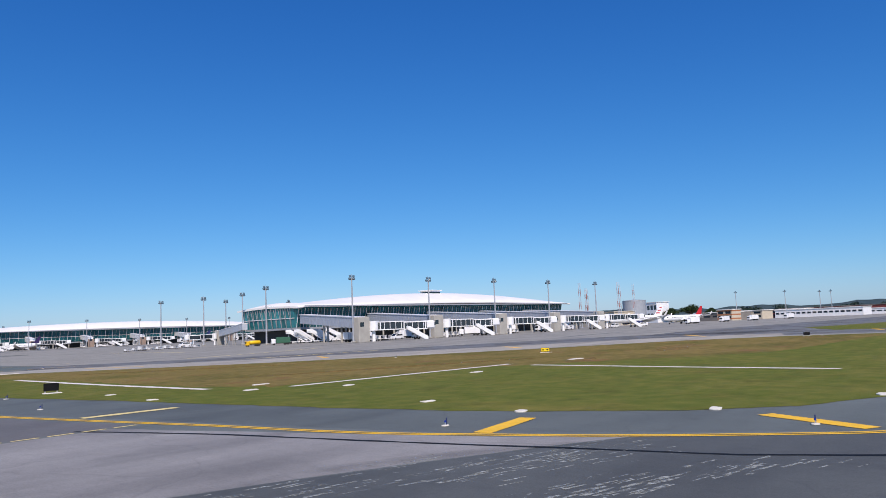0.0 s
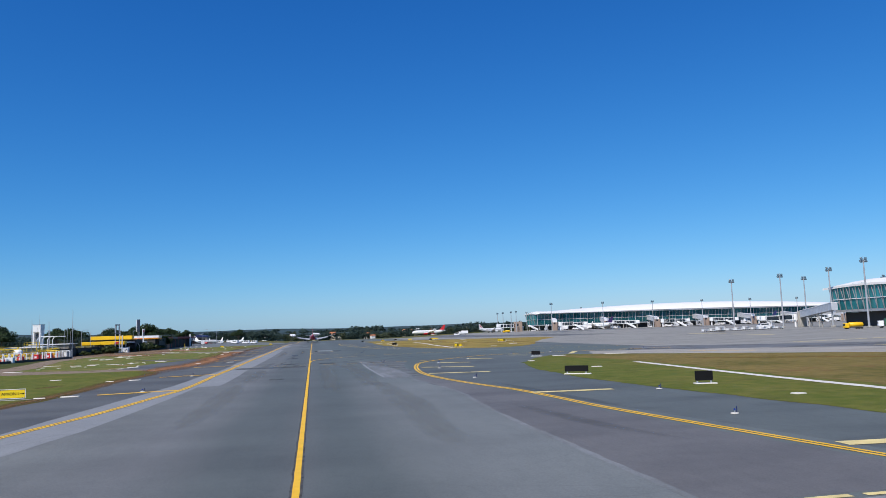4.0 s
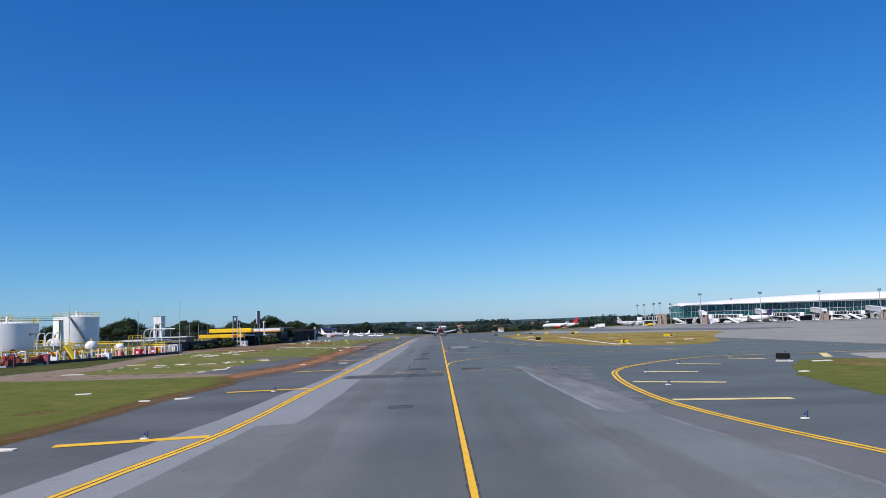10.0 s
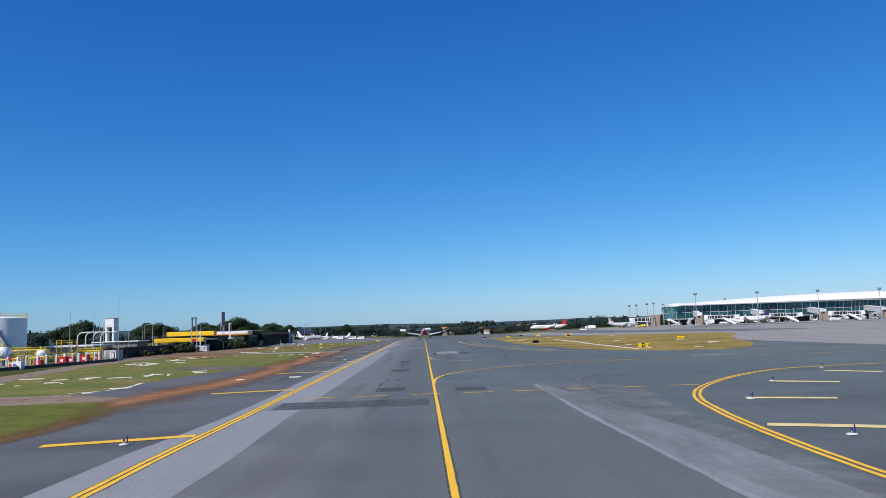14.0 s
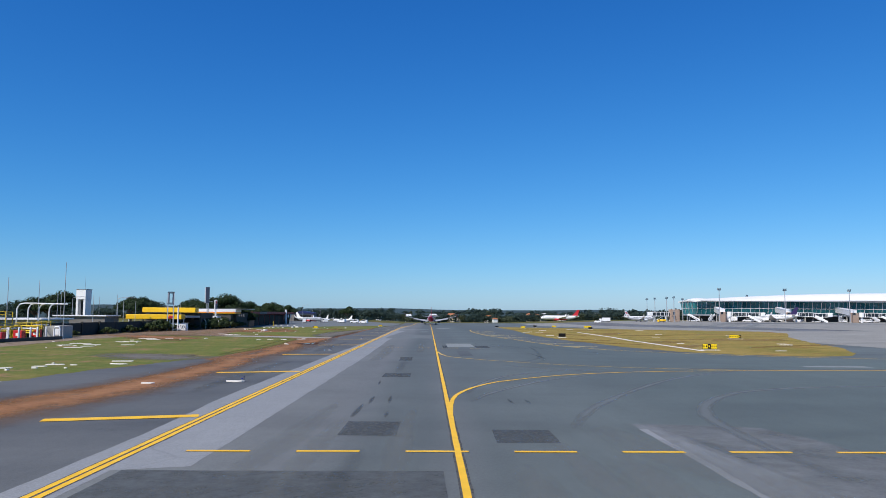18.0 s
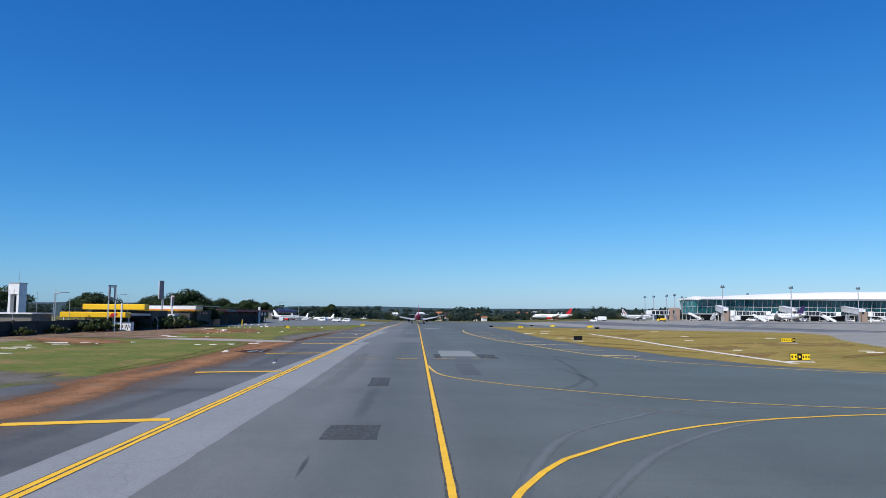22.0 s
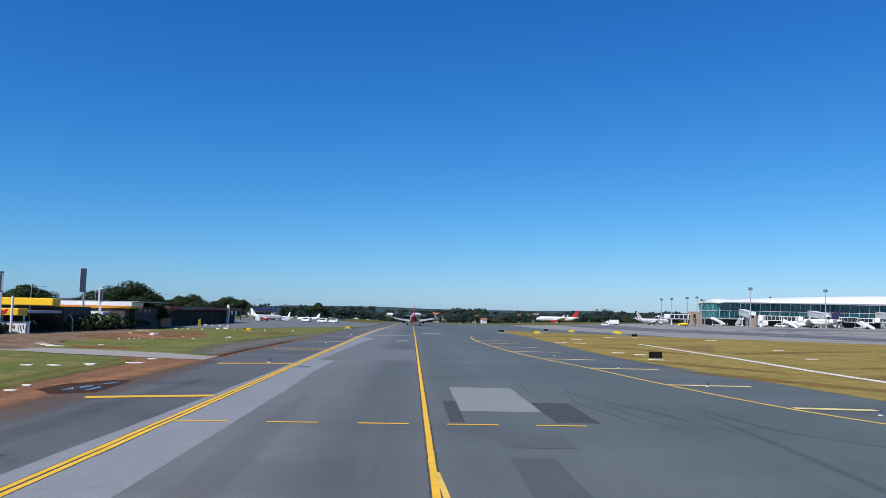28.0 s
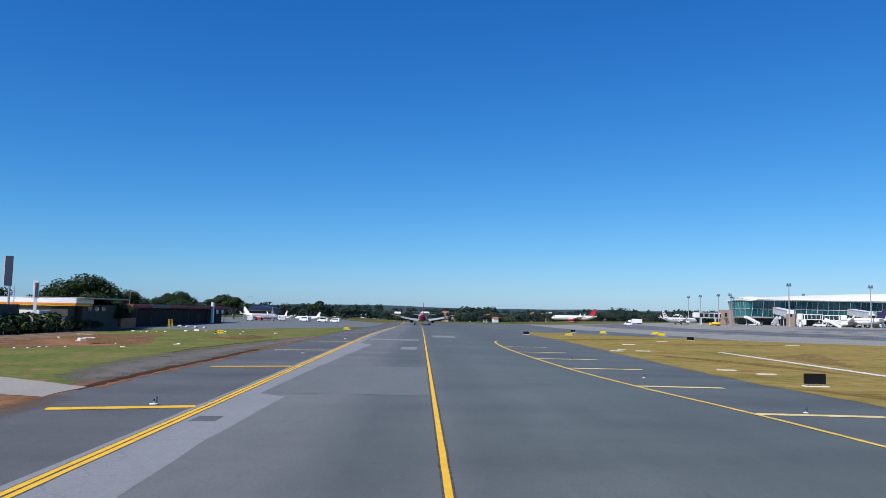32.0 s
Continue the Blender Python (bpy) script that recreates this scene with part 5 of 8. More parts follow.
# ---- terminals ----
def terminal(x, y, rz, length, depth, eave, bay, label, base=5.4):
    """A pier: ground floor dark with painted shade, columns, leaning glass wall, arched white roof. Its front faces
    local -y, its open end local -x.
    """
    t = thing("terminal_building", label, "terminal", x, y, None, rz)
    # near-black boxes: the deep shade under and behind the glass is painted on
    part("ground_floor", Shape().box((length / 2 + 2, depth / 2 + 3, base / 2 - 0.2), (length - 4, depth - 6, base - 0.4)), M_DARK, t, "recessed ground floor painted as dark as its shade")
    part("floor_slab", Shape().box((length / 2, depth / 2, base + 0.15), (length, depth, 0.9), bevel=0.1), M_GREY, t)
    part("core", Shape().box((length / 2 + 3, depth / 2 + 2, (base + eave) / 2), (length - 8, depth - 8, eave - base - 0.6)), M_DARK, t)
    col = Shape().tube((0, 0, 0), (0, 0, base), 0.4, n=10).mesh("column", M_BLOCK)
    for k in range(int(length / (bay * 2))):
        part("column", col, None, t, m=pose(2 + k * bay * 2, 1.0, 0))
    # leaning wall of panes, both sides of the corner
    lean = 1.7
    h = eave - base - 0.7
    def pane_mesh(w, hh, mat, ln):
        return Shape().prism([(0, 0), (-ln, hh), (-ln + 0.12, hh), (0.12, 0)], "x", 0.06, w - 0.06).mesh("pane", mat)
    n = int(length / bay)
    low, top = pane_mesh(bay, h * 0.5, M_GLASS, lean * 0.5), pane_mesh(bay, h * 0.5 + 0.75, M_GLASS, lean * 0.5)
    bar = Shape().prism([(-0.16, 0), (-0.16 - lean, h), (0.1 - lean, h), (0.1, 0)], "x", -0.09, 0.09).mesh("mullion", M_WHITE)
    slim = Shape().prism([(-0.1, 0), (-0.1 - lean, h), (0.1 - lean, h), (0.1, 0)], "x", -0.04, 0.04).mesh("slim_mullion", M_GREY)
    for k in range(n):
        part("pane", low, None, t, m=pose(k * bay, 0, base + 0.6))
        part("pane", top, None, t, m=pose(k * bay, -lean * 0.5, base + 0.6 + h * 0.5))
        part("mullion", bar, None, t, m=pose(k * bay, 0, base + 0.6))
        part("slim_mullion", slim, None, t, m=pose((k + 0.5) * bay, 0, base + 0.6))
    m = int(depth / bay)
    bar_end = Shape().prism([(-0.16, 0), (-0.16 - lean, h), (0.1 - lean, h), (0.1, 0)], "x", -0.07, 0.07).mesh("mullion", M_GREY)
    end_low = pane_mesh(depth / m, h * 0.5, M_GLASS_END, lean * 0.5)
    crest = eave + 1.7
    for k in range(m):
        a = depth * k / m
        part("pane", end_low, None, t, m=pose(0, depth - a, base + 0.6, 0, 0, -90))
        extra = 1.04 + 0.40 * math.sin(math.pi * (k + 0.5) / m)
        part("pane", pane_mesh(depth / m, h * 0.5 * extra, M_GLASS_END, lean * 0.5), None, t, m=pose(-lean * 0.5, depth - a, base + 0.6 + h * 0.5, 0, 0, -90))
        part("mullion", bar_end, None, t, m=pose(0, depth - a, base + 0.6, 0, 0, -90))
    strut = Shape().prism([(0, 0), (0.22, 0), (depth / m * 0.55 + 0.22, h * 1.12), (depth / m * 0.55, h * 1.12)], "y", -0.3, -0.12).mesh("strut", M_STEEL)
    for k in range(m):                                   # slanting struts before the end glass
        part("strut", strut, None, t, m=pose(0, depth - depth * k / m, base + 0.6, 0, 0, -90) @ pose(0, 0, 0, -math.degrees(math.atan2(-lean, h))))
    tz = base + 0.6 + h + 0.7
    part("corner_pane", Shape().add([(0, 0, base + 0.6), (-lean, 0.02, tz), (-lean, -lean, tz), (0.02, -lean, tz)], [(0, 1, 2), (0, 2, 3)]), M_GLASS_END, t)
    part("transom", Shape().box((length / 2, -lean * 0.5 - 0.1, base + 0.6 + h * 0.5), (length, 0.2, 0.22)), M_WHITE, t)
    part("transom", Shape().box((-lean * 0.5 - 0.1, depth / 2, base + 0.6 + h * 0.5), (0.2, depth, 0.22)), M_WHITE, t)
    # roof: arched cross-section; the end sweeps up over the open end, then settles to the long run
    rings = []
    for i in range(40):
        u = i / 39
        px = -2.1 + (length + 3.6) * u ** 1.7
        lift = 0.9 * math.exp(-((px - 3) / 9) ** 2) - 1.5 * max(0.0, 1 - (px + 2.1) / 8) ** 2
        hump = 5.4 * math.sin(math.pi * min(1, max(0, (px - 10) / (length - 6)))) ** 0.8 if px > 10 else 0
        ring_top, ring_low = [], []
        for j in range(15):
            v = j / 14
            py = -4.2 + (depth + 7.5) * v
            z = eave - 0.3 + (crest - eave + hump) * math.sin(math.pi * (0.06 + 0.86 * v)) ** 0.9 + lift * math.sin(math.pi * (0.1 + 0.8 * v))
            ring_top.append((px, py, z + 0.75))
            ring_low.append((px, py, z))
        rings.append(ring_top + ring_low[::-1])
    part("roof", Shape().rings(rings, smooth=True), M_ROOF, t, "long arched white metal roof")
    part("fascia", Shape().box((length / 2, -4.1, eave + 0.25 + 0.5), (length - 2, 0.25, 0.5)), M_GREY, t)
    return t


ROT2, ROT1 = -3.7, 2.0
terminal_2 = terminal(188.0, 230.8, ROT2, 185.5, 36, 13.5, 3.2, "glass terminal pier with a long arched white roof")
terminal_1 = terminal(187.5, 628.2, ROT1, 313, 26, 13.6, 6.4, "distant glass terminal pier with a white arched roof", 4.3)
plant = thing("roof_plant_room", "white roof plant room with a dark window band", "roof box", 281, 240, 20.6)
part("wall", Shape().box((0, 0, 1.2), (8, 6, 2.4), bevel=0.1), M_WHITE, plant)
part("window_band", Shape().box((0, 0, 1.5), (8.1, 6.1, 0.7)), M_WINDOW, plant)
part("roof", Shape().box((0, 0, 2.6), (10, 7.5, 0.4), bevel=0.1), M_WHITE, plant)


def gate_bridge(body):
    """A fixed link from the wall to a concrete tower, and a white telescopic boarding bridge from it. Origin at the tower's foot; the wall lies towards +y."""
    g = thing("boarding_bridge", ("tan" if body is M_TAN else "concrete") + " tower with grey link and white boarding bridge", "boarding bridge", 0, 0, 0, 0, "boarding bridges")
    high = 6.4 if body is M_TAN else 8.0
    part("tower", Shape().box((0, 0, high / 2), (4.6 if high > 7 else 3.8, 3.0, high), bevel=0.12), body, g, "plain rendered tower")
    part("window", Shape().box((-1.0, -1.52, 5.6), (1.6, 0.08, 1.4)), M_WINDOW, g)
    link = part("link", Shape().prism([(1.2, 4.6), (1.2, 7.9), (59, 10.8), (59, 7.5)], "x", -1.7, 1.7), M_WHITE if body is M_TAN else M_LINK, g, "ribbed fixed link", pose(0, 0, 0, 0, 0, -18.5))
    rib = Shape().box((0, 0, 0), (3.5, 0.14, 3.4)).mesh("rib", M_GREY)
    for k in range(21):
        part("rib", rib, None, link, m=pose(0, 3.2 + 2.6 * k, 6.35 + 0.1305 * k, 0, 0, 0))
    part("roof_edge", Shape().prism([(1.1, 7.85), (1.1, 8.15), (59, 11.05), (59, 10.75)], "x", -1.85, 1.85), M_WHITE, link)
    for yy in (16, 34):
        part("link_leg", Shape().tube((yy * 0.317 - 0.9, yy * 0.948, 0), (yy * 0.317 - 0.9, yy * 0.948, 5.2 + yy * 0.05), 0.35, n=10).tube((yy * 0.317 + 0.9, yy * 0.948, 0), (yy * 0.317 + 0.9, yy * 0.948, 5.2 + yy * 0.05), 0.35, n=10), M_BLOCK, g)
    part("rotunda", Shape().tube((3.9, -1.5, 3.5), (3.9, -1.5, 6.6), 1.6, n=16), M_WHITE, g)
    part("rotunda_leg", Shape().tube((3.9, -1.5, 0), (3.9, -1.5, 3.4), 0.6, n=10), M_WHITE, g)
    a = Vector((5.0, -2.0, 5.0))
    d = Vector((0.93, -0.36, 0)).normalized()
    ang = math.degrees(math.atan2(d.y, d.x))
    mid = a + d * 4.5
    tun = part("tunnel", Shape().box((mid.x, mid.y, 6.2), (9, 2.6, 0.3), ang).box((mid.x, mid.y, 3.7), (9, 2.6, 0.3), ang), M_WHITE, g)
    part("tunnel_side", Shape().box((mid.x, mid.y, 4.95), (9, 2.3, 2.3), ang), M_WINDOW, tun, "dark glazed side")
    mid2 = a + d * 13
    tun2 = part("tunnel", Shape().box((mid2.x, mid2.y, 5.9), (8.5, 2.9, 0.35), ang).box((mid2.x, mid2.y, 3.5), (8.5, 2.9, 0.35), ang), M_WHITE, g)
    part("tunnel_side", Shape().box((mid2.x, mid2.y, 4.7), (8.5, 2.6, 2.2), ang), M_WINDOW, tun2, "dark glazed side")
    cab = a + d * 18.6
    part("cab", Shape().box((cab.x, cab.y, 4.8), (3.0, 3.4, 2.7), ang, bevel=0.4), M_WHITE, g)
    part("cab_window", Shape().box((cab.x + 0.3, cab.y - 1.72, 5.0), (1.6, 0.06, 1.0), ang), M_WINDOW, g)
    for k in range(1, 9):
        q = a + d * (2.0 * k) - Vector((-d.y, d.x, 0)) * 1.28
        part("side_post", Shape().box((q.x, q.y, 4.85), (0.14, 0.1, 2.4), ang), M_WHITE, g)
    for k in (0.6, 8.9, 16.6):
        p = a + d * k
        part("frame_post", Shape().box((p.x, p.y, 4.85), (0.3, 2.9, 2.7), ang), M_WHITE, g)
    p = a + d * 14
    n = Vector((-d.y, d.x, 0))
    for s in (-1.4, 1.4):
        q = p + n * s
        part("drive_leg", Shape().tube((q.x, q.y, 0.5), (q.x, q.y, 4.0), 0.28, n=8), M_WHITE, g)
        part("wheel", Shape().tube((q.x - 0.2, q.y - 0.1, 0.5), (q.x + 0.2, q.y + 0.1, 0.5), 0.5, n=12), M_TYRE, g)
    st = a + d * 12 - n * 2.0
    st2 = st + d * 5
    part("stair", Shape().prism([(0, 0), (1.1, 0), (7.4, 3.5), (7.4, 4.5), (6.4, 4.5), (0, 1.0)], "y", -0.5, 0.5), M_WHITE, g, m=Matrix.Translation((st2.x, st2.y, 0)) @ pose(0, 0, 0, 0, 0, ang + 180))
    return g


bridge = gate_bridge(M_BLOCK)
tan_bridge = gate_bridge(M_TAN)
R2 = radians(ROT2)
gates = [(167, 173), (202, 171), (236.5, 167), (273, 164.6), (309, 162.5)]
bridge.matrix_world = pose(*gates[0], rise(*gates[0]), 0, 0, ROT2)
for gx, gy in gates[1:]:
    place(bridge, gx, gy, ROT2)
o = place(bridge, 196, 294, 180)
o.scale = (0.62, 0.62, 0.8)
tan_bridge.matrix_world = pose(189, 586, rise(189, 586), 0, 0, ROT1)
for k in range(1, 7):
    place(tan_bridge, 189 + 44 * k, 586 + 1.6 * k, ROT1)


west = thing("boarding_bridge", "tan block tower with a white boarding bridge attached", "boarding bridge", 166, 612, None, 0, "boarding bridges")
part("tower", Shape().box((0, 0, 4.1), (6.4, 4.0, 8.2), bevel=0.1), M_TAN, west, "tan rendered tower")
part("window", Shape().box((-0.8, -2.03, 5.6), (1.4, 0.08, 2.0)), M_WINDOW, west)
part("tunnel", Shape().box((-9, 0, 6.3), (12, 2.6, 0.35)).box((-9, 0, 3.7), (12, 2.6, 0.35)), M_WHITE, west)
part("tunnel_side", Shape().box((-9, 0, 5.0), (12, 2.2, 2.3)), M_WINDOW, west, "dark glazed side")
for k in range(4):
    part("frame_post", Shape().box((-4.2 - 2.8 * k, -1.2, 5.0), (0.3, 0.3, 2.5)), M_WHITE, west)
part("cab", Shape().box((-16.4, 0, 5.0), (3.2, 3.4, 3.0), bevel=0.4), M_WHITE, west)
for k in (-6, -14):
    part("drive_leg", Shape().tube((k, -0.9, 0), (k, -0.9, 3.6), 0.25, n=8).tube((k, 0.9, 0), (k, 0.9, 3.6), 0.25, n=8), M_WHITE, west)


def mast():
    g = thing("floodlight_mast", "tall grey steel apron floodlight mast", "light mast", 0, 0, 0, 0, "floodlight masts")
    part("pole", Shape().tube((0, 0, 0.4), (0, 0, 20.8), 0.34, 0.19, n=10), M_STEEL, g)
    part("foot", Shape().box((0, 0, 0.25), (1.2, 1.2, 0.5), bevel=0.08), M_BLOCK, g)
    part("crown", Shape().box((0, 0, 20.1), (2.1, 0.2, 0.2)).box((0, 0, 20.1), (0.2, 2.0, 0.2)).box((0, 0, 20.95), (1.8, 0.18, 0.16)).tube((0, 0, 20.3), (0, 0, 22.0), 0.05, n=5), M_STEEL, g)
    lamp = Shape().box((0, 0, 0), (0.74, 0.5, 0.7), bevel=0.08).mesh("floodlight", paint("floodlight_case", (0.10, 0.16, 0.20), 0.35, dirt=0.1))
    for lx, ly, lz, a in ((-0.95, 0, 20.4, 20), (-0.1, -0.9, 20.4, 0), (0.95, 0, 20.4, -20), (0, 0.9, 20.4, 180), (-0.75, -0.1, 21.2, 15), (0.75, -0.1, 21.2, -15)):
        part("floodlight", lamp, None, g, m=pose(lx, ly, lz, -28, 0, a))
    return g


masts = mast()
spots = [(163.6, 173.3), (198.8, 171.1), (232.8, 166.7), (269, 164.5), (306, 162), (183.4, 322.8), (186.3, 292.2), (168, 223.5), (184.6, 261.1), (212, 313)]
masts.matrix_world = pose(*spots[0], rise(*spots[0]))
for sx, sy in spots[1:]:
    place(masts, sx, sy)
for k in range(7):
    place(masts, 183.3 + 43.7 * k, 576.5 + 3.4 * min(k, 2) + 0.8 * max(0, k - 2))
for sx, sy in ((157, 644), (157.2, 625.8), (157.5, 601), (157.5, 586.2), (183.2, 644.6), (196, 672), (250, 690), (300, 700), (236, 295), (290, 290), (335, 285), (385, 280)):
    o = place(masts, sx, sy, 30)
    o.scale = (0.9, 0.9, 0.77 if sx < 200 else 0.95)

M_NAVY_D = paint("dark_blue_steel", (0.05, 0.07, 0.11), 0.5, dirt=0.08)
# ---- left side: fuel depot, walls, shops, sign pylons ----
def tank(x, y, r, h, stair=True):
    t = thing("storage_tank", "large white cylindrical fuel tank with roof railing and stair", "storage tank", x, y, None, 0, "fuel tanks")
    part("shell", Shape().tube((0, 0, 0.3), (0, 0, h), r, n=48, caps=False), M_TANK, t)
    part("plinth", Shape().tube((0, 0, 0), (0, 0, 0.35), r + 0.3, n=48), M_BLOCK, t)
    part("roof", Shape().tube((0, 0, h), (0, 0, h + 0.5), r, 0.5, n=48), M_TANK, t)
    for k in range(1, 4):
        part("weld_band", Shape().tube((0, 0, h * k / 4), (0, 0, h * k / 4 + 0.06), r + 0.025, n=48, caps=False), M_TANK, t)
    rail = Shape()
    n = 36
    for i in range(n):
        a, b = 2 * math.pi * i / n, 2 * math.pi * (i + 1) / n
        p, q = (r * math.cos(a), r * math.sin(a)), (r * math.cos(b), r * math.sin(b))
        rail.tube((*p, h), (*p, h + 1.05), 0.03, n=4)
        for z in (0.55, 1.05):
            rail.tube((*p, h + z), (*q, h + z), 0.03, n=4)
    part("railing", rail, M_YELPIPE, t, "thin yellow roof railing")
    if stair:
        st = Shape()
        for i in range(22):
            a = radians(-80 + 2.6 * i)
            z = h - 0.2 - (h - 1) * i / 21
            p = Vector((math.cos(a), math.sin(a), 0))
            w = Vector((-p.y, p.x, 0))
            c = p * (r + 0.45)
            st.box((c.x, c.y, z), (0.8, 0.42, 0.12), math.degrees(a))
            st.tube((p.x * (r + 0.85), p.y * (r + 0.85), z), (p.x * (r + 0.85), p.y * (r + 0.85), z + 1), 0.03, n=4)
        part("stair", st, M_NAVY_D, t, "dark spiral steel stair")
    part("vent", Shape().tube((0, 0, h + 0.4), (0, 0, h + 1.5), 0.3, n=10), M_WHITE, t)
    return t


tank(-92.6, 246, 5.3, 9.7)
tank(-88.5, 208.5, 5.7, 7.7, False)
tank(-95.5, 196.0, 5.7, 7.7, False)
tank(-104, 226, 5.7, 9.0, False)
walkway = thing("tank_walkway", "yellow steel walkway between tank tops", "walkway", -98, 236, 9.0 - 0.2)
part("deck", Shape().box((0, 0, 0.1), (16, 1.0, 0.12), 50), M_GREY, walkway)
for s in (-0.5, 0.5):
    part("handrail", Shape().box((-0.77 * s, 0.64 * s, 1.0), (16, 0.06, 0.06), 50).box((-0.77 * s, 0.64 * s, 0.6), (16, 0.05, 0.05), 50), M_YELPIPE, walkway)
for k in (-6, 0, 6):
    c = Vector((math.cos(radians(50)) * k, math.sin(radians(50)) * k))
    part("leg", Shape().tube((c.x, c.y, -8.8), (c.x, c.y, 0.1), 0.14, n=6), M_YELPIPE, walkway)


def vessel(x, y, rz, r, ln, z):
    t = thing("horizontal_vessel", "white horizontal pressure vessel on steel saddles", "vessel", x, y, None, rz, "horizontal vessels")
    rings = []
    for yy, k in ((-ln / 2 - r * 0.35, 0.35), (-ln / 2 - r * 0.22, 0.75), (-ln / 2, 1), (ln / 2, 1), (ln / 2 + r * 0.22, 0.75), (ln / 2 + r * 0.35, 0.35)):
        rings.append([(r * k * math.cos(2 * math.pi * i / 20), yy, z + r * k * math.sin(2 * math.pi * i / 20)) for i in range(20)])
    part("shell", Shape().rings(rings), M_TANK, t)
    for yy in (-ln / 3, ln / 3):
        part("saddle", Shape().box((0, yy, (z - r * 0.5) / 2), (r * 1.5, 0.3, z - r * 0.5)), M_GREY, t)
    part("nozzle", Shape().tube((0, 0, z + r * 0.9), (0, 0, z + r + 0.6), 0.18, n=8), M_YELPIPE, t)


vessel(-77.0, 205, 24, 1.5, 4.2, 3.1)
vessel(-73.2, 212.5, 20, 1.1, 3.6, 2.7)
vessel(-71.0, 221, 30, 0.8, 3.6, 2.2)
portal = thing("pipe_portal", "dark steel pipe portal before the tank", "pipe frame", -82.3, 206.5, None, -38)
part("frame", Shape().path([(-1.7, 0, 0), (-1.7, 0, 5.6), (1.5, 0, 5.6), (1.9, 0, 5.2), (1.9, 0, 3.4), (1.2, 0, 3.0)], 0.16, 7), M_NAVY_D, portal)
part("brace", Shape().tube((-1.7, 0, 4.4), (-0.4, 0, 5.6), 0.09, n=6), M_NAVY_D, portal)
for k, (x, y, w, rz) in enumerate(((-74.0, 199, 3.0, -20), (-71.6, 203.5, 2.6, -14), (-69.6, 208.5, 2.8, -10), (-78.2, 196, 2.8, -25), (-68.6, 215.5, 2.4, -8))):
    f = thing("pipe_stand", "tubular yellow and white pipe stand with valves", "pipe stand", x, y, None, rz, "pipe stands")
    for sx in (-w / 2, 0, w / 2):
        part("upright", Shape().tube((sx, -0.5, 0), (sx, -0.5, 1.9), 0.07, n=6).tube((sx, 0.5, 0), (sx, 0.5, 1.9), 0.07, n=6), M_YELPIPE if k % 2 else M_WHITE, f)
    part("pipe", Shape().path([(-w / 2 - 0.4, -0.5, 0.3), (-w / 2 - 0.4, -0.5, 1.6), (w / 2 + 0.3, -0.5, 1.9), (w / 2 + 0.6, -0.5, 0.9), (w / 2 + 0.6, -0.5, 0.2)], 0.13, 7), M_YELPIPE, f, "bent yellow pipe")
    part("pipe", Shape().path([(-w / 2, 0.5, 1.0), (w / 2, 0.5, 1.0), (w / 2, 0.5, 0.2)], 0.12, 7), M_WHITE, f, "white pipe")
    part("brace", Shape().tube((-w / 2, -0.5, 0.2), (w / 2, -0.5, 1.8), 0.05, n=5), M_YELPIPE, f)
    part("valve_wheel", Shape().tube((0.3, -0.66, 1.75), (0.3, -0.72, 1.75), 0.28, n=12), M_RED, f)
    part("manifold", Shape().box((0, 0.2, 0.5), (w * 0.6, 0.6, 0.7), bevel=0.06), (M_BROWN, M_WHITE, M_RED)[k % 3], f)

# bent white pipe hoops with red cabinets behind
hoops = thing("pipe_hoop", "white bent-pipe guard hoop", "guard hoop", -64, 236, None, -10, "guard hoops")
part("pipe", Shape().path([(-0.45, 0, 0), (-0.45, 0, 1.45), (-0.32, 0, 1.7), (0.32, 0, 1.7), (0.45, 0, 1.45), (0.45, 0, 0)], 0.10, 8), M_WHITE, hoops)
hoops.scale = (1.2, 1.2, 1.22)
for k in range(1, 30):
    y = 236 - 2.35 * k
    place(hoops, -64.2 - 0.105 * (236 - y) - 0.0012 * (236 - y) ** 2 + random.uniform(-0.3, 0.3), y, -60 + random.uniform(-8, 8))
for k, (x, y, m, w, h) in enumerate(((-66.5, 229, M_RED, 1.6, 1.5), (-67.2, 225, M_RED, 1.2, 1.3), (-66.2, 219.5, M_RED, 1.5, 1.5), (-68, 214.5, M_RED, 1.3, 1.2), (-67.6, 207, M_WHITE, 1.8, 1.2), (-70, 203.5, M_GREY, 1.4, 1.4), (-71, 190, M_RED, 1.6, 1.6), (-73, 183, M_RED, 1.4, 1.5), (-72, 195, M_WHITE, 1.8, 1.0), (-66.2, 233.6, M_RED, 1.4, 1.6))):
    c = thing("equipment_cabinet", ("red" if m is M_RED else "pale") + " steel equipment cabinet behind the guard hoops", "cabinet", x, y, None, -12, "equipment cabinets")
    part("body", Shape().box((0, 0, h / 2 + 0.15), (w, 0.9, h), bevel=0.04), m, c)
    part("base", Shape().box((0, 0, 0.1), (w * 0.9, 0.8, 0.2)), M_BLOCK, c)
    part("notice", Shape().box((0, -0.455, h * 0.65), (w * 0.35, 0.02, h * 0.3)), M_WHITE, c)


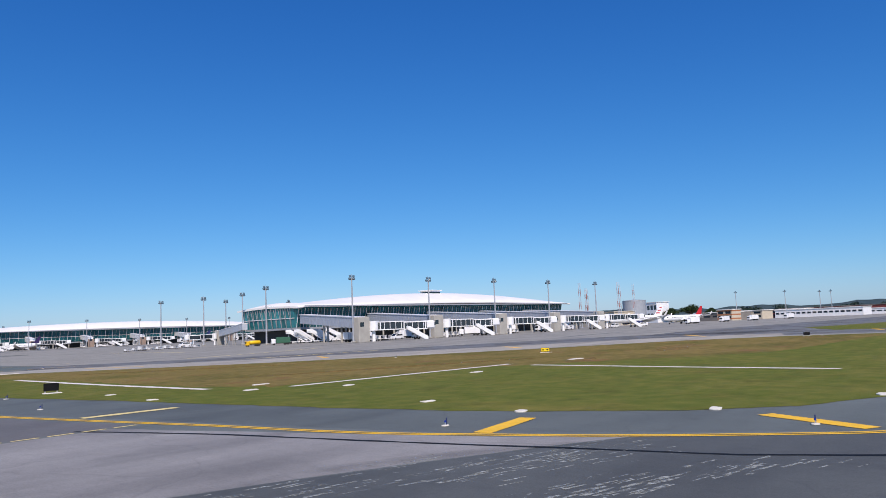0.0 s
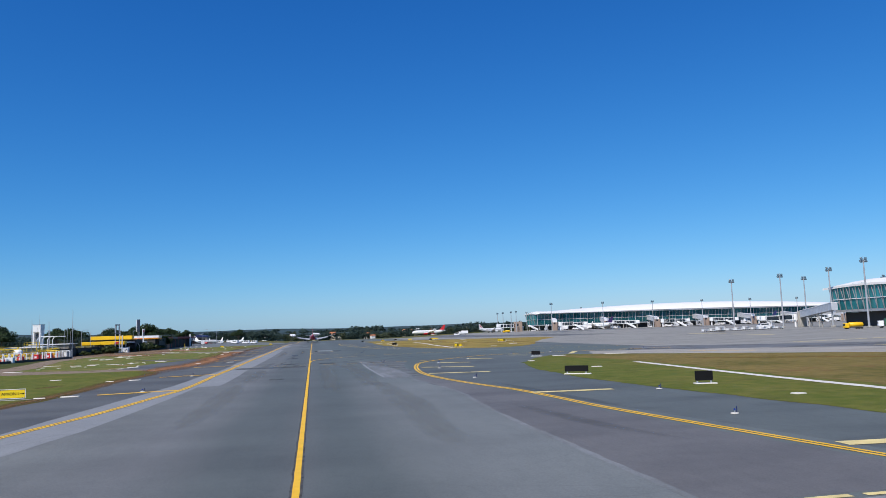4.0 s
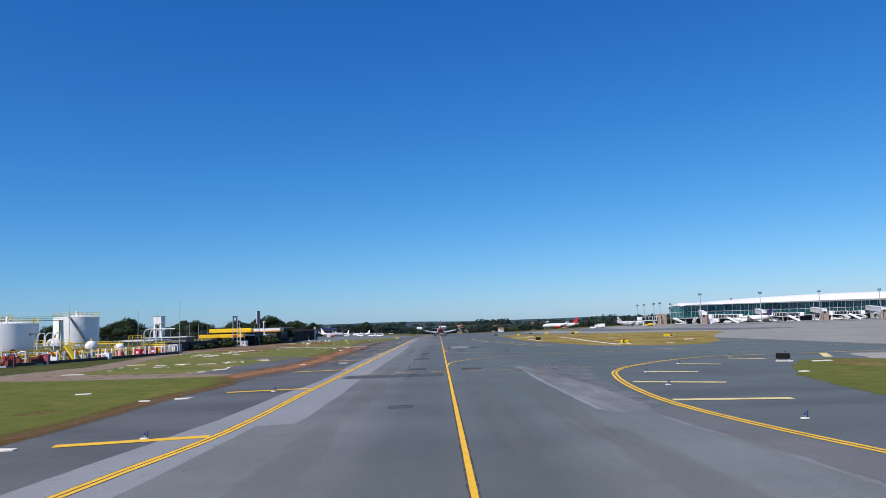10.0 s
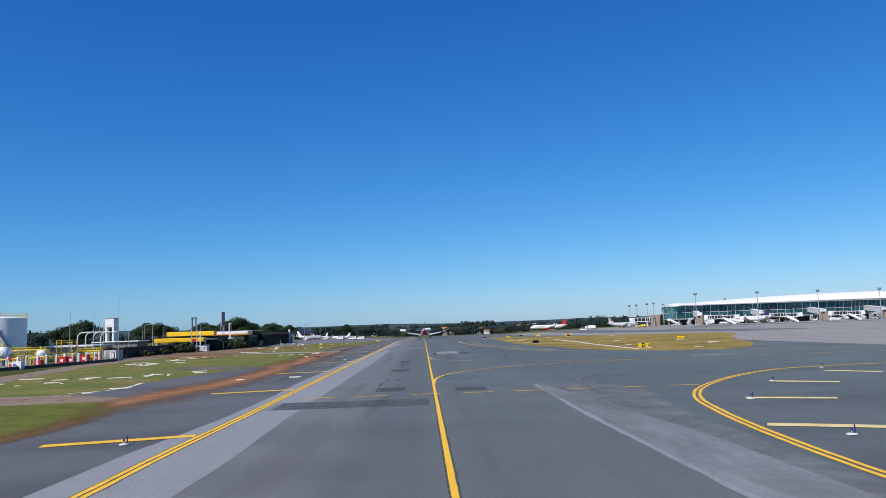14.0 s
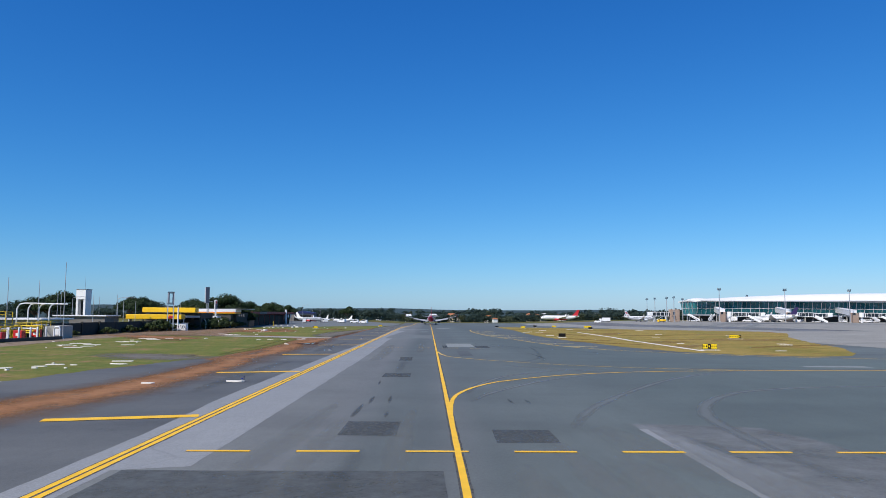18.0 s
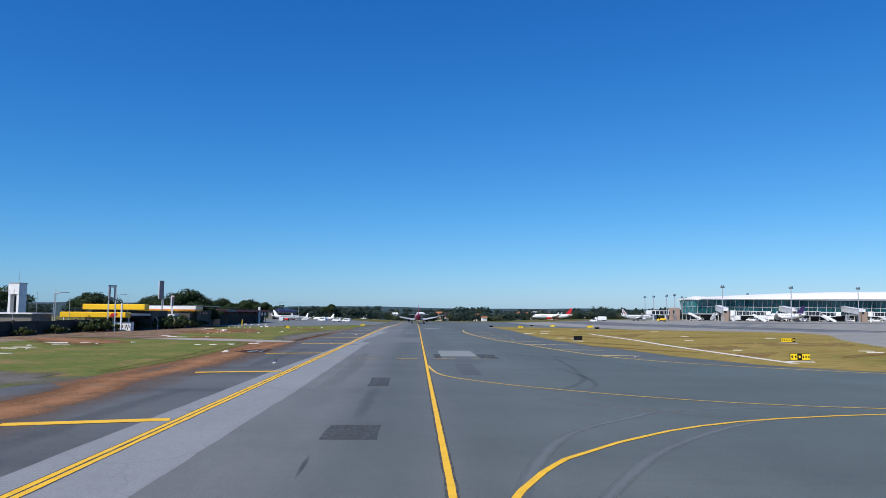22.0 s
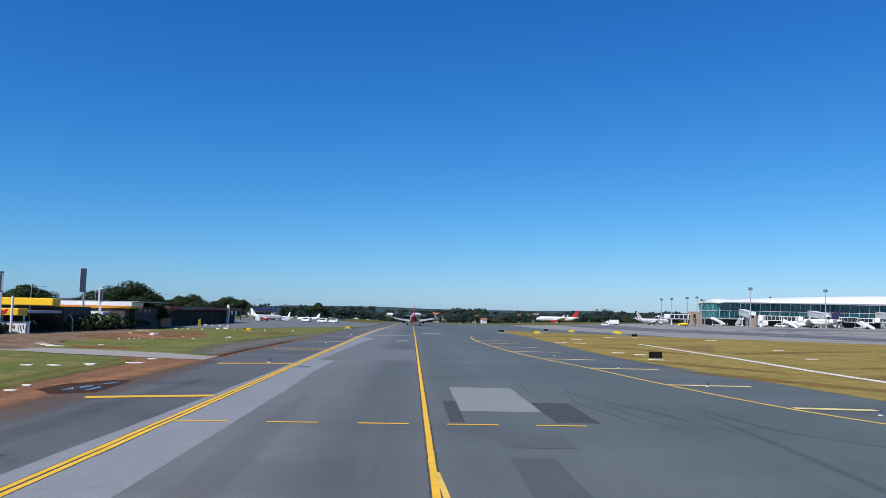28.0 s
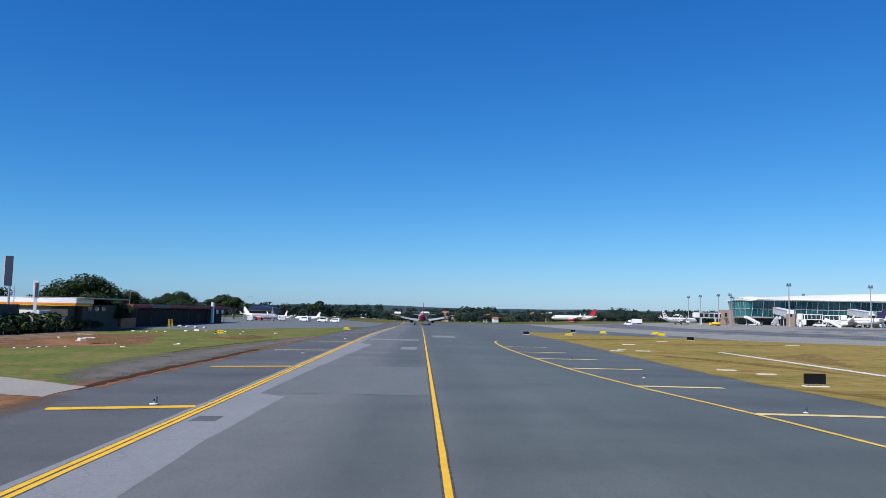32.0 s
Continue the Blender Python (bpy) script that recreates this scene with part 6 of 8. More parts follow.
def pipe_rack(x, y, rz, ln, h):
    t = thing("pipe_rack", "yellow pipework on a steel rack", "pipe rack", x, y, None, rz, "pipe racks")
    for i in range(int(ln / 2.4) + 1):
        yy = -ln / 2 + 2.4 * i
        part("upright", Shape().tube((-0.8, yy, 0), (-0.8, yy, h), 0.07, n=6).tube((0.8, yy, 0), (0.8, yy, h), 0.07, n=6).tube((-0.8, yy, h * 0.7), (0.8, yy, h * 0.7), 0.06, n=6), M_YELPIPE, t)
    for k, z in enumerate((0.5, 0.62, 0.78, 0.95)):
        part("pipe", Shape().tube((-0.6 + 0.4 * k, -ln / 2, h * z), (-0.6 + 0.4 * k, ln / 2, h * z), 0.11, n=8), M_YELPIPE if k != 2 else M_WHITE, t)
    part("handrail", Shape().box((0.85, 0, h + 0.4), (0.06, ln, 0.06)).box((0.85, 0, h), (0.06, ln, 0.06)), M_YELPIPE, t)


for a in ((-70.5, 228, -6, 12, 2.3), (-72.5, 217, -8, 10, 2.6), (-75.5, 224, 70, 9, 3.1), (-73.5, 206, -20, 8, 2.2), (-76, 192, -25, 9, 2.5), (-80, 226, -5, 14, 3.4), (-69, 240, 10, 8, 3.0), (-68.5, 233.5, 60, 7, 2.4), (-78, 212, 30, 9, 3.6), (-73, 246, -8, 10, 2.6)):
    pipe_rack(*a)
plat = thing("steel_platform", "yellow railed steel loading platform", "platform", -72, 233, None, 0)
for px, py in ((-1.5, -1), (1.5, -1), (-1.5, 1), (1.5, 1)):
    part("leg", Shape().tube((px, py, 0), (px, py, 4.6), 0.09, n=6), M_YELPIPE, plat)
part("deck", Shape().box((0, 0, 3.6), (3.2, 2.2, 0.15)), M_GREY, plat)
for z in (4.1, 4.6):
    part("handrail", Shape().box((0, -1, z), (3, 0.07, 0.07)).box((0, 1, z), (3, 0.07, 0.07)).box((1.5, 0, z), (0.07, 2, 0.07)).box((-1.5, 0, z), (0.07, 2, 0.07)), M_YELPIPE, plat)
rack = thing("loading_rack", "row of white bent loading pipes", "loading rack", -71.5, 240, None, 0)
for k in range(4):
    part("arm", Shape().path([(-1.6 + 0.3 * k, 3.1 * k, 0), (-1.6 + 0.3 * k, 3.1 * k, 5.2), (-1.2 + 0.3 * k, 3.1 * k, 5.9), (-0.4 + 0.3 * k, 3.1 * k, 6.1), (1.8 + 0.3 * k, 3.1 * k, 6.1)], 0.12, 8), M_WHITE, rack, "white bent pipe")

tower = thing("water_tower", "white square tower with a dark recessed opening", "tower", -103, 330, None, -8)
part("leg_wall", Shape().box((-1.65, 0, 4.2), (0.9, 3.6, 8.4)).box((1.65, 0, 4.2), (0.9, 3.6, 8.4)).box((0, 1.2, 4.2), (2.5, 1.0, 8.4)), M_WHITE, tower)
part("head", Shape().box((0, 0, 9.85), (4.3, 3.8, 2.9), bevel=0.06), M_WHITE, tower)
# dark slab fills the opening in place of its shade
part("recess", Shape().box((0, 0.4, 5.6), (2.4, 0.6, 4.6)), M_DARK, tower)
part("antenna", Shape().tube((0.4, 0, 11.3), (0.4, 0, 15.2), 0.06, 0.03, n=5), M_GREY, tower)
part("cap", Shape().box((0, 0, 11.35), (4.6, 4.1, 0.12)), M_GREY, tower)
tower.scale = (0.7, 0.8, 1.0)


def rod(x, y, h, r=0.09, arm=0.0):
    t = thing("lamp_post" if arm else "thin_mast", "slender grey steel " + ("lamp post with a curved arm" if arm else "mast"), "lamp post" if arm else "mast", x, y, None, random.uniform(0, 60), "slender masts")
    part("pole", Shape().tube((0, 0, 0), (0, 0, h), r, r * 0.5, n=7), M_STEEL, t)
    part("foot", Shape().box((0, 0, 0.1), (0.5, 0.5, 0.25)), M_BLOCK, t)
    if arm:
        part("arm", Shape().path([(0, 0, h), (arm * 0.5, 0, h + 0.35), (arm, 0, h + 0.4)], 0.06, 6), M_STEEL, t)
        part("lamp_head", Shape().box((arm + 0.3, 0, h + 0.38), (0.8, 0.3, 0.16), bevel=0.05), M_GREY, t)


for a in ((-63.0, 236, 13.1), (-86.5, 230, 12.4), (-74, 238.5, 10.6), (-71.5, 244, 10.4), (-91.5, 326, 9.8), (-101, 336, 9.2), (-77, 262, 8.4), (-80, 285, 8.6), (-70.5, 318, 8.2), (-68.5, 336, 8.0), (-76, 300, 7.6), (-90, 290, 9.5)):
    rod(*a)
for a in ((-79, 300, 8.0, 0.1, 2.0), (-88, 318, 8.4, 0.1, 2.0), (-84, 345, 8.6, 0.1, 2.2), (-74, 354, 8.0, 0.1, 2.0), (-92, 300, 8.2, 0.1, 2.0), (-78, 410, 8.5, 0.1, 2.0), (-62, 470, 8.5, 0.1, 2.0), (-58, 500, 8.5, 0.1, 2.0)):
    rod(*a)

# boundary wall
wall = thing("boundary_wall", "long weathered grey wall with its shade in the dark colour", "wall", -71, 292, None, 0, "", "structure")
wall.name = "wall_boundary"
for k in range(12):
    part("panel", Shape().box((0.25 * math.sin(k * 1.7), -52 + 8 * k, 1.25), (0.22, 7.94, 2.5 + 0.12 * math.sin(k * 2.3)), bevel=0.02), M_FENCE, wall)
    part("pier", Shape().box((0.1, -48 + 8 * k, 1.35), (0.35, 0.4, 2.7)), M_FENCE, wall)
for k in range(9):
    part("writing_bar", Shape().box((0.48 + 0.2 * math.sin(k), 22 + 1.5 * k, 1.1 + 0.2 * math.sin(k * 2.1)), (0.03, 0.55, 1.5), 0), M_WHITE, wall, "white painted strokes")
for k in range(7):
    part("writing_bar", Shape().box((0.47 + 0.2 * math.sin(k), 22.5 + 1.9 * k, 0.6 + 0.9 * (k % 2)), (0.03, 1.1, 0.3), 0), M_WHITE, wall, "white painted strokes")
guard = thing("equipment_cabinet", "grey concrete bunker with a white plaque", "cabinet", -66.5, 241.5, None, 0)
part("body", Shape().box((0, 0, 1.1), (2.6, 5.2, 2.2), bevel=0.05), M_BLOCK, guard)
part("plaque", Shape().box((1.0, -2.62, 1.2), (0.8, 0.04, 1.0)), M_WHITE, guard)
vanroof = thing("depot_shed", "low pale-roofed depot shed", "shed", -82, 262, None, 4)
part("wall", Shape().box((0, 0, 1.5), (9, 14, 3.0)), M_CREAM, vanroof)
part("roof", Shape().box((0, 0, 3.2), (10.4, 15.5, 0.35), bevel=0.05), M_WHITE, vanroof)
shed2 = thing("depot_shed", "low grey depot shed behind the wall", "shed", -88, 300, None, 4)
part("wall", Shape().box((0, 0, 1.8), (12, 10, 3.6)), M_WALL, shed2)
part("roof", Shape().box((0, 0, 3.75), (12.8, 11, 0.3), bevel=0.05), M_WHITE, shed2)

# yellow building
yb = thing("yellow_building", "low building with two bright yellow fascia boxes", "building", -73.5, 330, None, 0)
part("wall", Shape().box((0, -3.2, 2.3), (15.6, 11.6, 4.6)), M_OLIVE, yb)
part("upper_fascia", Shape().box((0, -11.2, 5.4), (14.8, 3.0, 1.35), bevel=0.12), M_YELBOX, yb, "bright yellow fascia box")
part("lower_fascia", Shape().box((0.2, -23, 3.55), (14.6, 3.2, 1.25), bevel=0.12), M_YELBOX, yb, "bright yellow fascia box")
part("canopy_roof", Shape().box((0.2, -16, 3.6), (15.4, 12, 0.5)), M_GREY, yb)
part("emblem", Shape().prism([(-0.9, 0), (-0.4, 0.9), (0.3, 0.7), (0.9, 1.0), (0.7, 0.3), (0.2, 0.1)], "y", -24.68, -24.63), M_RED, yb, m=pose(4.8, 0, 3.1))
for k in range(7):
    part("window", Shape().box((-6.6 + 2.2 * k, -9.02, 3.2), (1.4, 0.08, 1.2)), M_WINDOW, yb)
for k in range(3):
    part("window", Shape().box((7.82, -6.6 + 3.2 * k, 2.6), (0.06, 1.6, 1.3)), M_WINDOW, yb)
for k in range(5):
    part("column", Shape().tube((-7 + 3.6 * k, -22.5, 0), (-7 + 3.6 * k, -22.5, 3.1), 0.16, n=8), M_WHITE, yb)

# painted low wall before the station
gw = thing("painted_wall", "low white wall covered with blue and dark painted strokes", "wall", -68.5, 306.5, None, 0)
part("panel", Shape().box((0, 0, 0.95), (7.8, 0.25, 1.9), bevel=0.03), M_WHITE, gw)
part("coping", Shape().box((0, 0, 1.96), (8.0, 0.34, 0.12), bevel=0.02), M_BLOCK, gw)
stroke = random.Random(44)
for k in range(16):
    x = -3.6 + 7.2 * (k + 0.5) / 16 + stroke.uniform(-0.12, 0.12)
    h, tilt = stroke.uniform(0.6, 1.5), stroke.uniform(-22, 22)
    part("painted_stroke", Shape().box((0, 0, 0), (stroke.uniform(0.10, 0.26), 0.02, h)), (M_NAVY, M_BLACK, M_NAVY, M_BROWN)[k % 4], gw, m=pose(x, -0.136 - 0.002 * (k % 3), 0.95 + stroke.uniform(-0.15, 0.15), 0, tilt, 0))

# filling-station building
fs = thing("service_building", "white low building with orange and yellow striped fascia", "building", -70, 352, None, 0)
part("wall", Shape().box((0, 4, 2.4), (15, 16, 4.8)), M_OLIVE, fs)
part("roof", Shape().box((0.6, 2.2, 5.95), (18, 20, 0.18), bevel=0.05), M_GREY, fs)
part("fascia", Shape().box((0, -4.6, 5.42), (16.4, 7, 0.85), bevel=0.04), M_WHITE, fs)
part("fascia_stripe", Shape().box((0, -4.64, 4.86), (16.2, 7.1, 0.26)), M_ORANGE, fs, "orange stripe")
part("fascia_stripe", Shape().box((0, -4.6, 4.62), (16.0, 7.0, 0.2)), M_YELBOX, fs, "yellow stripe")
# front wall takes the dark render for the shade under the fascia
part("front_wall", Shape().box((-0.6, -6.4, 3.6), (14.4, 2.6, 1.9)), M_OLIVE, fs)
part("lower_canopy", Shape().box((-2.0, -9.6, 3.35), (11.5, 3.2, 0.7), bevel=0.05), M_WHITE, fs)
part("lower_canopy_stripe", Shape().box((-2.0, -9.62, 2.88), (11.4, 3.1, 0.22)), M_ORANGE, fs, "orange stripe")
# dark blue here stands in for the shade under the lower canopy
part("lower_wall", Shape().box((-0.6, -6.6, 1.3), (13.6, 2.4, 2.6)), M_NAVY_D, fs)
for k in range(4):
    part("window", Shape().box((-5 + 3.0 * k, -7.83, 1.5), (1.9, 0.08, 1.5)), M_WINDOW, fs)
for k in range(3):
    part("window", Shape().box((7.52, -1 + 3 * k, 4.0), (0.06, 1.6, 0.8)), M_WINDOW, fs)
for k in range(4):
    part("column", Shape().tube((-7 + 3.4 * k, -10.8, 0), (-7 + 3.4 * k, -10.8, 2.85), 0.13, n=8), M_WHITE, fs)

pyl = thing("sign_pylon", "tall pole sign with a grey panel and white edge", "pylon sign", -67.2, 331, None, 24)
part("pole", Shape().tube((0.5, 0, 0), (0.5, 0, 8.0), 0.16, n=8), M_STEEL, pyl)
part("panel", Shape().box((0.25, 0, 9.95), (1.1, 0.35, 4.8), bevel=0.05), M_NAVY_D, pyl)
part("edge_strip", Shape().box((-0.40, 0, 9.9), (0.2, 0.37, 4.7)), M_WHITE, pyl)
pyl2 = thing("sign_pylon", "white totem sign with a blue-grey panel", "pylon sign", -67.0, 340, None, 20)
part("post", Shape().box((0, 0, 3.0), (0.5, 0.35, 6.0)), M_WHITE, pyl2)
part("panel", Shape().box((0, 0, 7.2), (0.86, 0.4, 3.0), bevel=0.06), M_WHITE, pyl2)
part("inset", Shape().box((0.12, -0.21, 7.15), (0.5, 0.04, 2.5)), M_NAVY_D, pyl2)
part("writing_bar", Shape().box((0.12, -0.235, 7.9), (0.16, 0.03, 0.7)), M_RED, pyl2)
frm = thing("frame_tower", "white steel portal frame with an open rectangle on top", "frame tower", -67.4, 301, None, 18)
for s in (-0.7, 0.7):
    part("post", Shape().box((s, 0, 4.9), (0.26, 0.26, 9.8)), M_LINK, frm)
for z in (9.9, 6.9):
    part("crossbar", Shape().box((0, 0, z), (1.66, 0.3, 0.3)), M_NAVY_D, frm)
part("inner_frame", Shape().box((-0.48, 0, 8.4), (0.28, 0.3, 2.6)).box((0.48, 0, 8.4), (0.28, 0.3, 2.6)).box((0, 0, 9.6), (1.2, 0.1, 0.1)).box((0, 0, 7.2), (1.2, 0.1, 0.1)), M_NAVY_D, frm)
white_post = thing("sign_pylon", "plain white pipe post", "pylon sign", -66.6, 304.5, None, 0)
part("post", Shape().tube((0, 0, 0), (0, 0, 6.2), 0.2, n=8), M_WHITE, white_post)
for k in range(7):                                     # bent concrete fence posts
    f = thing("fence_post", "pale bent concrete fence post", "fence post", -64.5, 322 + 4.2 * k, None, 0, "fence posts")
    part("post", Shape().path([(0, 0, 0), (0, 0, 2.3), (-0.5, -0.2, 2.9)], 0.11, 6), M_SLAB, f)

# added strip, no real kerb: stands for dark, shadowed ground below the hoops
kerb = thing("depot_kerb", "low strip added for the dark shadowed ground under the guard hoops", "kerb", -63.2, 236, None, 0, "", "structure")
kerb.name = "trim_depot_kerb"
for k in range(24):
    d = 2.35 * k + 1.2
    part("strip_block", Shape().box((-0.105 * d - 0.0012 * d * d, -d, 0.28), (0.4, 2.4, 0.56), -7 - 0.14 * d * 0.3, bevel=0.03), M_OLIVE, kerb)

# blue-roofed hangar across the side apron
hg = thing("side_hangar", "low hangar with a blue-grey roof and dark doorway", "hangar", -84, 604, None, 0)
part("wall", Shape().box((0, 0, 2.4), (15, 14, 4.8)), M_WALL, hg)
part("roof", Shape().prism([(-8, 4.8), (8, 4.8), (8, 5.4), (0, 6.6), (-8, 5.4)], "y", -7.6, 7.6), M_NAVY, hg, "blue-grey metal roof")
# black panel on the wall, painted for the shade inside the open doorway
part("doorway", Shape().box((0.5, -7.05, 1.9), (11, 0.2, 3.8)), M_BLACK, hg)

# long dark red building
br = thing("brown_building", "long low dark red building with a flat overhanging roof", "building", -74, 418, None, 0)
part("wall", Shape().box((0, 0, 2.2), (15, 80, 4.4)), M_BROWN, br)
part("roof", Shape().box((0.8, 0, 4.8), (18, 83, 0.8), bevel=0.06), M_ROOF_RED, br, "dull red roof edge")
part("signboard", Shape().box((9.9, -24, 4.8), (0.12, 12, 0.9)), M_WALL, br)
for k in range(10):
    part("window", Shape().box((7.52, -35 + 8 * k, 2.4), (0.08, 2.6, 1.3)), M_WINDOW, br)
for k in range(4):
    part("door", Shape().box((7.53, -31 + 20 * k, 1.1), (0.1, 1.6, 2.2)), M_GREY, br)
# solid black box put in for the shade below the roof edge
part("porch_shade_box", Shape().box((7.9, -1, 2.0), (1.0, 76, 4.0)), M_BLACK, br, "black box for the deep shade of the porch")
for k in range(9):
    part("column", Shape().box((9.2, -38 + 9.4 * k, 2.2), (0.16, 0.16, 4.4)), M_BROWN, br)
part("white_pillar", Shape().box((9.6, 22, 3.2), (0.6, 1.4, 6.4)), M_WHITE, br)
for y in (27, 33):
    part("notice_panel", Shape().box((9.7, y, 3.6), (0.1, 2.2, 1.2)), M_WHITE, br)
annex = thing("garden_wall", "low terracotta coloured garden wall", "wall", -63.5, 372, None, 0)
part("panel", Shape().box((0, 0, 1.1), (0.3, 8, 2.2), bevel=0.03), M_TILE, annex)
gate_frame = thing("goal_frame", "thin yellow tubular frames on the grass", "frame", -57, 379, None, 10)
for k in range(3):
    part("tube", Shape().path([(-0.2, 2.2 * k, 0), (-0.2, 2.2 * k, 1.9), (-0.2, 2.2 * k + 1.8, 1.9), (-0.2, 2.2 * k + 1.8, 0)], 0.06, 5), M_YELPIPE, gate_frame)

# near corner of the depot
nook = thing("pump_house", "low grey concrete pump house behind guard hoops", "shed", -74.5, 166, None, -24)
part("wall", Shape().box((0, 0, 1.3), (7, 9, 2.6), bevel=0.05), M_WALL, nook)
part("roof", Shape().box((0, 0, 2.72), (7.4, 9.4, 0.25), bevel=0.04), M_GREY, nook)
part("door", Shape().box((1.5, -4.53, 1.05), (1.2, 0.06, 2.1)), M_DARK, nook)
post = thing("lamp_post", "dark steel lamp post with a short arm", "lamp post", -74.3, 175.7, None, -30)
part("pole", Shape().tube((0, 0, 0), (0, 0, 10.2), 0.2, 0.13, n=8), M_NAVY_D, post)
part("arm", Shape().path([(0, 0, 10.1), (0.7, 0, 10.5), (1.6, 0, 10.3)], 0.07, 6), M_NAVY_D, post)
part("lamp_head", Shape().box((1.9, 0, 10.25), (0.7, 0.3, 0.16), bevel=0.05), M_GREY, post)
for k, (x, y, h) in enumerate(((-72.4, 180, 1.7), (-74.5, 186, 2.0), (-76.4, 181, 2.2), (-71.4, 187.5, 1.5), (-78, 190, 2.3), (-73.6, 199, 1.8))):
    pump = thing("pump_skid", "brown-red pump with bent pipes on a skid", "pump", x, y, None, -20 + 25 * k, "pump skids")
    part("skid", Shape().box((0, 0, 0.15), (2.4, 1.2, 0.25)), M_GREY, pump)
    part("motor", Shape().tube((-0.9, 0, 0.9), (0.5, 0, 0.9), 0.55, n=12), M_BROWN, pump)
    part("casing", Shape().tube((0.75, -0.35, 0.9), (0.75, 0.35, 0.9), 0.7, n=12), M_BROWN, pump)
    part("pipe", Shape().path([(0.75, 0, 1.5), (0.75, 0, h), (1.3, 0, h + 0.35), (2.2, 0, h + 0.35), (2.2, 0, 0)], 0.13, 8), M_WHITE if k % 2 else M_BROWN, pump)
    part("valve_wheel", Shape().tube((0.75, -0.55, h), (0.75, -0.62, h), 0.3, n=12), M_RED, pump)
gantry = thing("loading_gantry", "yellow and white railed loading gantry with a stair", "gantry", -76.5, 203, None, -22)
for gx in (-3.4, 0, 3.4):
    for gy in (-0.9, 0.9):
        part("leg", Shape().tube((gx, gy, 0), (gx, gy, 4.2), 0.09, n=6), M_YELPIPE, gantry)
part("deck", Shape().box((0, 0, 3.1), (7.2, 2.2, 0.14)), M_GREY, gantry)
for z in (3.65, 4.2):
    part("handrail", Shape().box((0, -1.05, z), (7.2, 0.07, 0.07)).box((0, 1.05, z), (7.2, 0.07, 0.07)), M_YELPIPE, gantry)
part("brace", Shape().tube((-3.4, -0.9, 0.3), (0, -0.9, 3.0), 0.06, n=5).tube((3.4, -0.9, 0.3), (0, -0.9, 3.0), 0.06, n=5), M_YELPIPE, gantry)
part("stair", Shape().prism([(3.4, 3.2), (3.9, 3.2), (6.8, 0), (6.3, 0)], "y", -0.5, 0.5), M_YELPIPE, gantry)
for k in range(3):
    part("drop_pipe", Shape().path([(-2.4 + 2.2 * k, 0.3, 5.6), (-2.4 + 2.2 * k, -0.7, 5.6), (-2.4 + 2.2 * k, -1.3, 5.0), (-2.4 + 2.2 * k, -1.3, 2.2)], 0.1, 7), M_WHITE, gantry)
    part("feed_pipe", Shape().tube((-2.4 + 2.2 * k, 0.3, 0), (-2.4 + 2.2 * k, 0.3, 5.6), 0.1, n=7), M_WHITE, gantry)

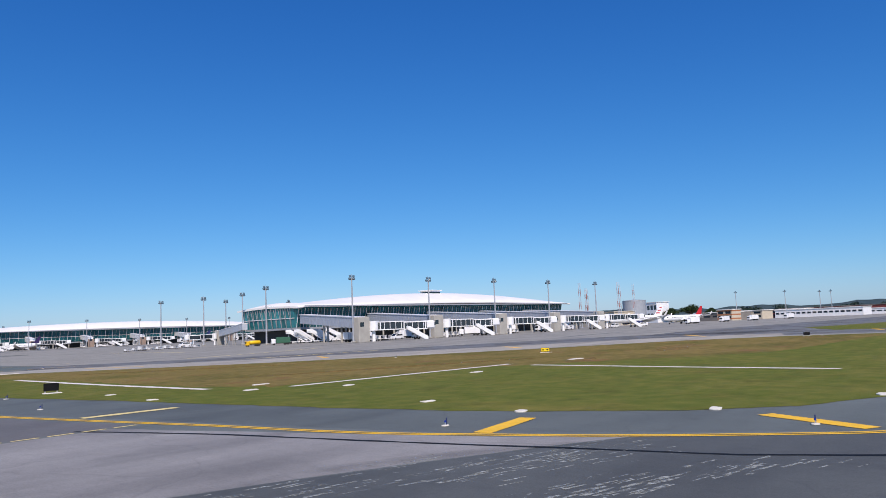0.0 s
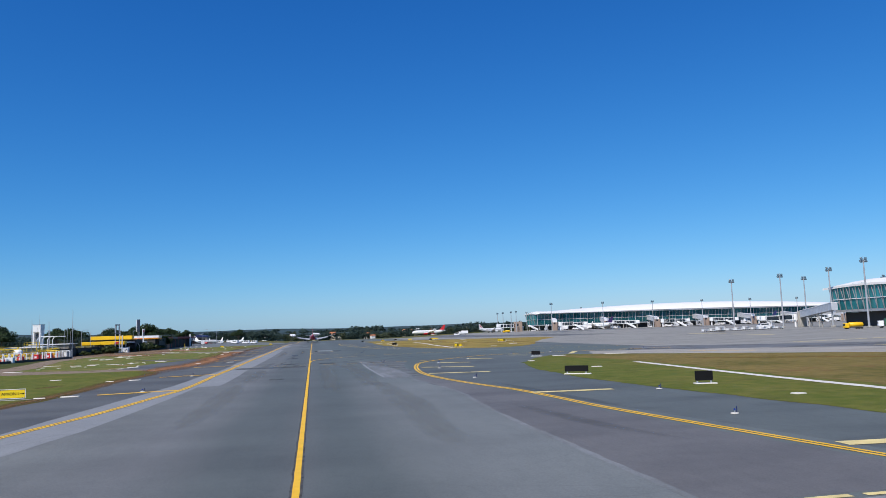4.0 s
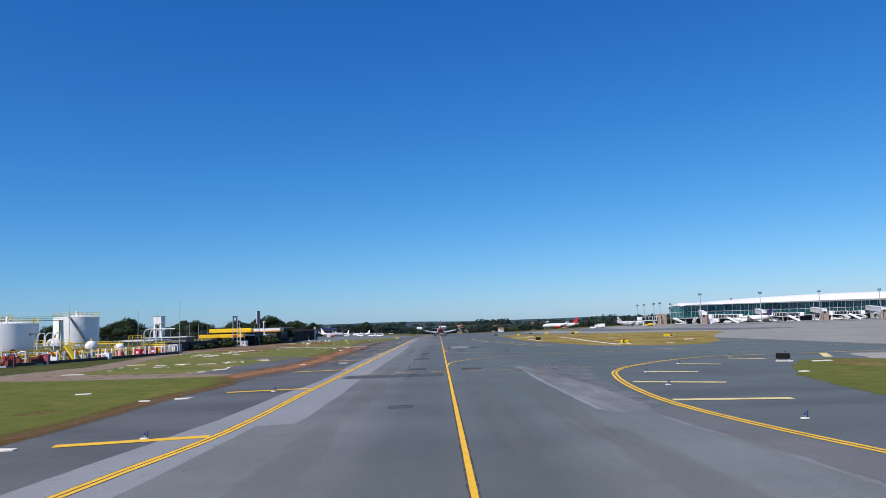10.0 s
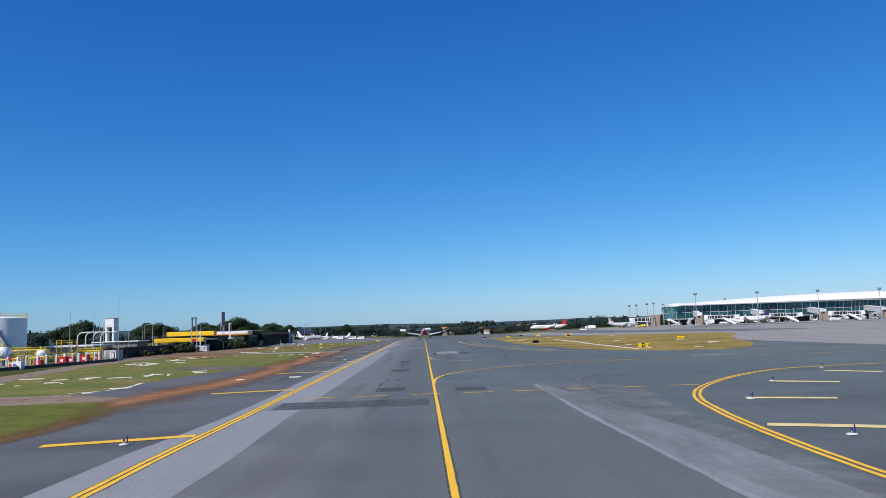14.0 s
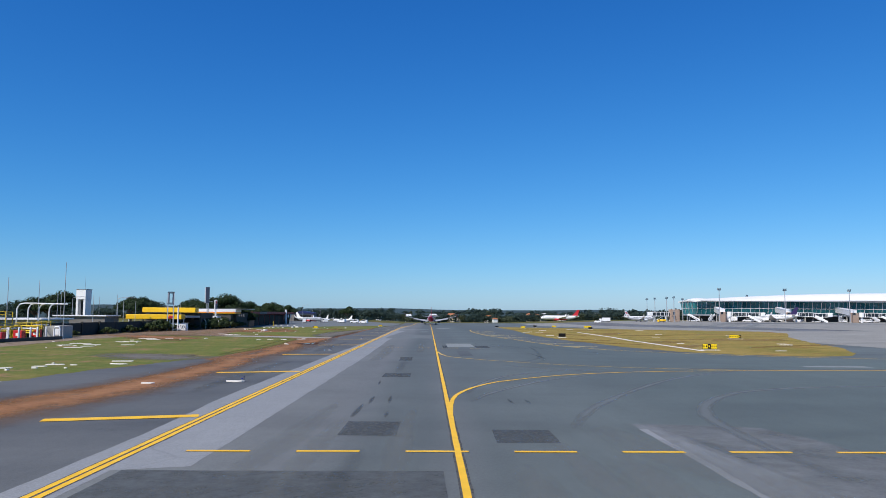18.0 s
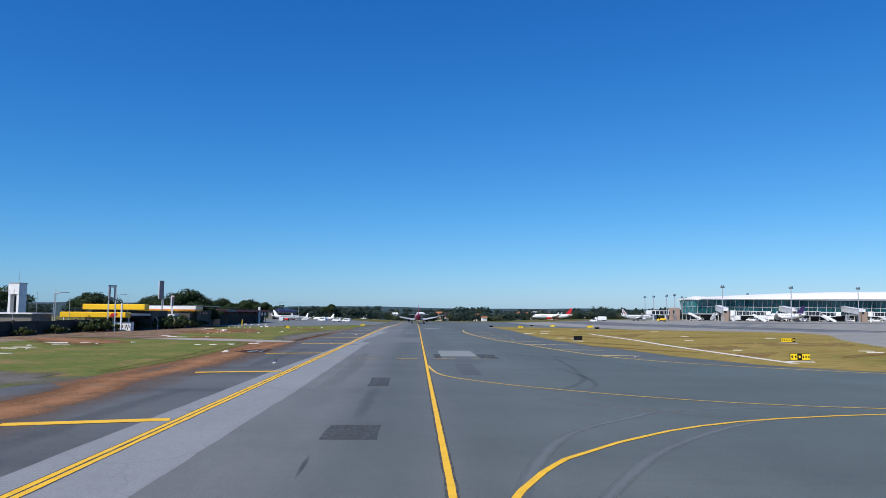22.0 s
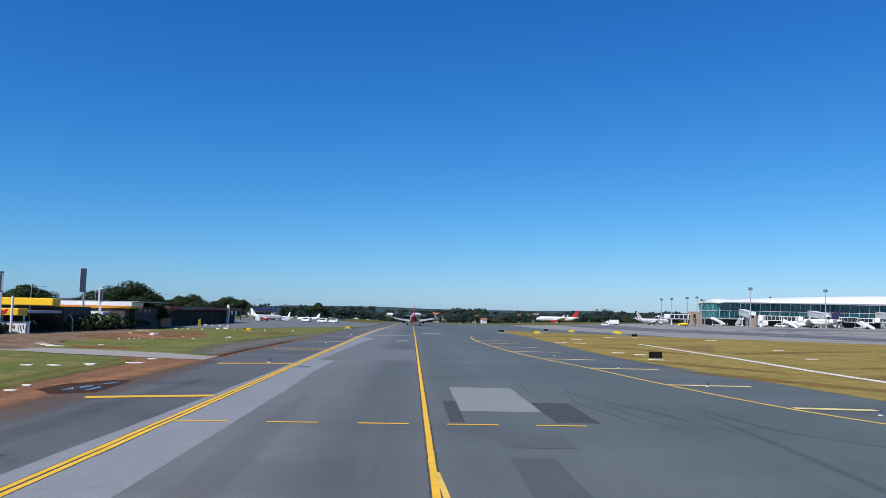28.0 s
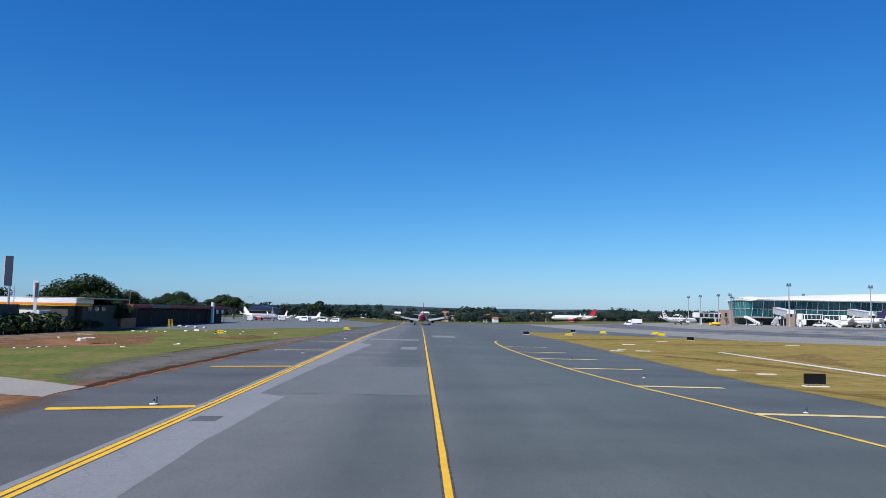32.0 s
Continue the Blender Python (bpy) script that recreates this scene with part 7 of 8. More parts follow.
# ---- aircraft ----
def airliner(name, label, x, y, rz, body, tail, scale=1.0, belly=None, dz=0.0, wing_mat=None, fin_mark=None, fin_mat=None, engine_mat=None):
    """Nose towards local +y; wheels on the ground."""
    a = thing(name, label, "aircraft", x, y, rise(x, y) + dz, rz)
    a.scale = (scale,) * 3
    def ring(yy, w, h, zc, n=20):
        return [(w * math.cos(2 * math.pi * i / n), yy, zc + h * math.sin(2 * math.pi * i / n)) for i in range(n)]
    z0 = 3.9
    secs = [(19.6, 0.15, 0.15, z0 - 0.5), (19.2, 0.75, 0.7, z0 - 0.45), (18.2, 1.35, 1.3, z0 - 0.25), (16.6, 1.85, 1.85, z0), (14.5, 1.98, 2.05, z0), (-7.5, 1.98, 2.05, z0)]
    rear = [(-7.5, 1.98, 2.05, z0), (-11.5, 1.8, 1.75, z0 + 0.3), (-15.0, 1.25, 1.2, z0 + 0.8), (-17.6, 0.6, 0.6, z0 + 1.2), (-18.6, 0.25, 0.28, z0 + 1.35)]
    part("fuselage", Shape().rings([ring(*s) for s in secs]), body, a)
    part("tail_cone", Shape().rings([ring(*s) for s in rear]), tail, a)
    if belly:
        part("belly_fairing", Shape().rings([ring(6.5, 0.3, 0.2, z0 - 1.9), ring(4.5, 1.9, 0.75, z0 - 1.75), ring(-4.5, 1.9, 0.75, z0 - 1.75), ring(-7, 0.3, 0.2, z0 - 1.9)]), belly, a)
    wins = Shape()
    for k in range(46):
        for s in (-1, 1):
            wins.box((s * 1.975, 13.6 - 0.5 * k, z0 + 0.55), (0.06, 0.24, 0.34))
    part("cabin_windows", wins, M_WINDOW, a)
    part("cockpit_window", Shape().prism([(17.0, z0 + 0.55), (18.1, z0 + 0.45), (17.4, z0 + 1.05), (16.7, z0 + 1.2)], "x", -1.55, 1.55), M_WINDOW, a)
    wm = wing_mat or M_WHITE
    for s in (-1, 1):
        root = [(5.2, 2.75), (4.2, 3.1), (-1.8, 2.95), (-1.9, 2.75)]
        rings_ = []
        for f, le, te, zz, th in ((0, 5.4, -1.9, 2.6, 0.85), (0.33, 1.9, -2.5, 3.3, 0.5), (1.0, -4.9, -6.5, 5.4, 0.26)):
            px = s * (1.6 + 15.2 * f)
            rings_.append([(px, le, zz), (px, (le * 2 + te) / 3, zz + th * 0.6), (px, te, zz + 0.05), (px, (le * 2 + te) / 3, zz - th * 0.4)])
        if s < 0:
            rings_ = [r[::-1] for r in rings_]
        w = part("wing", Shape().rings(rings_, smooth=False), wm, a)
        part("flap", Shape().add([(s * 2.2, -1.6, 2.75), (s * 11.5, -4.0, 4.3), (s * 11.5, -5.2, 3.75), (s * 2.2, -3.4, 1.95), (s * 2.2, -1.6, 2.6), (s * 11.5, -4.0, 4.15), (s * 11.5, -5.2, 3.65), (s * 2.2, -3.4, 1.85)], [(0, 1, 2, 3), (7, 6, 5, 4), (0, 4, 5, 1), (1, 5, 6, 2), (2, 6, 7, 3), (3, 7, 4, 0)]), wm, w, "lowered wing flap")
        part("winglet", Shape().add([(s * 16.8, -4.9, 5.4), (s * 16.8, -6.5, 5.4), (s * 17.4, -7.4, 7.7), (s * 17.4, -6.6, 7.7), (s * 16.9, -4.9, 5.4), (s * 16.9, -6.5, 5.4), (s * 17.5, -7.4, 7.7), (s * 17.5, -6.6, 7.7)], [(0, 1, 2, 3), (7, 6, 5, 4), (0, 4, 5, 1), (1, 5, 6, 2), (2, 6, 7, 3), (3, 7, 4, 0)]), tail, w)
        e = part("engine", Shape().rings([[(s * 5.7 + r * math.cos(2 * math.pi * i / 18), yy, 2.0 + r * math.sin(2 * math.pi * i / 18)) for i in range(18)] for yy, r in ((6.4, 0.95), (6.0, 1.08), (4.0, 1.1), (2.4, 0.85), (1.6, 0.55))]), engine_mat or (tail if belly is None else belly), a)
        part("intake", Shape().tube((s * 5.7, 6.36, 2.0), (s * 5.7, 6.43, 2.0), 0.85, n=18), M_BLACK, e)
        part("exhaust", Shape().tube((s * 5.7, 1.65, 2.0), (s * 5.7, 1.55, 2.0), 0.53, n=18), M_BLACK, e)
        part("pylon", Shape().box((s * 5.7, 3.2, 2.95), (0.3, 4.0, 0.5)), wm, e)
        part("tailplane", Shape().rings([[(s * 0.6, -13.6, 5.2), (s * 0.6, -14.8, 5.4), (s * 0.6, -16.8, 5.2), (s * 0.6, -14.8, 5.05)], [(s * 6.2, -16.8, 5.7), (s * 6.2, -17.2, 5.78), (s * 6.2, -18.1, 5.7), (s * 6.2, -17.2, 5.65)]], smooth=False), wm, a)
        part("main_gear", Shape().tube((s * 3.8, -1.0, 0.55), (s * 3.4, -1.0, 2.8), 0.16, n=8), M_STEEL, a)
        for o in (-0.4, 0.4):
            part("wheel", Shape().tube((s * 3.8 + o - 0.16, -1.0, 0.56), (s * 3.8 + o + 0.16, -1.0, 0.56), 0.56, n=14), M_TYRE, a)
    fin = part("fin", Shape().add([(0.18, -11.0, 5.3), (0.18, -16.6, 5.0), (0.06, -18.7, 11.6), (0.06, -16.6, 11.6), (-0.18, -11.0, 5.3), (-0.18, -16.6, 5.0), (-0.06, -18.7, 11.6), (-0.06, -16.6, 11.6)], [(0, 1, 2, 3), (7, 6, 5, 4), (3, 2, 6, 7), (0, 3, 7, 4), (1, 5, 6, 2)]), fin_mat or tail, a)
    if fin_mark:
        for k in range(3):
            part("fin_stripe", Shape().box((0, -14.6 - 1.0 * k, 7.0 + 1.5 * k), (0.42 - 0.08 * k, 2.6 - 0.3 * k, 0.6)), fin_mark, fin)
    part("nose_gear", Shape().tube((0, 14.6, 0.4), (0, 14.6, 2.2), 0.12, n=8), M_STEEL, a)
    for o in (-0.25, 0.25):
        part("wheel", Shape().tube((o - 0.1, 14.6, 0.4), (o + 0.1, 14.6, 0.4), 0.4, n=12), M_TYRE, a)
    return a


lead = airliner("airliner", "white airliner with a crimson rear fuselage seen from behind", 0.3, 600, 1, M_WHITE, M_MAGENTA, 0.98, wing_mat=M_GREY, engine_mat=M_NAVY_D)
airliner("airliner", "white airliner with a red tail on a taxiway", 120, 790, 84, M_WHITE, M_WHITE, 0.92, M_RED, fin_mat=M_RED)
airliner("airliner", "white airliner with a dark purple tail at the pier", 226, 592, 36, M_WHITE, M_WHITE, 0.84, fin_mat=M_PURPLE)
airliner("airliner", "white airliner with a red and white tail parked by the pier", 150, 640, -70, M_WHITE, M_WHITE, 0.66, fin_mark=M_RED)
airliner("airliner", "silver airliner with a red, white and blue striped tail", 384, 178, 62, M_WHITE, M_WHITE, 0.95, M_NAVY, fin_mark=M_RED)
airliner("airliner", "white airliner with a red tail by the old terminal", 420, 166, 70, M_WHITE, M_WHITE, 0.85, fin_mat=M_RED)
airliner("small_aircraft", "small white aircraft with a tall white fin and red belly", -67, 520, -118, M_GREY, M_WHITE, 0.48, M_RED)
airliner("small_aircraft", "small white business jet on the side apron", -62, 536, 40, M_WHITE, M_WHITE, 0.36)
airliner("small_aircraft", "small white business jet on the side apron", -52, 552, 70, M_WHITE, M_WHITE, 0.34)
airliner("airliner", "white airliner at the pier", 96 + 280, 600, 20, M_WHITE, M_NAVY, 0.9)


# ---- apron vehicles ----
def truck(name, label, body, tank_body=False):
    t = thing(name, label, "truck", 0, 0, 0, 0, "apron vehicles")
    part("cab", Shape().box((0, 3.2, 1.6), (2.3, 1.8, 2.1), bevel=0.18), M_WHITE if not tank_body else body, t)
    part("windscreen", Shape().box((0, 4.11, 1.95), (1.9, 0.06, 0.8)), M_WINDOW, t)
    part("chassis", Shape().box((0, 0, 0.75), (2.0, 8.0, 0.3)), M_DARK, t)
    if tank_body:
        part("tank", Shape().rings([[(1.15 * k * math.cos(2 * math.pi * i / 16), yy, 2.0 + 1.0 * k * math.sin(2 * math.pi * i / 16)) for i in range(16)] for yy, k in ((2.0, 0.7), (1.8, 1), (-3.8, 1), (-4.0, 0.7))]), body, t)
    else:
        part("body", Shape().box((0, -1.0, 2.1), (2.4, 6.0, 2.5), bevel=0.08), body, t)
    for yy in (3.0, -1.8, -3.0):
        for s in (-1, 1):
            part("wheel", Shape().tube((s * 1.0 - 0.14, yy, 0.48), (s * 1.0 + 0.14, yy, 0.48), 0.48, n=12), M_TYRE, t)
    return t


def stairs_truck():
    t = thing("airstairs", "white mobile passenger stairs", "airstairs", 0, 0, 0, 0, "airstairs")
    part("flight", Shape().prism([(-3.6, 0.7), (-2.8, 0.7), (2.6, 4.0), (4.0, 4.0), (4.0, 3.7), (2.8, 3.7), (-2.6, 0.5)], "x", -0.8, 0.8), M_WHITE, t)
    for s in (-0.85, 0.85):
        part("balustrade", Shape().prism([(-3.6, 0.8), (2.6, 4.1), (4.0, 4.1), (4.0, 5.1), (2.5, 5.1), (-3.6, 1.8)], "x", s - 0.04, s + 0.04), M_WHITE, t)
    part("chassis", Shape().box((0, 0, 0.6), (1.8, 6.6, 0.35)), M_WHITE, t)
    part("support", Shape().tube((0, 3.0, 0.7), (0, 3.0, 3.8), 0.15, n=6), M_STEEL, t)
    for yy in (-2.4, 2.4):
        for s in (-1, 1):
            part("wheel", Shape().tube((s * 0.85 - 0.1, yy, 0.38), (s * 0.85 + 0.1, yy, 0.38), 0.38, n=10), M_TYRE, t)
    return t


def cart():
    t = thing("baggage_cart", "white baggage dolly with a low deck", "baggage cart", 0, 0, 0, 0, "baggage carts")
    part("deck", Shape().box((0, 0, 0.6), (1.5, 2.8, 0.14)), M_WHITE, t)
    part("hood", Shape().box((0, -1.3, 1.2), (1.5, 0.08, 1.1)).box((0, 1.3, 1.2), (1.5, 0.08, 1.1)).box((0, 0, 1.75), (1.55, 2.8, 0.08)), M_WHITE, t)
    part("drawbar", Shape().tube((0, 1.4, 0.5), (0, 2.3, 0.4), 0.05, n=5), M_STEEL, t)
    for yy in (-1, 1):
        for s in (-1, 1):
            part("wheel", Shape().tube((s * 0.65 - 0.08, yy, 0.27), (s * 0.65 + 0.08, yy, 0.27), 0.27, n=10), M_TYRE, t)
    return t


def van():
    t = thing("service_van", "white service van parked on the apron", "van", 0, 0, 0, 0, "apron vehicles")
    part("body", Shape().prism([(-2.4, 0.4), (2.4, 0.4), (2.4, 1.1), (1.7, 1.3), (1.1, 2.05), (-2.3, 2.1), (-2.4, 1.9)], "x", -0.95, 0.95), M_WHITE, t)
    for s in (-1, 1):
        part("side_window", Shape().box((s * 0.96, -0.3, 1.62), (0.04, 2.9, 0.5)), M_WINDOW, t)
        for yy in (-1.5, 1.5):
            part("wheel", Shape().tube((s * 0.85 - 0.1, yy, 0.34), (s * 0.85 + 0.1, yy, 0.34), 0.34, n=12), M_TYRE, t)
    part("windscreen", Shape().prism([(1.16, 2.0), (1.72, 1.36), (1.76, 1.36), (1.2, 2.0)], "x", -0.8, 0.8), M_WINDOW, t)
    return t


fuel_truck = truck("fuel_truck", "yellow fuel tanker truck on the apron", M_YELBOX, True)
fuel_truck.matrix_world = pose(155, 214, rise(155, 214), 0, 0, 80) @ Matrix.Scale(0.66, 4)
place(fuel_truck, 149, 585, 70)
green_truck = truck("catering_truck", "small green service truck", paint("dull_green_paint", (0.03, 0.12, 0.07), 0.5), False)
green_truck.matrix_world = pose(163, 209, rise(163, 209), 0, 0, 60) @ Matrix.Scale(0.8, 4)
box_truck = truck("catering_truck", "white high-loader catering truck", M_WHITE, False)
box_truck.matrix_world = pose(196, 214, rise(196, 214), 0, 0, 100)
stairs, cart_1, van_1 = stairs_truck(), cart(), van()
stairs.matrix_world = pose(176, 216, rise(176, 216), 0, 0, 60)
cart_1.matrix_world = pose(141, 262, rise(141, 262), 0, 0, 95)
van_1.matrix_world = pose(172, 284, rise(172, 284), 0, 0, 80)
for k in range(10):
    o = place(cart_1, 137 + 2.8 * k, 265 - 0.6 * k, 98)
    o.scale = (0.85, 0.85, 0.55 + 0.12 * (k % 3))
rnd = random.Random(5)
for gx, gy in gates:
    for k in range(3):
        place(rnd.choice((box_truck, van_1, stairs)), gx + rnd.uniform(6, 30), gy + rnd.uniform(2, 24), rnd.choice((ROT2 + 90, ROT2 - 90, ROT2, 40)))
    for k in range(4):
        place(cart_1, gx + 8 + 3.1 * k, gy + 5 + rnd.uniform(-0.4, 0.4), 92)
for k in range(4):
    place(stairs, 178 + 5.0 * k, 214 + rnd.uniform(-3, 3), 70 + rnd.uniform(-15, 15))
for k in range(7):
    gx, gy = 189 + 44 * k, 586 + 1.6 * k
    for j in range(9):
        place(rnd.choice((box_truck, van_1, van_1, stairs, cart_1)), gx + rnd.uniform(-12, 28), gy + rnd.uniform(4, 24), rnd.uniform(0, 180))
for x, y in ((176, 602), (166, 612), (198, 598)):
    place(stairs, x, y, rnd.uniform(40, 90))
for x, y, r in ((-58, 520, 20), (-50, 530, 60), (-44, 542, 80), (-66, 498, 10), (-40, 556, 70), (130, 660, 80), (120, 640, 70), (390, 150, 60), (350, 160, 30), (440, 150, 80), (460, 140, 70), (500, 130, 75)):
    place(van_1 if x < 0 else rnd.choice((van_1, box_truck)), x, y, r)


# ---- airfield signs and lights ----
def board(x, y, rz, w, h, panels, label, back=False):
    """A low guidance sign on a concrete pad; panels: (width share, face, mark)."""
    t = thing("guidance_sign", label, "airfield sign", x, y, None, rz, "airfield signs")
    if y > 200 or x > 80:
        t.scale = (0.68 if y > 270 or x > 80 else 0.82,) * 3
    part("pad", Shape().box((0.1, 0.05, 0.03), (w + (0.3 if not panels else 0.8), 0.8, 0.1), bevel=0.03), M_SLAB, t, "white concrete pad")
    part("case", Shape().box((0, 0, h / 2 + 0.25), (w, 0.24, h), bevel=0.025), M_BLACK, t)
    for s in (-0.4, 0.4):
        part("leg", Shape().box((s * w, 0, 0.18), (0.1, 0.1, 0.24)), M_STEEL, t)
    at = -w / 2
    for share, face, mark in panels:
        pw = w * share
        f = part("panel", Shape().box((at + pw / 2, -0.127, h / 2 + 0.25), (pw - 0.04, 0.02, h - 0.08)), face, t)
        if mark:
            for i in range(mark):
                part("writing_bar", Shape().box((at + pw * (i + 0.5) / mark, -0.142, h / 2 + 0.25), (pw / mark * 0.42, 0.012, h * 0.36)), M_BLACK if face is M_SIGN_Y else M_SIGN_Y, f)
        at += pw
    return t


def letters(body, size, material, parent, m, label=""):
    cu = bpy.data.curves.new("lettering", "FONT")
    cu.body, cu.size, cu.extrude = body, size, 0.006
    cu.align_x, cu.align_y = "CENTER", "CENTER"
    tmp = bpy.data.objects.new("lettering_source", cu)
    me = bpy.data.meshes.new_from_object(tmp)
    bpy.data.objects.remove(tmp)
    me.materials.append(material)
    ob = new("lettering", me)
    ob.parent = parent
    ob.matrix_local = m
    return tagged(ob, label)


k_sign = board(-23.5, 87.1, 4, 2.6, 0.78, [(0.2, M_BLACK, 0), (0.8, M_SIGN_Y, 0)], "black and yellow sign reading K APRON I with an arrow")
for d in (-1, 1):
    part("frame_edge", Shape().box((0, -0.12, 0.64 + d * 0.41), (2.66, 0.05, 0.05)), M_WHITE, k_sign)
    part("frame_edge", Shape().box((d * 1.32, -0.12, 0.64), (0.05, 0.05, 0.86)), M_WHITE, k_sign)
k_sign.scale = (0.88,) * 3
k_sign.location.z -= 0.06
letters("K", 0.44, M_SIGN_Y, k_sign, pose(-1.04, -0.15, 0.64, 90))
letters("APRON I", 0.37, M_BLACK, k_sign, pose(0.06, -0.15, 0.64, 90))
part("arrow", Shape().box((1.0, -0.145, 0.64), (0.26, 0.012, 0.05)).prism([(1.10, 0.52), (1.24, 0.64), (1.10, 0.76), (1.13, 0.64)], "y", -0.15, -0.139), M_BLACK, k_sign)
for x, y, rz, w, h in ((24.9, 88.8, -30, 2.2, 0.55), (28.7, 72.4, -12, 1.25, 0.70), (34.5, 133.2, -30, 1.35, 0.58), (26.4, 261, -4, 1.75, 0.85), (53.5, 358.5, 0, 2.0, 0.9), (46, 437, 0, 2.0, 0.9), (24.6, 388, 0, 2.0, 0.8), (131, 32, -60, 1.5, 0.7)):
    board(x, y, rz, w, h, [], "black back of a guidance sign")
for x, y, rz, w, h, p in ((37.0, 208.6, -8, 2.3, 0.8, [(0.36, M_SIGN_Y, 2), (0.22, M_BLACK, 1), (0.42, M_SIGN_Y, 3)]), (61.0, 258.2, -6, 2.8, 0.8, [(0.8, M_SIGN_Y, 5), (0.2, M_BLACK, 1)]), (60.8, 399, 0, 3.0, 0.9, [(1.0, M_SIGN_Y, 0)]), (52.9, 428, 0, 2.6, 0.9, [(1.0, M_SIGN_Y, 0)]), (33.8, 383, 0, 2.4, 0.8, [(1.0, M_SIGN_Y, 3)]),
                          (-37.0, 346, 4, 2.2, 0.8, [(0.25, M_BLACK, 1), (0.75, M_SIGN_Y, 4)]), (-20.6, 412, 4, 2.2, 0.8, [(1.0, M_SIGN_Y, 3)]), (66.8, 423, 0, 3.0, 0.9, [(1.0, M_SIGN_Y, 0)]), (95, 60, -56, 1.8, 0.8, [(0.5, M_SIGN_Y, 1), (0.5, M_SIGN_Y, 1)])):
    board(x, y, rz, w, h, p, "yellow and black guidance sign on a white pad")


def edge_light():
    t = thing("edge_light", "blue taxiway edge light on a white concrete base", "edge light", 0, 0, 0, 0, "edge lights")
    part("base", Shape().rings([[(0.36 * k * math.cos(2 * math.pi * i / 12), 0.30 * k * math.sin(2 * math.pi * i / 12), z) for i in range(12)] for z, k in ((0, 1), (0.06, 0.97), (0.08, 0.85))], smooth=False), M_SLAB, t, "white concrete base")
    part("stem", Shape().tube((0, 0, 0.06), (0, 0, 0.28), 0.035, n=8), M_STEEL, t)
    part("lens", Shape().tube((0, 0, 0.28), (0, 0, 0.44), 0.085, 0.06, n=12), M_BLUE, t, "blue glass lens")
    part("marker_post", Shape().tube((0.22, 0.04, 0.05), (0.22, 0.04, 0.62), 0.05, n=8), M_NAVY, t, "dark blue marker post")
    return t


lamp_1 = edge_light()
lamp_1.scale = (0.58, 0.58, 0.58)
lamp_1.location = (-14.0, 90, 0.02)
for y in (114, 158.8, 202.6, 246.1, 290, 334):
    place(lamp_1, -13.8 + 0.002 * y, y, dz=0.02)
for x, y in ((25, 22.3), (31.1, 8), (20.8, 55.4), (15.4, 90), (15.3, 109.5), (17.5, 123.1), (23.9, 134), (86.4, 82.8), (132.4, 30), (60, 150), (42, 149), (34, 146), (24, 70)):
    place(lamp_1, x, y, dz=0.02)
for x, y in ((18.2, 246.6), (16.0, 265.8), (22.6, 215.4), (19.6, 229.6), (14.9, 287.4)):
    o = place(lamp_1, x, y, dz=0.02)
    o.scale = (0.36, 0.36, 0.5)
for k in range(5):
    c = thing("rubble_block", "broken whitewashed concrete block", "concrete block", (-62 + 3 * k), 396 - 3.5 * k, None, 20 * k, "rubble blocks")
    part("block", Shape().box((0, 0, 0.2), (0.9, 0.6, 0.4), 0, 0.8, 0.08), M_SLAB, c)
for k, (x, y, w) in enumerate(((-54.2, 350.8, 1.0), (-52.4, 350, 0.7), (-50.9, 349.1, 1.1), (-49.6, 350, 0.7), (-48.3, 351, 1.0), (-46.2, 356.6, 1.3), (-45.6, 361.4, 1.6), (-43, 359, 0.8), (-38.8, 357.7, 1.1), (-36, 360, 0.8), (-44.8, 308.8, 1.9), (-30.9, 304.5, 0.8), (-33, 345, 0.8), (-28, 352, 1.0))):
    c = thing("rubble_block", "broken whitewashed concrete block on the grass", "concrete block", x, y, None, 31 * k, "rubble blocks")
    part("block", Shape().box((0, 0, 0.1 * w), (0.62 * w, 0.42 * w, 0.24 * w), 0, 0.7, 0.06), M_SLAB, c)

# ---- trees, far woods, town and hills ----
def leaf_cloud(shape, centre, radius, count, size, rng, flat=0.75):
    """Small tilted leaf quads through a lumpy shell."""
    for _ in range(count):
        v = Vector((rng.gauss(0, 1), rng.gauss(0, 1), rng.gauss(0, 1))).normalized()
        if v.z < -0.35:
            v.z *= 0.3
        d = radius * (0.62 + 0.42 * rng.random()) * (1 + 0.22 * noise.noise(v * 2.3 + Vector(centre) * 0.37))
        c = Vector(centre) + Vector((v.x * d, v.y * d, v.z * d * flat))
        n = (v + Vector((rng.gauss(0, 0.5), rng.gauss(0, 0.5), rng.gauss(0, 0.5)))).normalized()
        u = n.orthogonal().normalized()
        w = n.cross(u)
        a, b = size * rng.uniform(0.6, 1.3), size * rng.uniform(0.4, 0.9)
        shape.add([c - u * a - w * b * 0.3, c + w * b, c + u * a + w * b * 0.2, c - w * b], [(0, 1, 2, 3)])


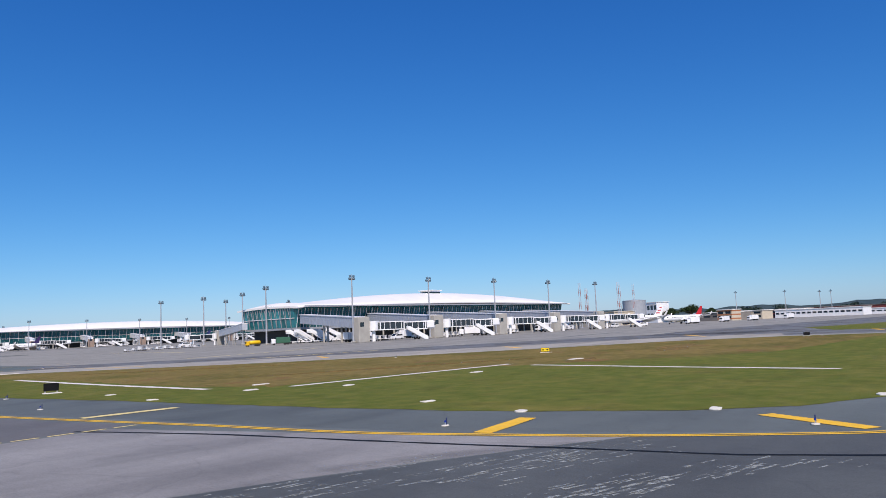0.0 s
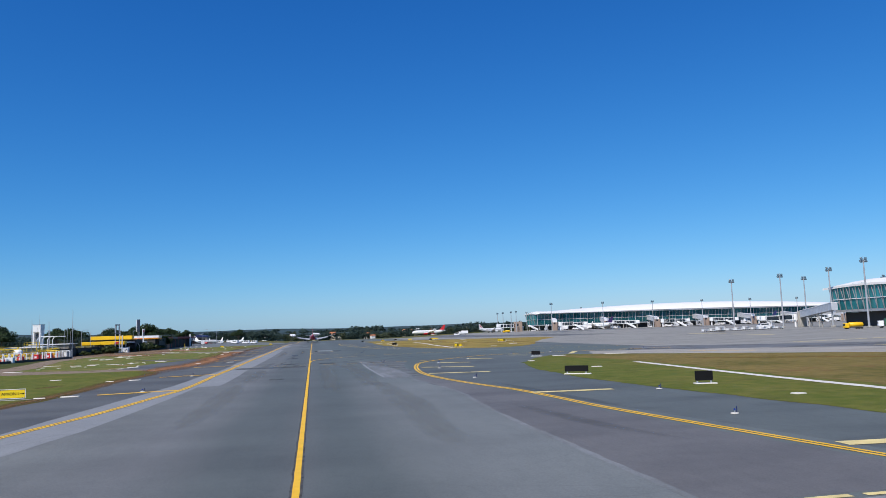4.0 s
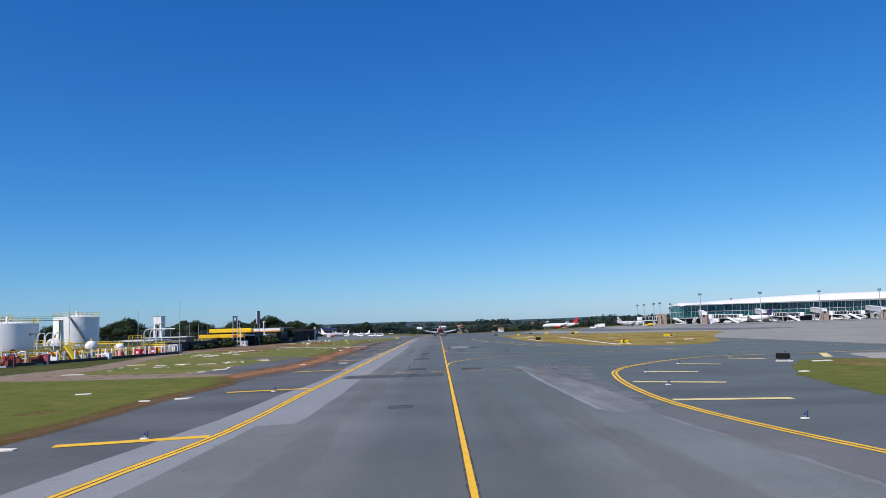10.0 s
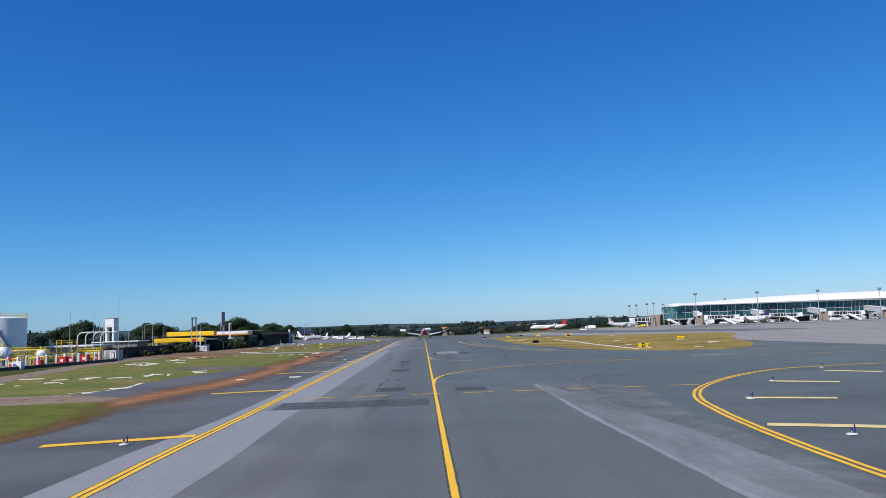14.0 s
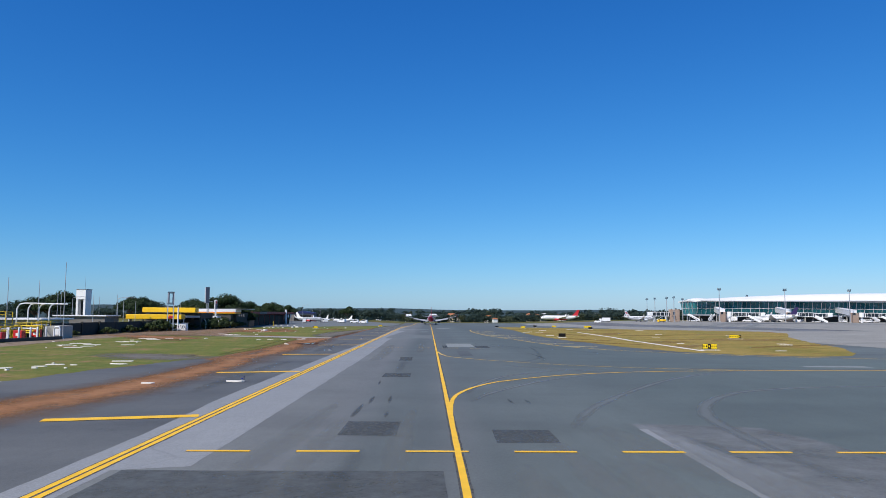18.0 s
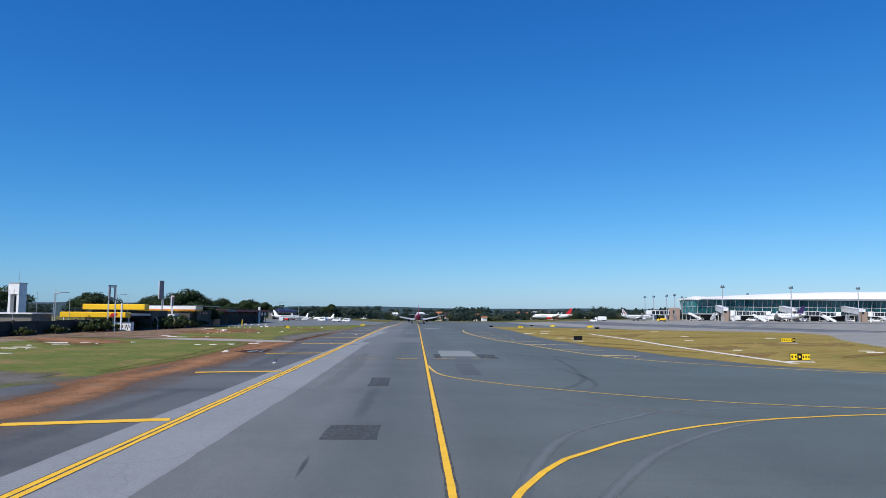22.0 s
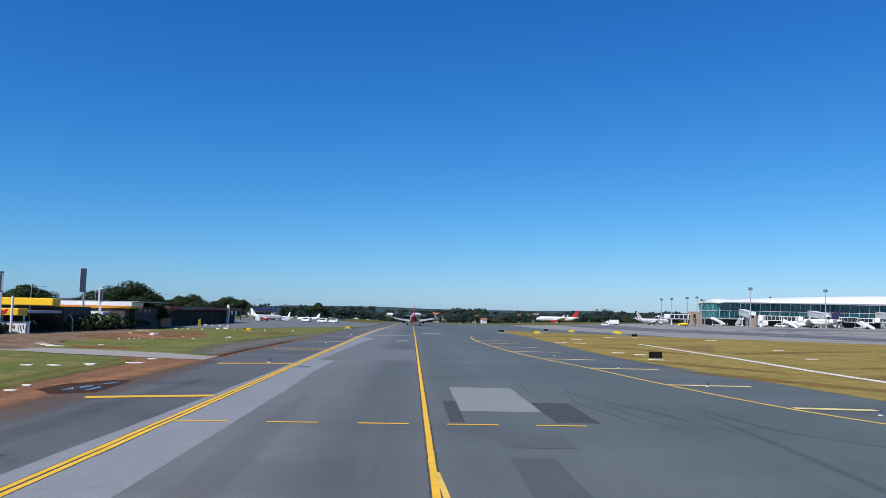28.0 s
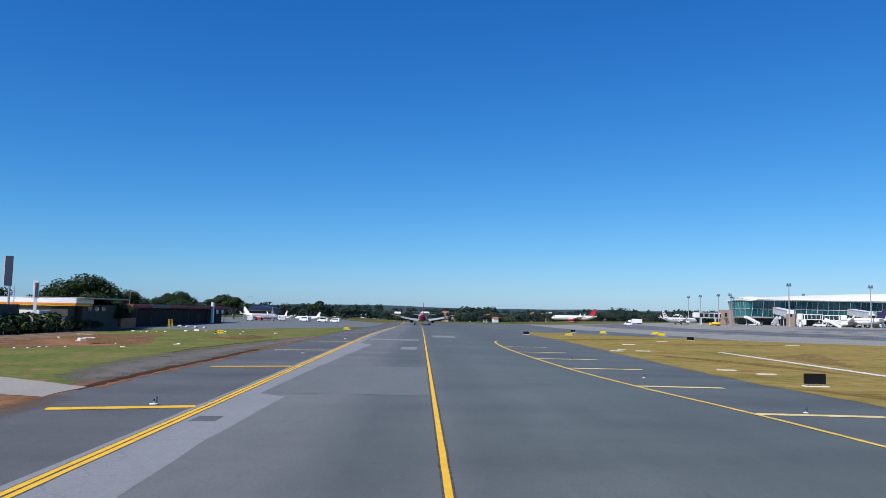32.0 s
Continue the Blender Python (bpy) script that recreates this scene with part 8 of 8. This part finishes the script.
def tree(height, spread, seed, mat=None, leaves=6500, size=0.29):
    rng = random.Random(seed)
    t = thing("tree", "dark green broad-crowned tree", "tree", 0, 0, 0, 0, "trees")
    fork = height * 0.34
    trunk = Shape().tube((0, 0, 0), (0.1, 0, fork), height * 0.035, height * 0.024, n=9)
    crown = Shape()
    lobes = []
    for i in range(11):
        a = 2 * math.pi * i / 11 + rng.uniform(-0.3, 0.3)
        r = spread * rng.uniform(0.28, 0.72) if i < 8 else spread * rng.uniform(0, 0.3)
        z = height * (rng.uniform(0.55, 0.72) if i < 8 else rng.uniform(0.74, 0.84))
        p = Vector((r * math.cos(a), r * math.sin(a), z))
        lobes.append((p, spread * rng.uniform(0.3, 0.42)))
        mid = Vector((p.x * 0.45, p.y * 0.45, fork + (z - fork) * 0.55))
        trunk.tube((0.1, 0, fork), mid, height * 0.016, height * 0.011, n=6)
        trunk.tube(mid, p, height * 0.011, height * 0.004, n=5)
    for p, r in lobes:
        leaf_cloud(crown, p, r, leaves // len(lobes), size, rng, 0.7)
    part("trunk", trunk, M_BARK, t)
    part("crown", crown, mat or M_LEAF, t)
    return t


tree_a, tree_b = tree(11.5, 8.5, 3), tree(10.5, 7.0, 8)
shrub = tree(3.2, 2.2, 12, M_LEAF_B, 900, 0.22)
tree_a.matrix_world = pose(-72, 372, 0)
tree_b.matrix_world = pose(-81, 382, 0, 0, 0, 50)
for k, (x, y, rz, s, src) in enumerate(((-64.5, 366, 90, 0.62, tree_b), (-90, 440, 20, 0.85, tree_a), (-84, 470, 120, 0.8, tree_b), (-98, 410, 200, 0.85, tree_a), (-84, 545, 0, 0.95, tree_b), (-54, 596, 70, 0.95, tree_b), (-148, 410, 30, 1.15, tree_a), (-125, 421, 140, 1.1, tree_b), (-101, 430, 260, 0.95, tree_a),
                                        (-126, 356, 80, 0.95, tree_b), (-134, 362, 10, 0.85, tree_a), (-164, 338, 60, 0.8, tree_b), (-186, 350, 0, 0.9, tree_a), (-150, 330, 45, 0.75, tree_b), (-112, 400, 220, 0.95, tree_a), (-92, 395, 33, 0.85, tree_b), (-175, 400, 10, 1.0, tree_a), (-210, 380, 99, 0.95, tree_b), (-100, 520, 15, 1.0, tree_a), (-120, 560, 70, 1.1, tree_b),
                                        (-108, 622, 200, 1.1, tree_a), (-120, 650, 20, 1.2, tree_b), (-64.5, 369, 210, 0.5, tree_a), (-66, 362, 40, 0.58, tree_b), (-68, 366, 300, 0.66, tree_a), (-62.5, 364, 160, 0.4, tree_b), (650, 250, 0, 1.3, tree_a), (635, 262, 40, 1.2, tree_b), (665, 236, 90, 1.1, tree_b))):
    o = place(src, x, y, rz)
    o.scale = (s, s, s)
shrub.matrix_world = pose(-69.3, 300, 0)
for x, y, s in (*((-67.2 + 0.5 * (k % 3), 324 + 1.7 * k, 1.15 + 0.12 * (k % 4)) for k in range(11)), (-69.2, 292, 1.0), (-68.8, 312, 1.0), (-69.3, 322, 0.9), (-68.6, 334, 1.0), (-68.6, 346, 1.2), (-68.4, 352, 1.1), (-66.5, 356, 1.0), (-69, 268, 0.7), (-69.4, 251, 0.7), (-66, 362, 1.3), (-69.4, 298, 1.2), (-69.2, 304, 1.0), (-65.6, 325, 1.3), (-65.4, 330, 1.4), (-65.2, 336, 1.2), (-65.2, 341, 1.5), (-65.0, 347, 1.4), (-64.6, 352, 1.3), (-69.2, 280, 0.8), (-75, 296, 0.9), (-74, 250, 0.8)):
    o = place(shrub, x, y, x * 37 % 360, -1.35 * s)
    o.scale = (s * 1.35, s * 1.35, s * 1.15)


def woods(name, label, trees, leaf, seed, mat=None):
    """A belt of far trees in one mesh of leaf clumps: (x, y, height, spread)."""
    rng = random.Random(seed)
    s = Shape()
    for x, y, h, r in trees:
        z = rise(x, y)
        for k in range(5):
            a = rng.uniform(0, 2 * math.pi)
            q = r * rng.uniform(0.1, 0.6)
            leaf_cloud(s, (x + q * math.cos(a), y + q * math.sin(a), z + h * rng.uniform(0.45, 0.78)), r * rng.uniform(0.4, 0.6), 56, leaf, rng, 0.8)
        leaf_cloud(s, (x, y, z + h * 0.25), r * 0.8, 40, leaf, rng, 0.6)
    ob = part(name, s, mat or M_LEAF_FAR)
    return tagged(ob, label, "woods", "", "stuff")


rng = random.Random(21)
belt = []
for i in range(640):
    x = -420 + 960 * rng.random()
    belt.append((x, 960 + 170 * rng.random() + 0.12 * abs(x), rng.uniform(5, 11) + 7 * max(0, noise.noise((x * 0.012, 3.3, 0))), rng.uniform(6, 12)))
for x in (-66, -50, -38, -20, 175, 190, 182, 60, 250, 265):
    belt.append((x * 1.35, 1120, rng.uniform(19, 22), rng.uniform(7, 10)))
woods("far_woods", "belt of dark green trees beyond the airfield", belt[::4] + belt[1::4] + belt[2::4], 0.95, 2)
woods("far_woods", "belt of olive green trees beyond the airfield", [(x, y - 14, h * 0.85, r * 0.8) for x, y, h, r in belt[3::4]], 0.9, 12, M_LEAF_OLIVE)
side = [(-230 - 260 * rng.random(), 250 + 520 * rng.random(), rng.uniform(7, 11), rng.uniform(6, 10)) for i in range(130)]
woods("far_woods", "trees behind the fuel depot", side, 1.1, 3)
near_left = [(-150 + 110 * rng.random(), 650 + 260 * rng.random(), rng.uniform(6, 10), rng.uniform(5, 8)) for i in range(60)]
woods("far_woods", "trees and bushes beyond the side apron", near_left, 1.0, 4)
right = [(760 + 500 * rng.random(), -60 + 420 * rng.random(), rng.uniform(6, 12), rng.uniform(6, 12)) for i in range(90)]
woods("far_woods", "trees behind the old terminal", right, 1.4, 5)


def hill(name, r0, az0, az1, top, seed, label):
    """A long low ridge on an arc around the airfield."""
    vs, fs = [], []
    n = 90
    for i in range(n + 1):
        a = radians(az0 + (az1 - az0) * i / n)
        h = top * (0.72 + 0.45 * noise.noise((i * 0.07, seed, 0)) + 0.14 * noise.noise((i * 0.37, seed, 4)))
        for r, k in ((r0 - 500, -0.5), (r0 - 200, 0.45), (r0, 1.0), (r0 + 300, 0.7)):
            vs.append((r * math.sin(a), r * math.cos(a), -16 + (h + 16) * max(0, k) if k > 0 else -30))
        if i:
            o = 4 * i
            fs += [(o - 4 + j, o + j, o + j + 1, o - 3 + j) for j in range(3)]
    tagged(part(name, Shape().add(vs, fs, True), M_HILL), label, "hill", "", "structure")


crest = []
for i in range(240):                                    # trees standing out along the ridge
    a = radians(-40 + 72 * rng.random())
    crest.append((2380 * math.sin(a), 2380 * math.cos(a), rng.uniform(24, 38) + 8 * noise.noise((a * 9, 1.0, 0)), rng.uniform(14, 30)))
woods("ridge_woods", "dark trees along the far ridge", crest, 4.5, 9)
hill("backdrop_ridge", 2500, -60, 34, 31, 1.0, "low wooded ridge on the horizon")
hill("backdrop_ridge", 2700, 62, 100, 50, 5.0, "low ridge on the horizon with haze in its colour")


def house(x, y, w, d, h, wall_mat, roof_mat, rz=0):
    t = thing("house", "small far house with a " + ("tiled" if roof_mat is M_TILE else "pale") + " roof", "house", x, y, None, rz, "far houses")
    part("wall", Shape().box((0, 0, h / 2), (w, d, h)), wall_mat, t)
    part("roof", Shape().prism([(-w / 2 - 0.6, h), (w / 2 + 0.6, h), (0, h + w * 0.28)], "y", -d / 2 - 0.5, d / 2 + 0.5), roof_mat, t)
    for k in (-0.25, 0.25):
        part("window", Shape().box((k * w, -d / 2 - 0.03, h * 0.55), (w * 0.16, 0.06, h * 0.35)), M_WINDOW, t)


for k in range(34):
    x = -300 + 760 * rng.random()
    house(x, 985 + 120 * rng.random() + 0.1 * abs(x), rng.uniform(5, 10), rng.uniform(5, 8), rng.uniform(5.5, 9.5), rng.choice((M_WHITE, M_CREAM, M_CREAM, M_BLOCK)), rng.choice((M_TILE, M_TILE, M_WHITE, M_BLOCK)), rng.uniform(40, 140))


for k, x in enumerate((-128, -112, -99, -84, -73, -58, 74, 152)):
    house(x, 952 + 5 * (k % 3), 5 + 0.8 * (k % 3), 5, 3.0 + 0.5 * (k % 4), (M_WHITE, M_CREAM, M_WHITE)[k % 3], (M_TILE, M_WHITE, M_TILE, M_TILE)[k % 4], 60 + 23 * (k % 4))


def block(x, y, rz, w, d, h, mat, label, band=True, roof_mat=None, bays=0):
    t = thing("old_terminal_block", label, "building", x, y, None, rz)
    part("wall", Shape().box((0, 0, h / 2), (w, d, h)), mat, t)
    part("roof", Shape().box((0, 0, h + 0.2), (w + 1, d + 1, 0.45)), roof_mat or M_ROOF, t)
    if band:
        for k in range(bays or max(2, int(w / 7))):
            n = bays or max(2, int(w / 7))
            for z in ([0.35, 0.75] if h > 6 else [0.55]):
                part("window", Shape().box((-w / 2 + w * (k + 0.5) / n, d / 2 + 0.04, h * z), (w / n * 0.7, 0.1, h * 0.22)), M_WINDOW, t)
    return t


block(470, 246, 60, 60, 16, 9.0, M_CREAM, "curved-roofed old terminal wing", True, M_CREAM)
block(640, 281, 65, 26, 14, 18, M_WHITE, "white multi-storey block with rows of windows", True, None, 6)
ob_ = block(530, 177, 72, 12, 10, 7.5, M_CREAM, "small salmon and white banded block", True)
for z in (1.4, 4.2, 6.8):
    part("band", Shape().box((0, 0, z), (12.1, 10.1, 0.9)), M_TILE, ob_)
block(560, 192, 70, 40, 14, 6, M_WALL, "low row of grey sheds", True)
block(595, 190, 74, 46, 14, 6.5, M_CREAM, "low row of beige hangars", True)
block(640, 165, 78, 30, 14, 6.5, M_BROWN, "low reddish brown hangar with windows", True)
block(632, 140, 80, 66, 16, 6.0, M_WHITE, "long white boarding pier of the old terminal", True, None, 16)
block(668, 92, 82, 60, 16, 4.5, M_WHITE, "long low white cargo shed", True, None, 12)
block(705, 130, 80, 120, 20, 7.5, M_BROWN, "plain dark brown roofed hangar far away", False, M_WALL)
silo = thing("water_silo", "large grey cylindrical water tank", "silo", 548, 256, None, 0)
part("shell", Shape().tube((0, 0, 0), (0, 0, 18.5), 9.0, n=40), M_GREY, silo)
part("shell_band", Shape().tube((0, 0, 17.8), (0, 0, 18.4), 9.08, n=40), M_STEEL, silo)
part("roof", Shape().tube((0, 0, 18.5), (0, 0, 19.3), 9.0, 1.0, n=40), M_GREY, silo)
for x, y, h in ((374, 207.7, 25.5), (411, 223, 23), (378, 206, 22.5), (384, 189, 25), (388, 190, 23.5), (406, 190, 24.4)):
    t = thing("lattice_tower", "slender red and white lattice tower", "lattice tower", x, y, None, 20, "lattice towers")
    for k in range(7):
        s = Shape()
        z0, z1 = h * k / 7, h * (k + 1) / 7
        for a, b in ((-0.5, -0.5), (0.5, -0.5), (0.5, 0.5), (-0.5, 0.5)):
            s.tube((a, b, z0), (a, b, z1), 0.07, n=4)
        for a, b, c, d in ((-0.5, -0.5, 0.5, -0.5), (0.5, -0.5, 0.5, 0.5), (0.5, 0.5, -0.5, 0.5), (-0.5, 0.5, -0.5, -0.5)):
            s.tube((a, b, z0), (c, d, z1), 0.05, n=4)
        part("lattice_section", s, M_FADED_RED if k % 2 else M_LINK, t)
for x, y in ((569, 184), (683, 143), (676, 150), (610, 160)):
    place(masts, x, y, 20)
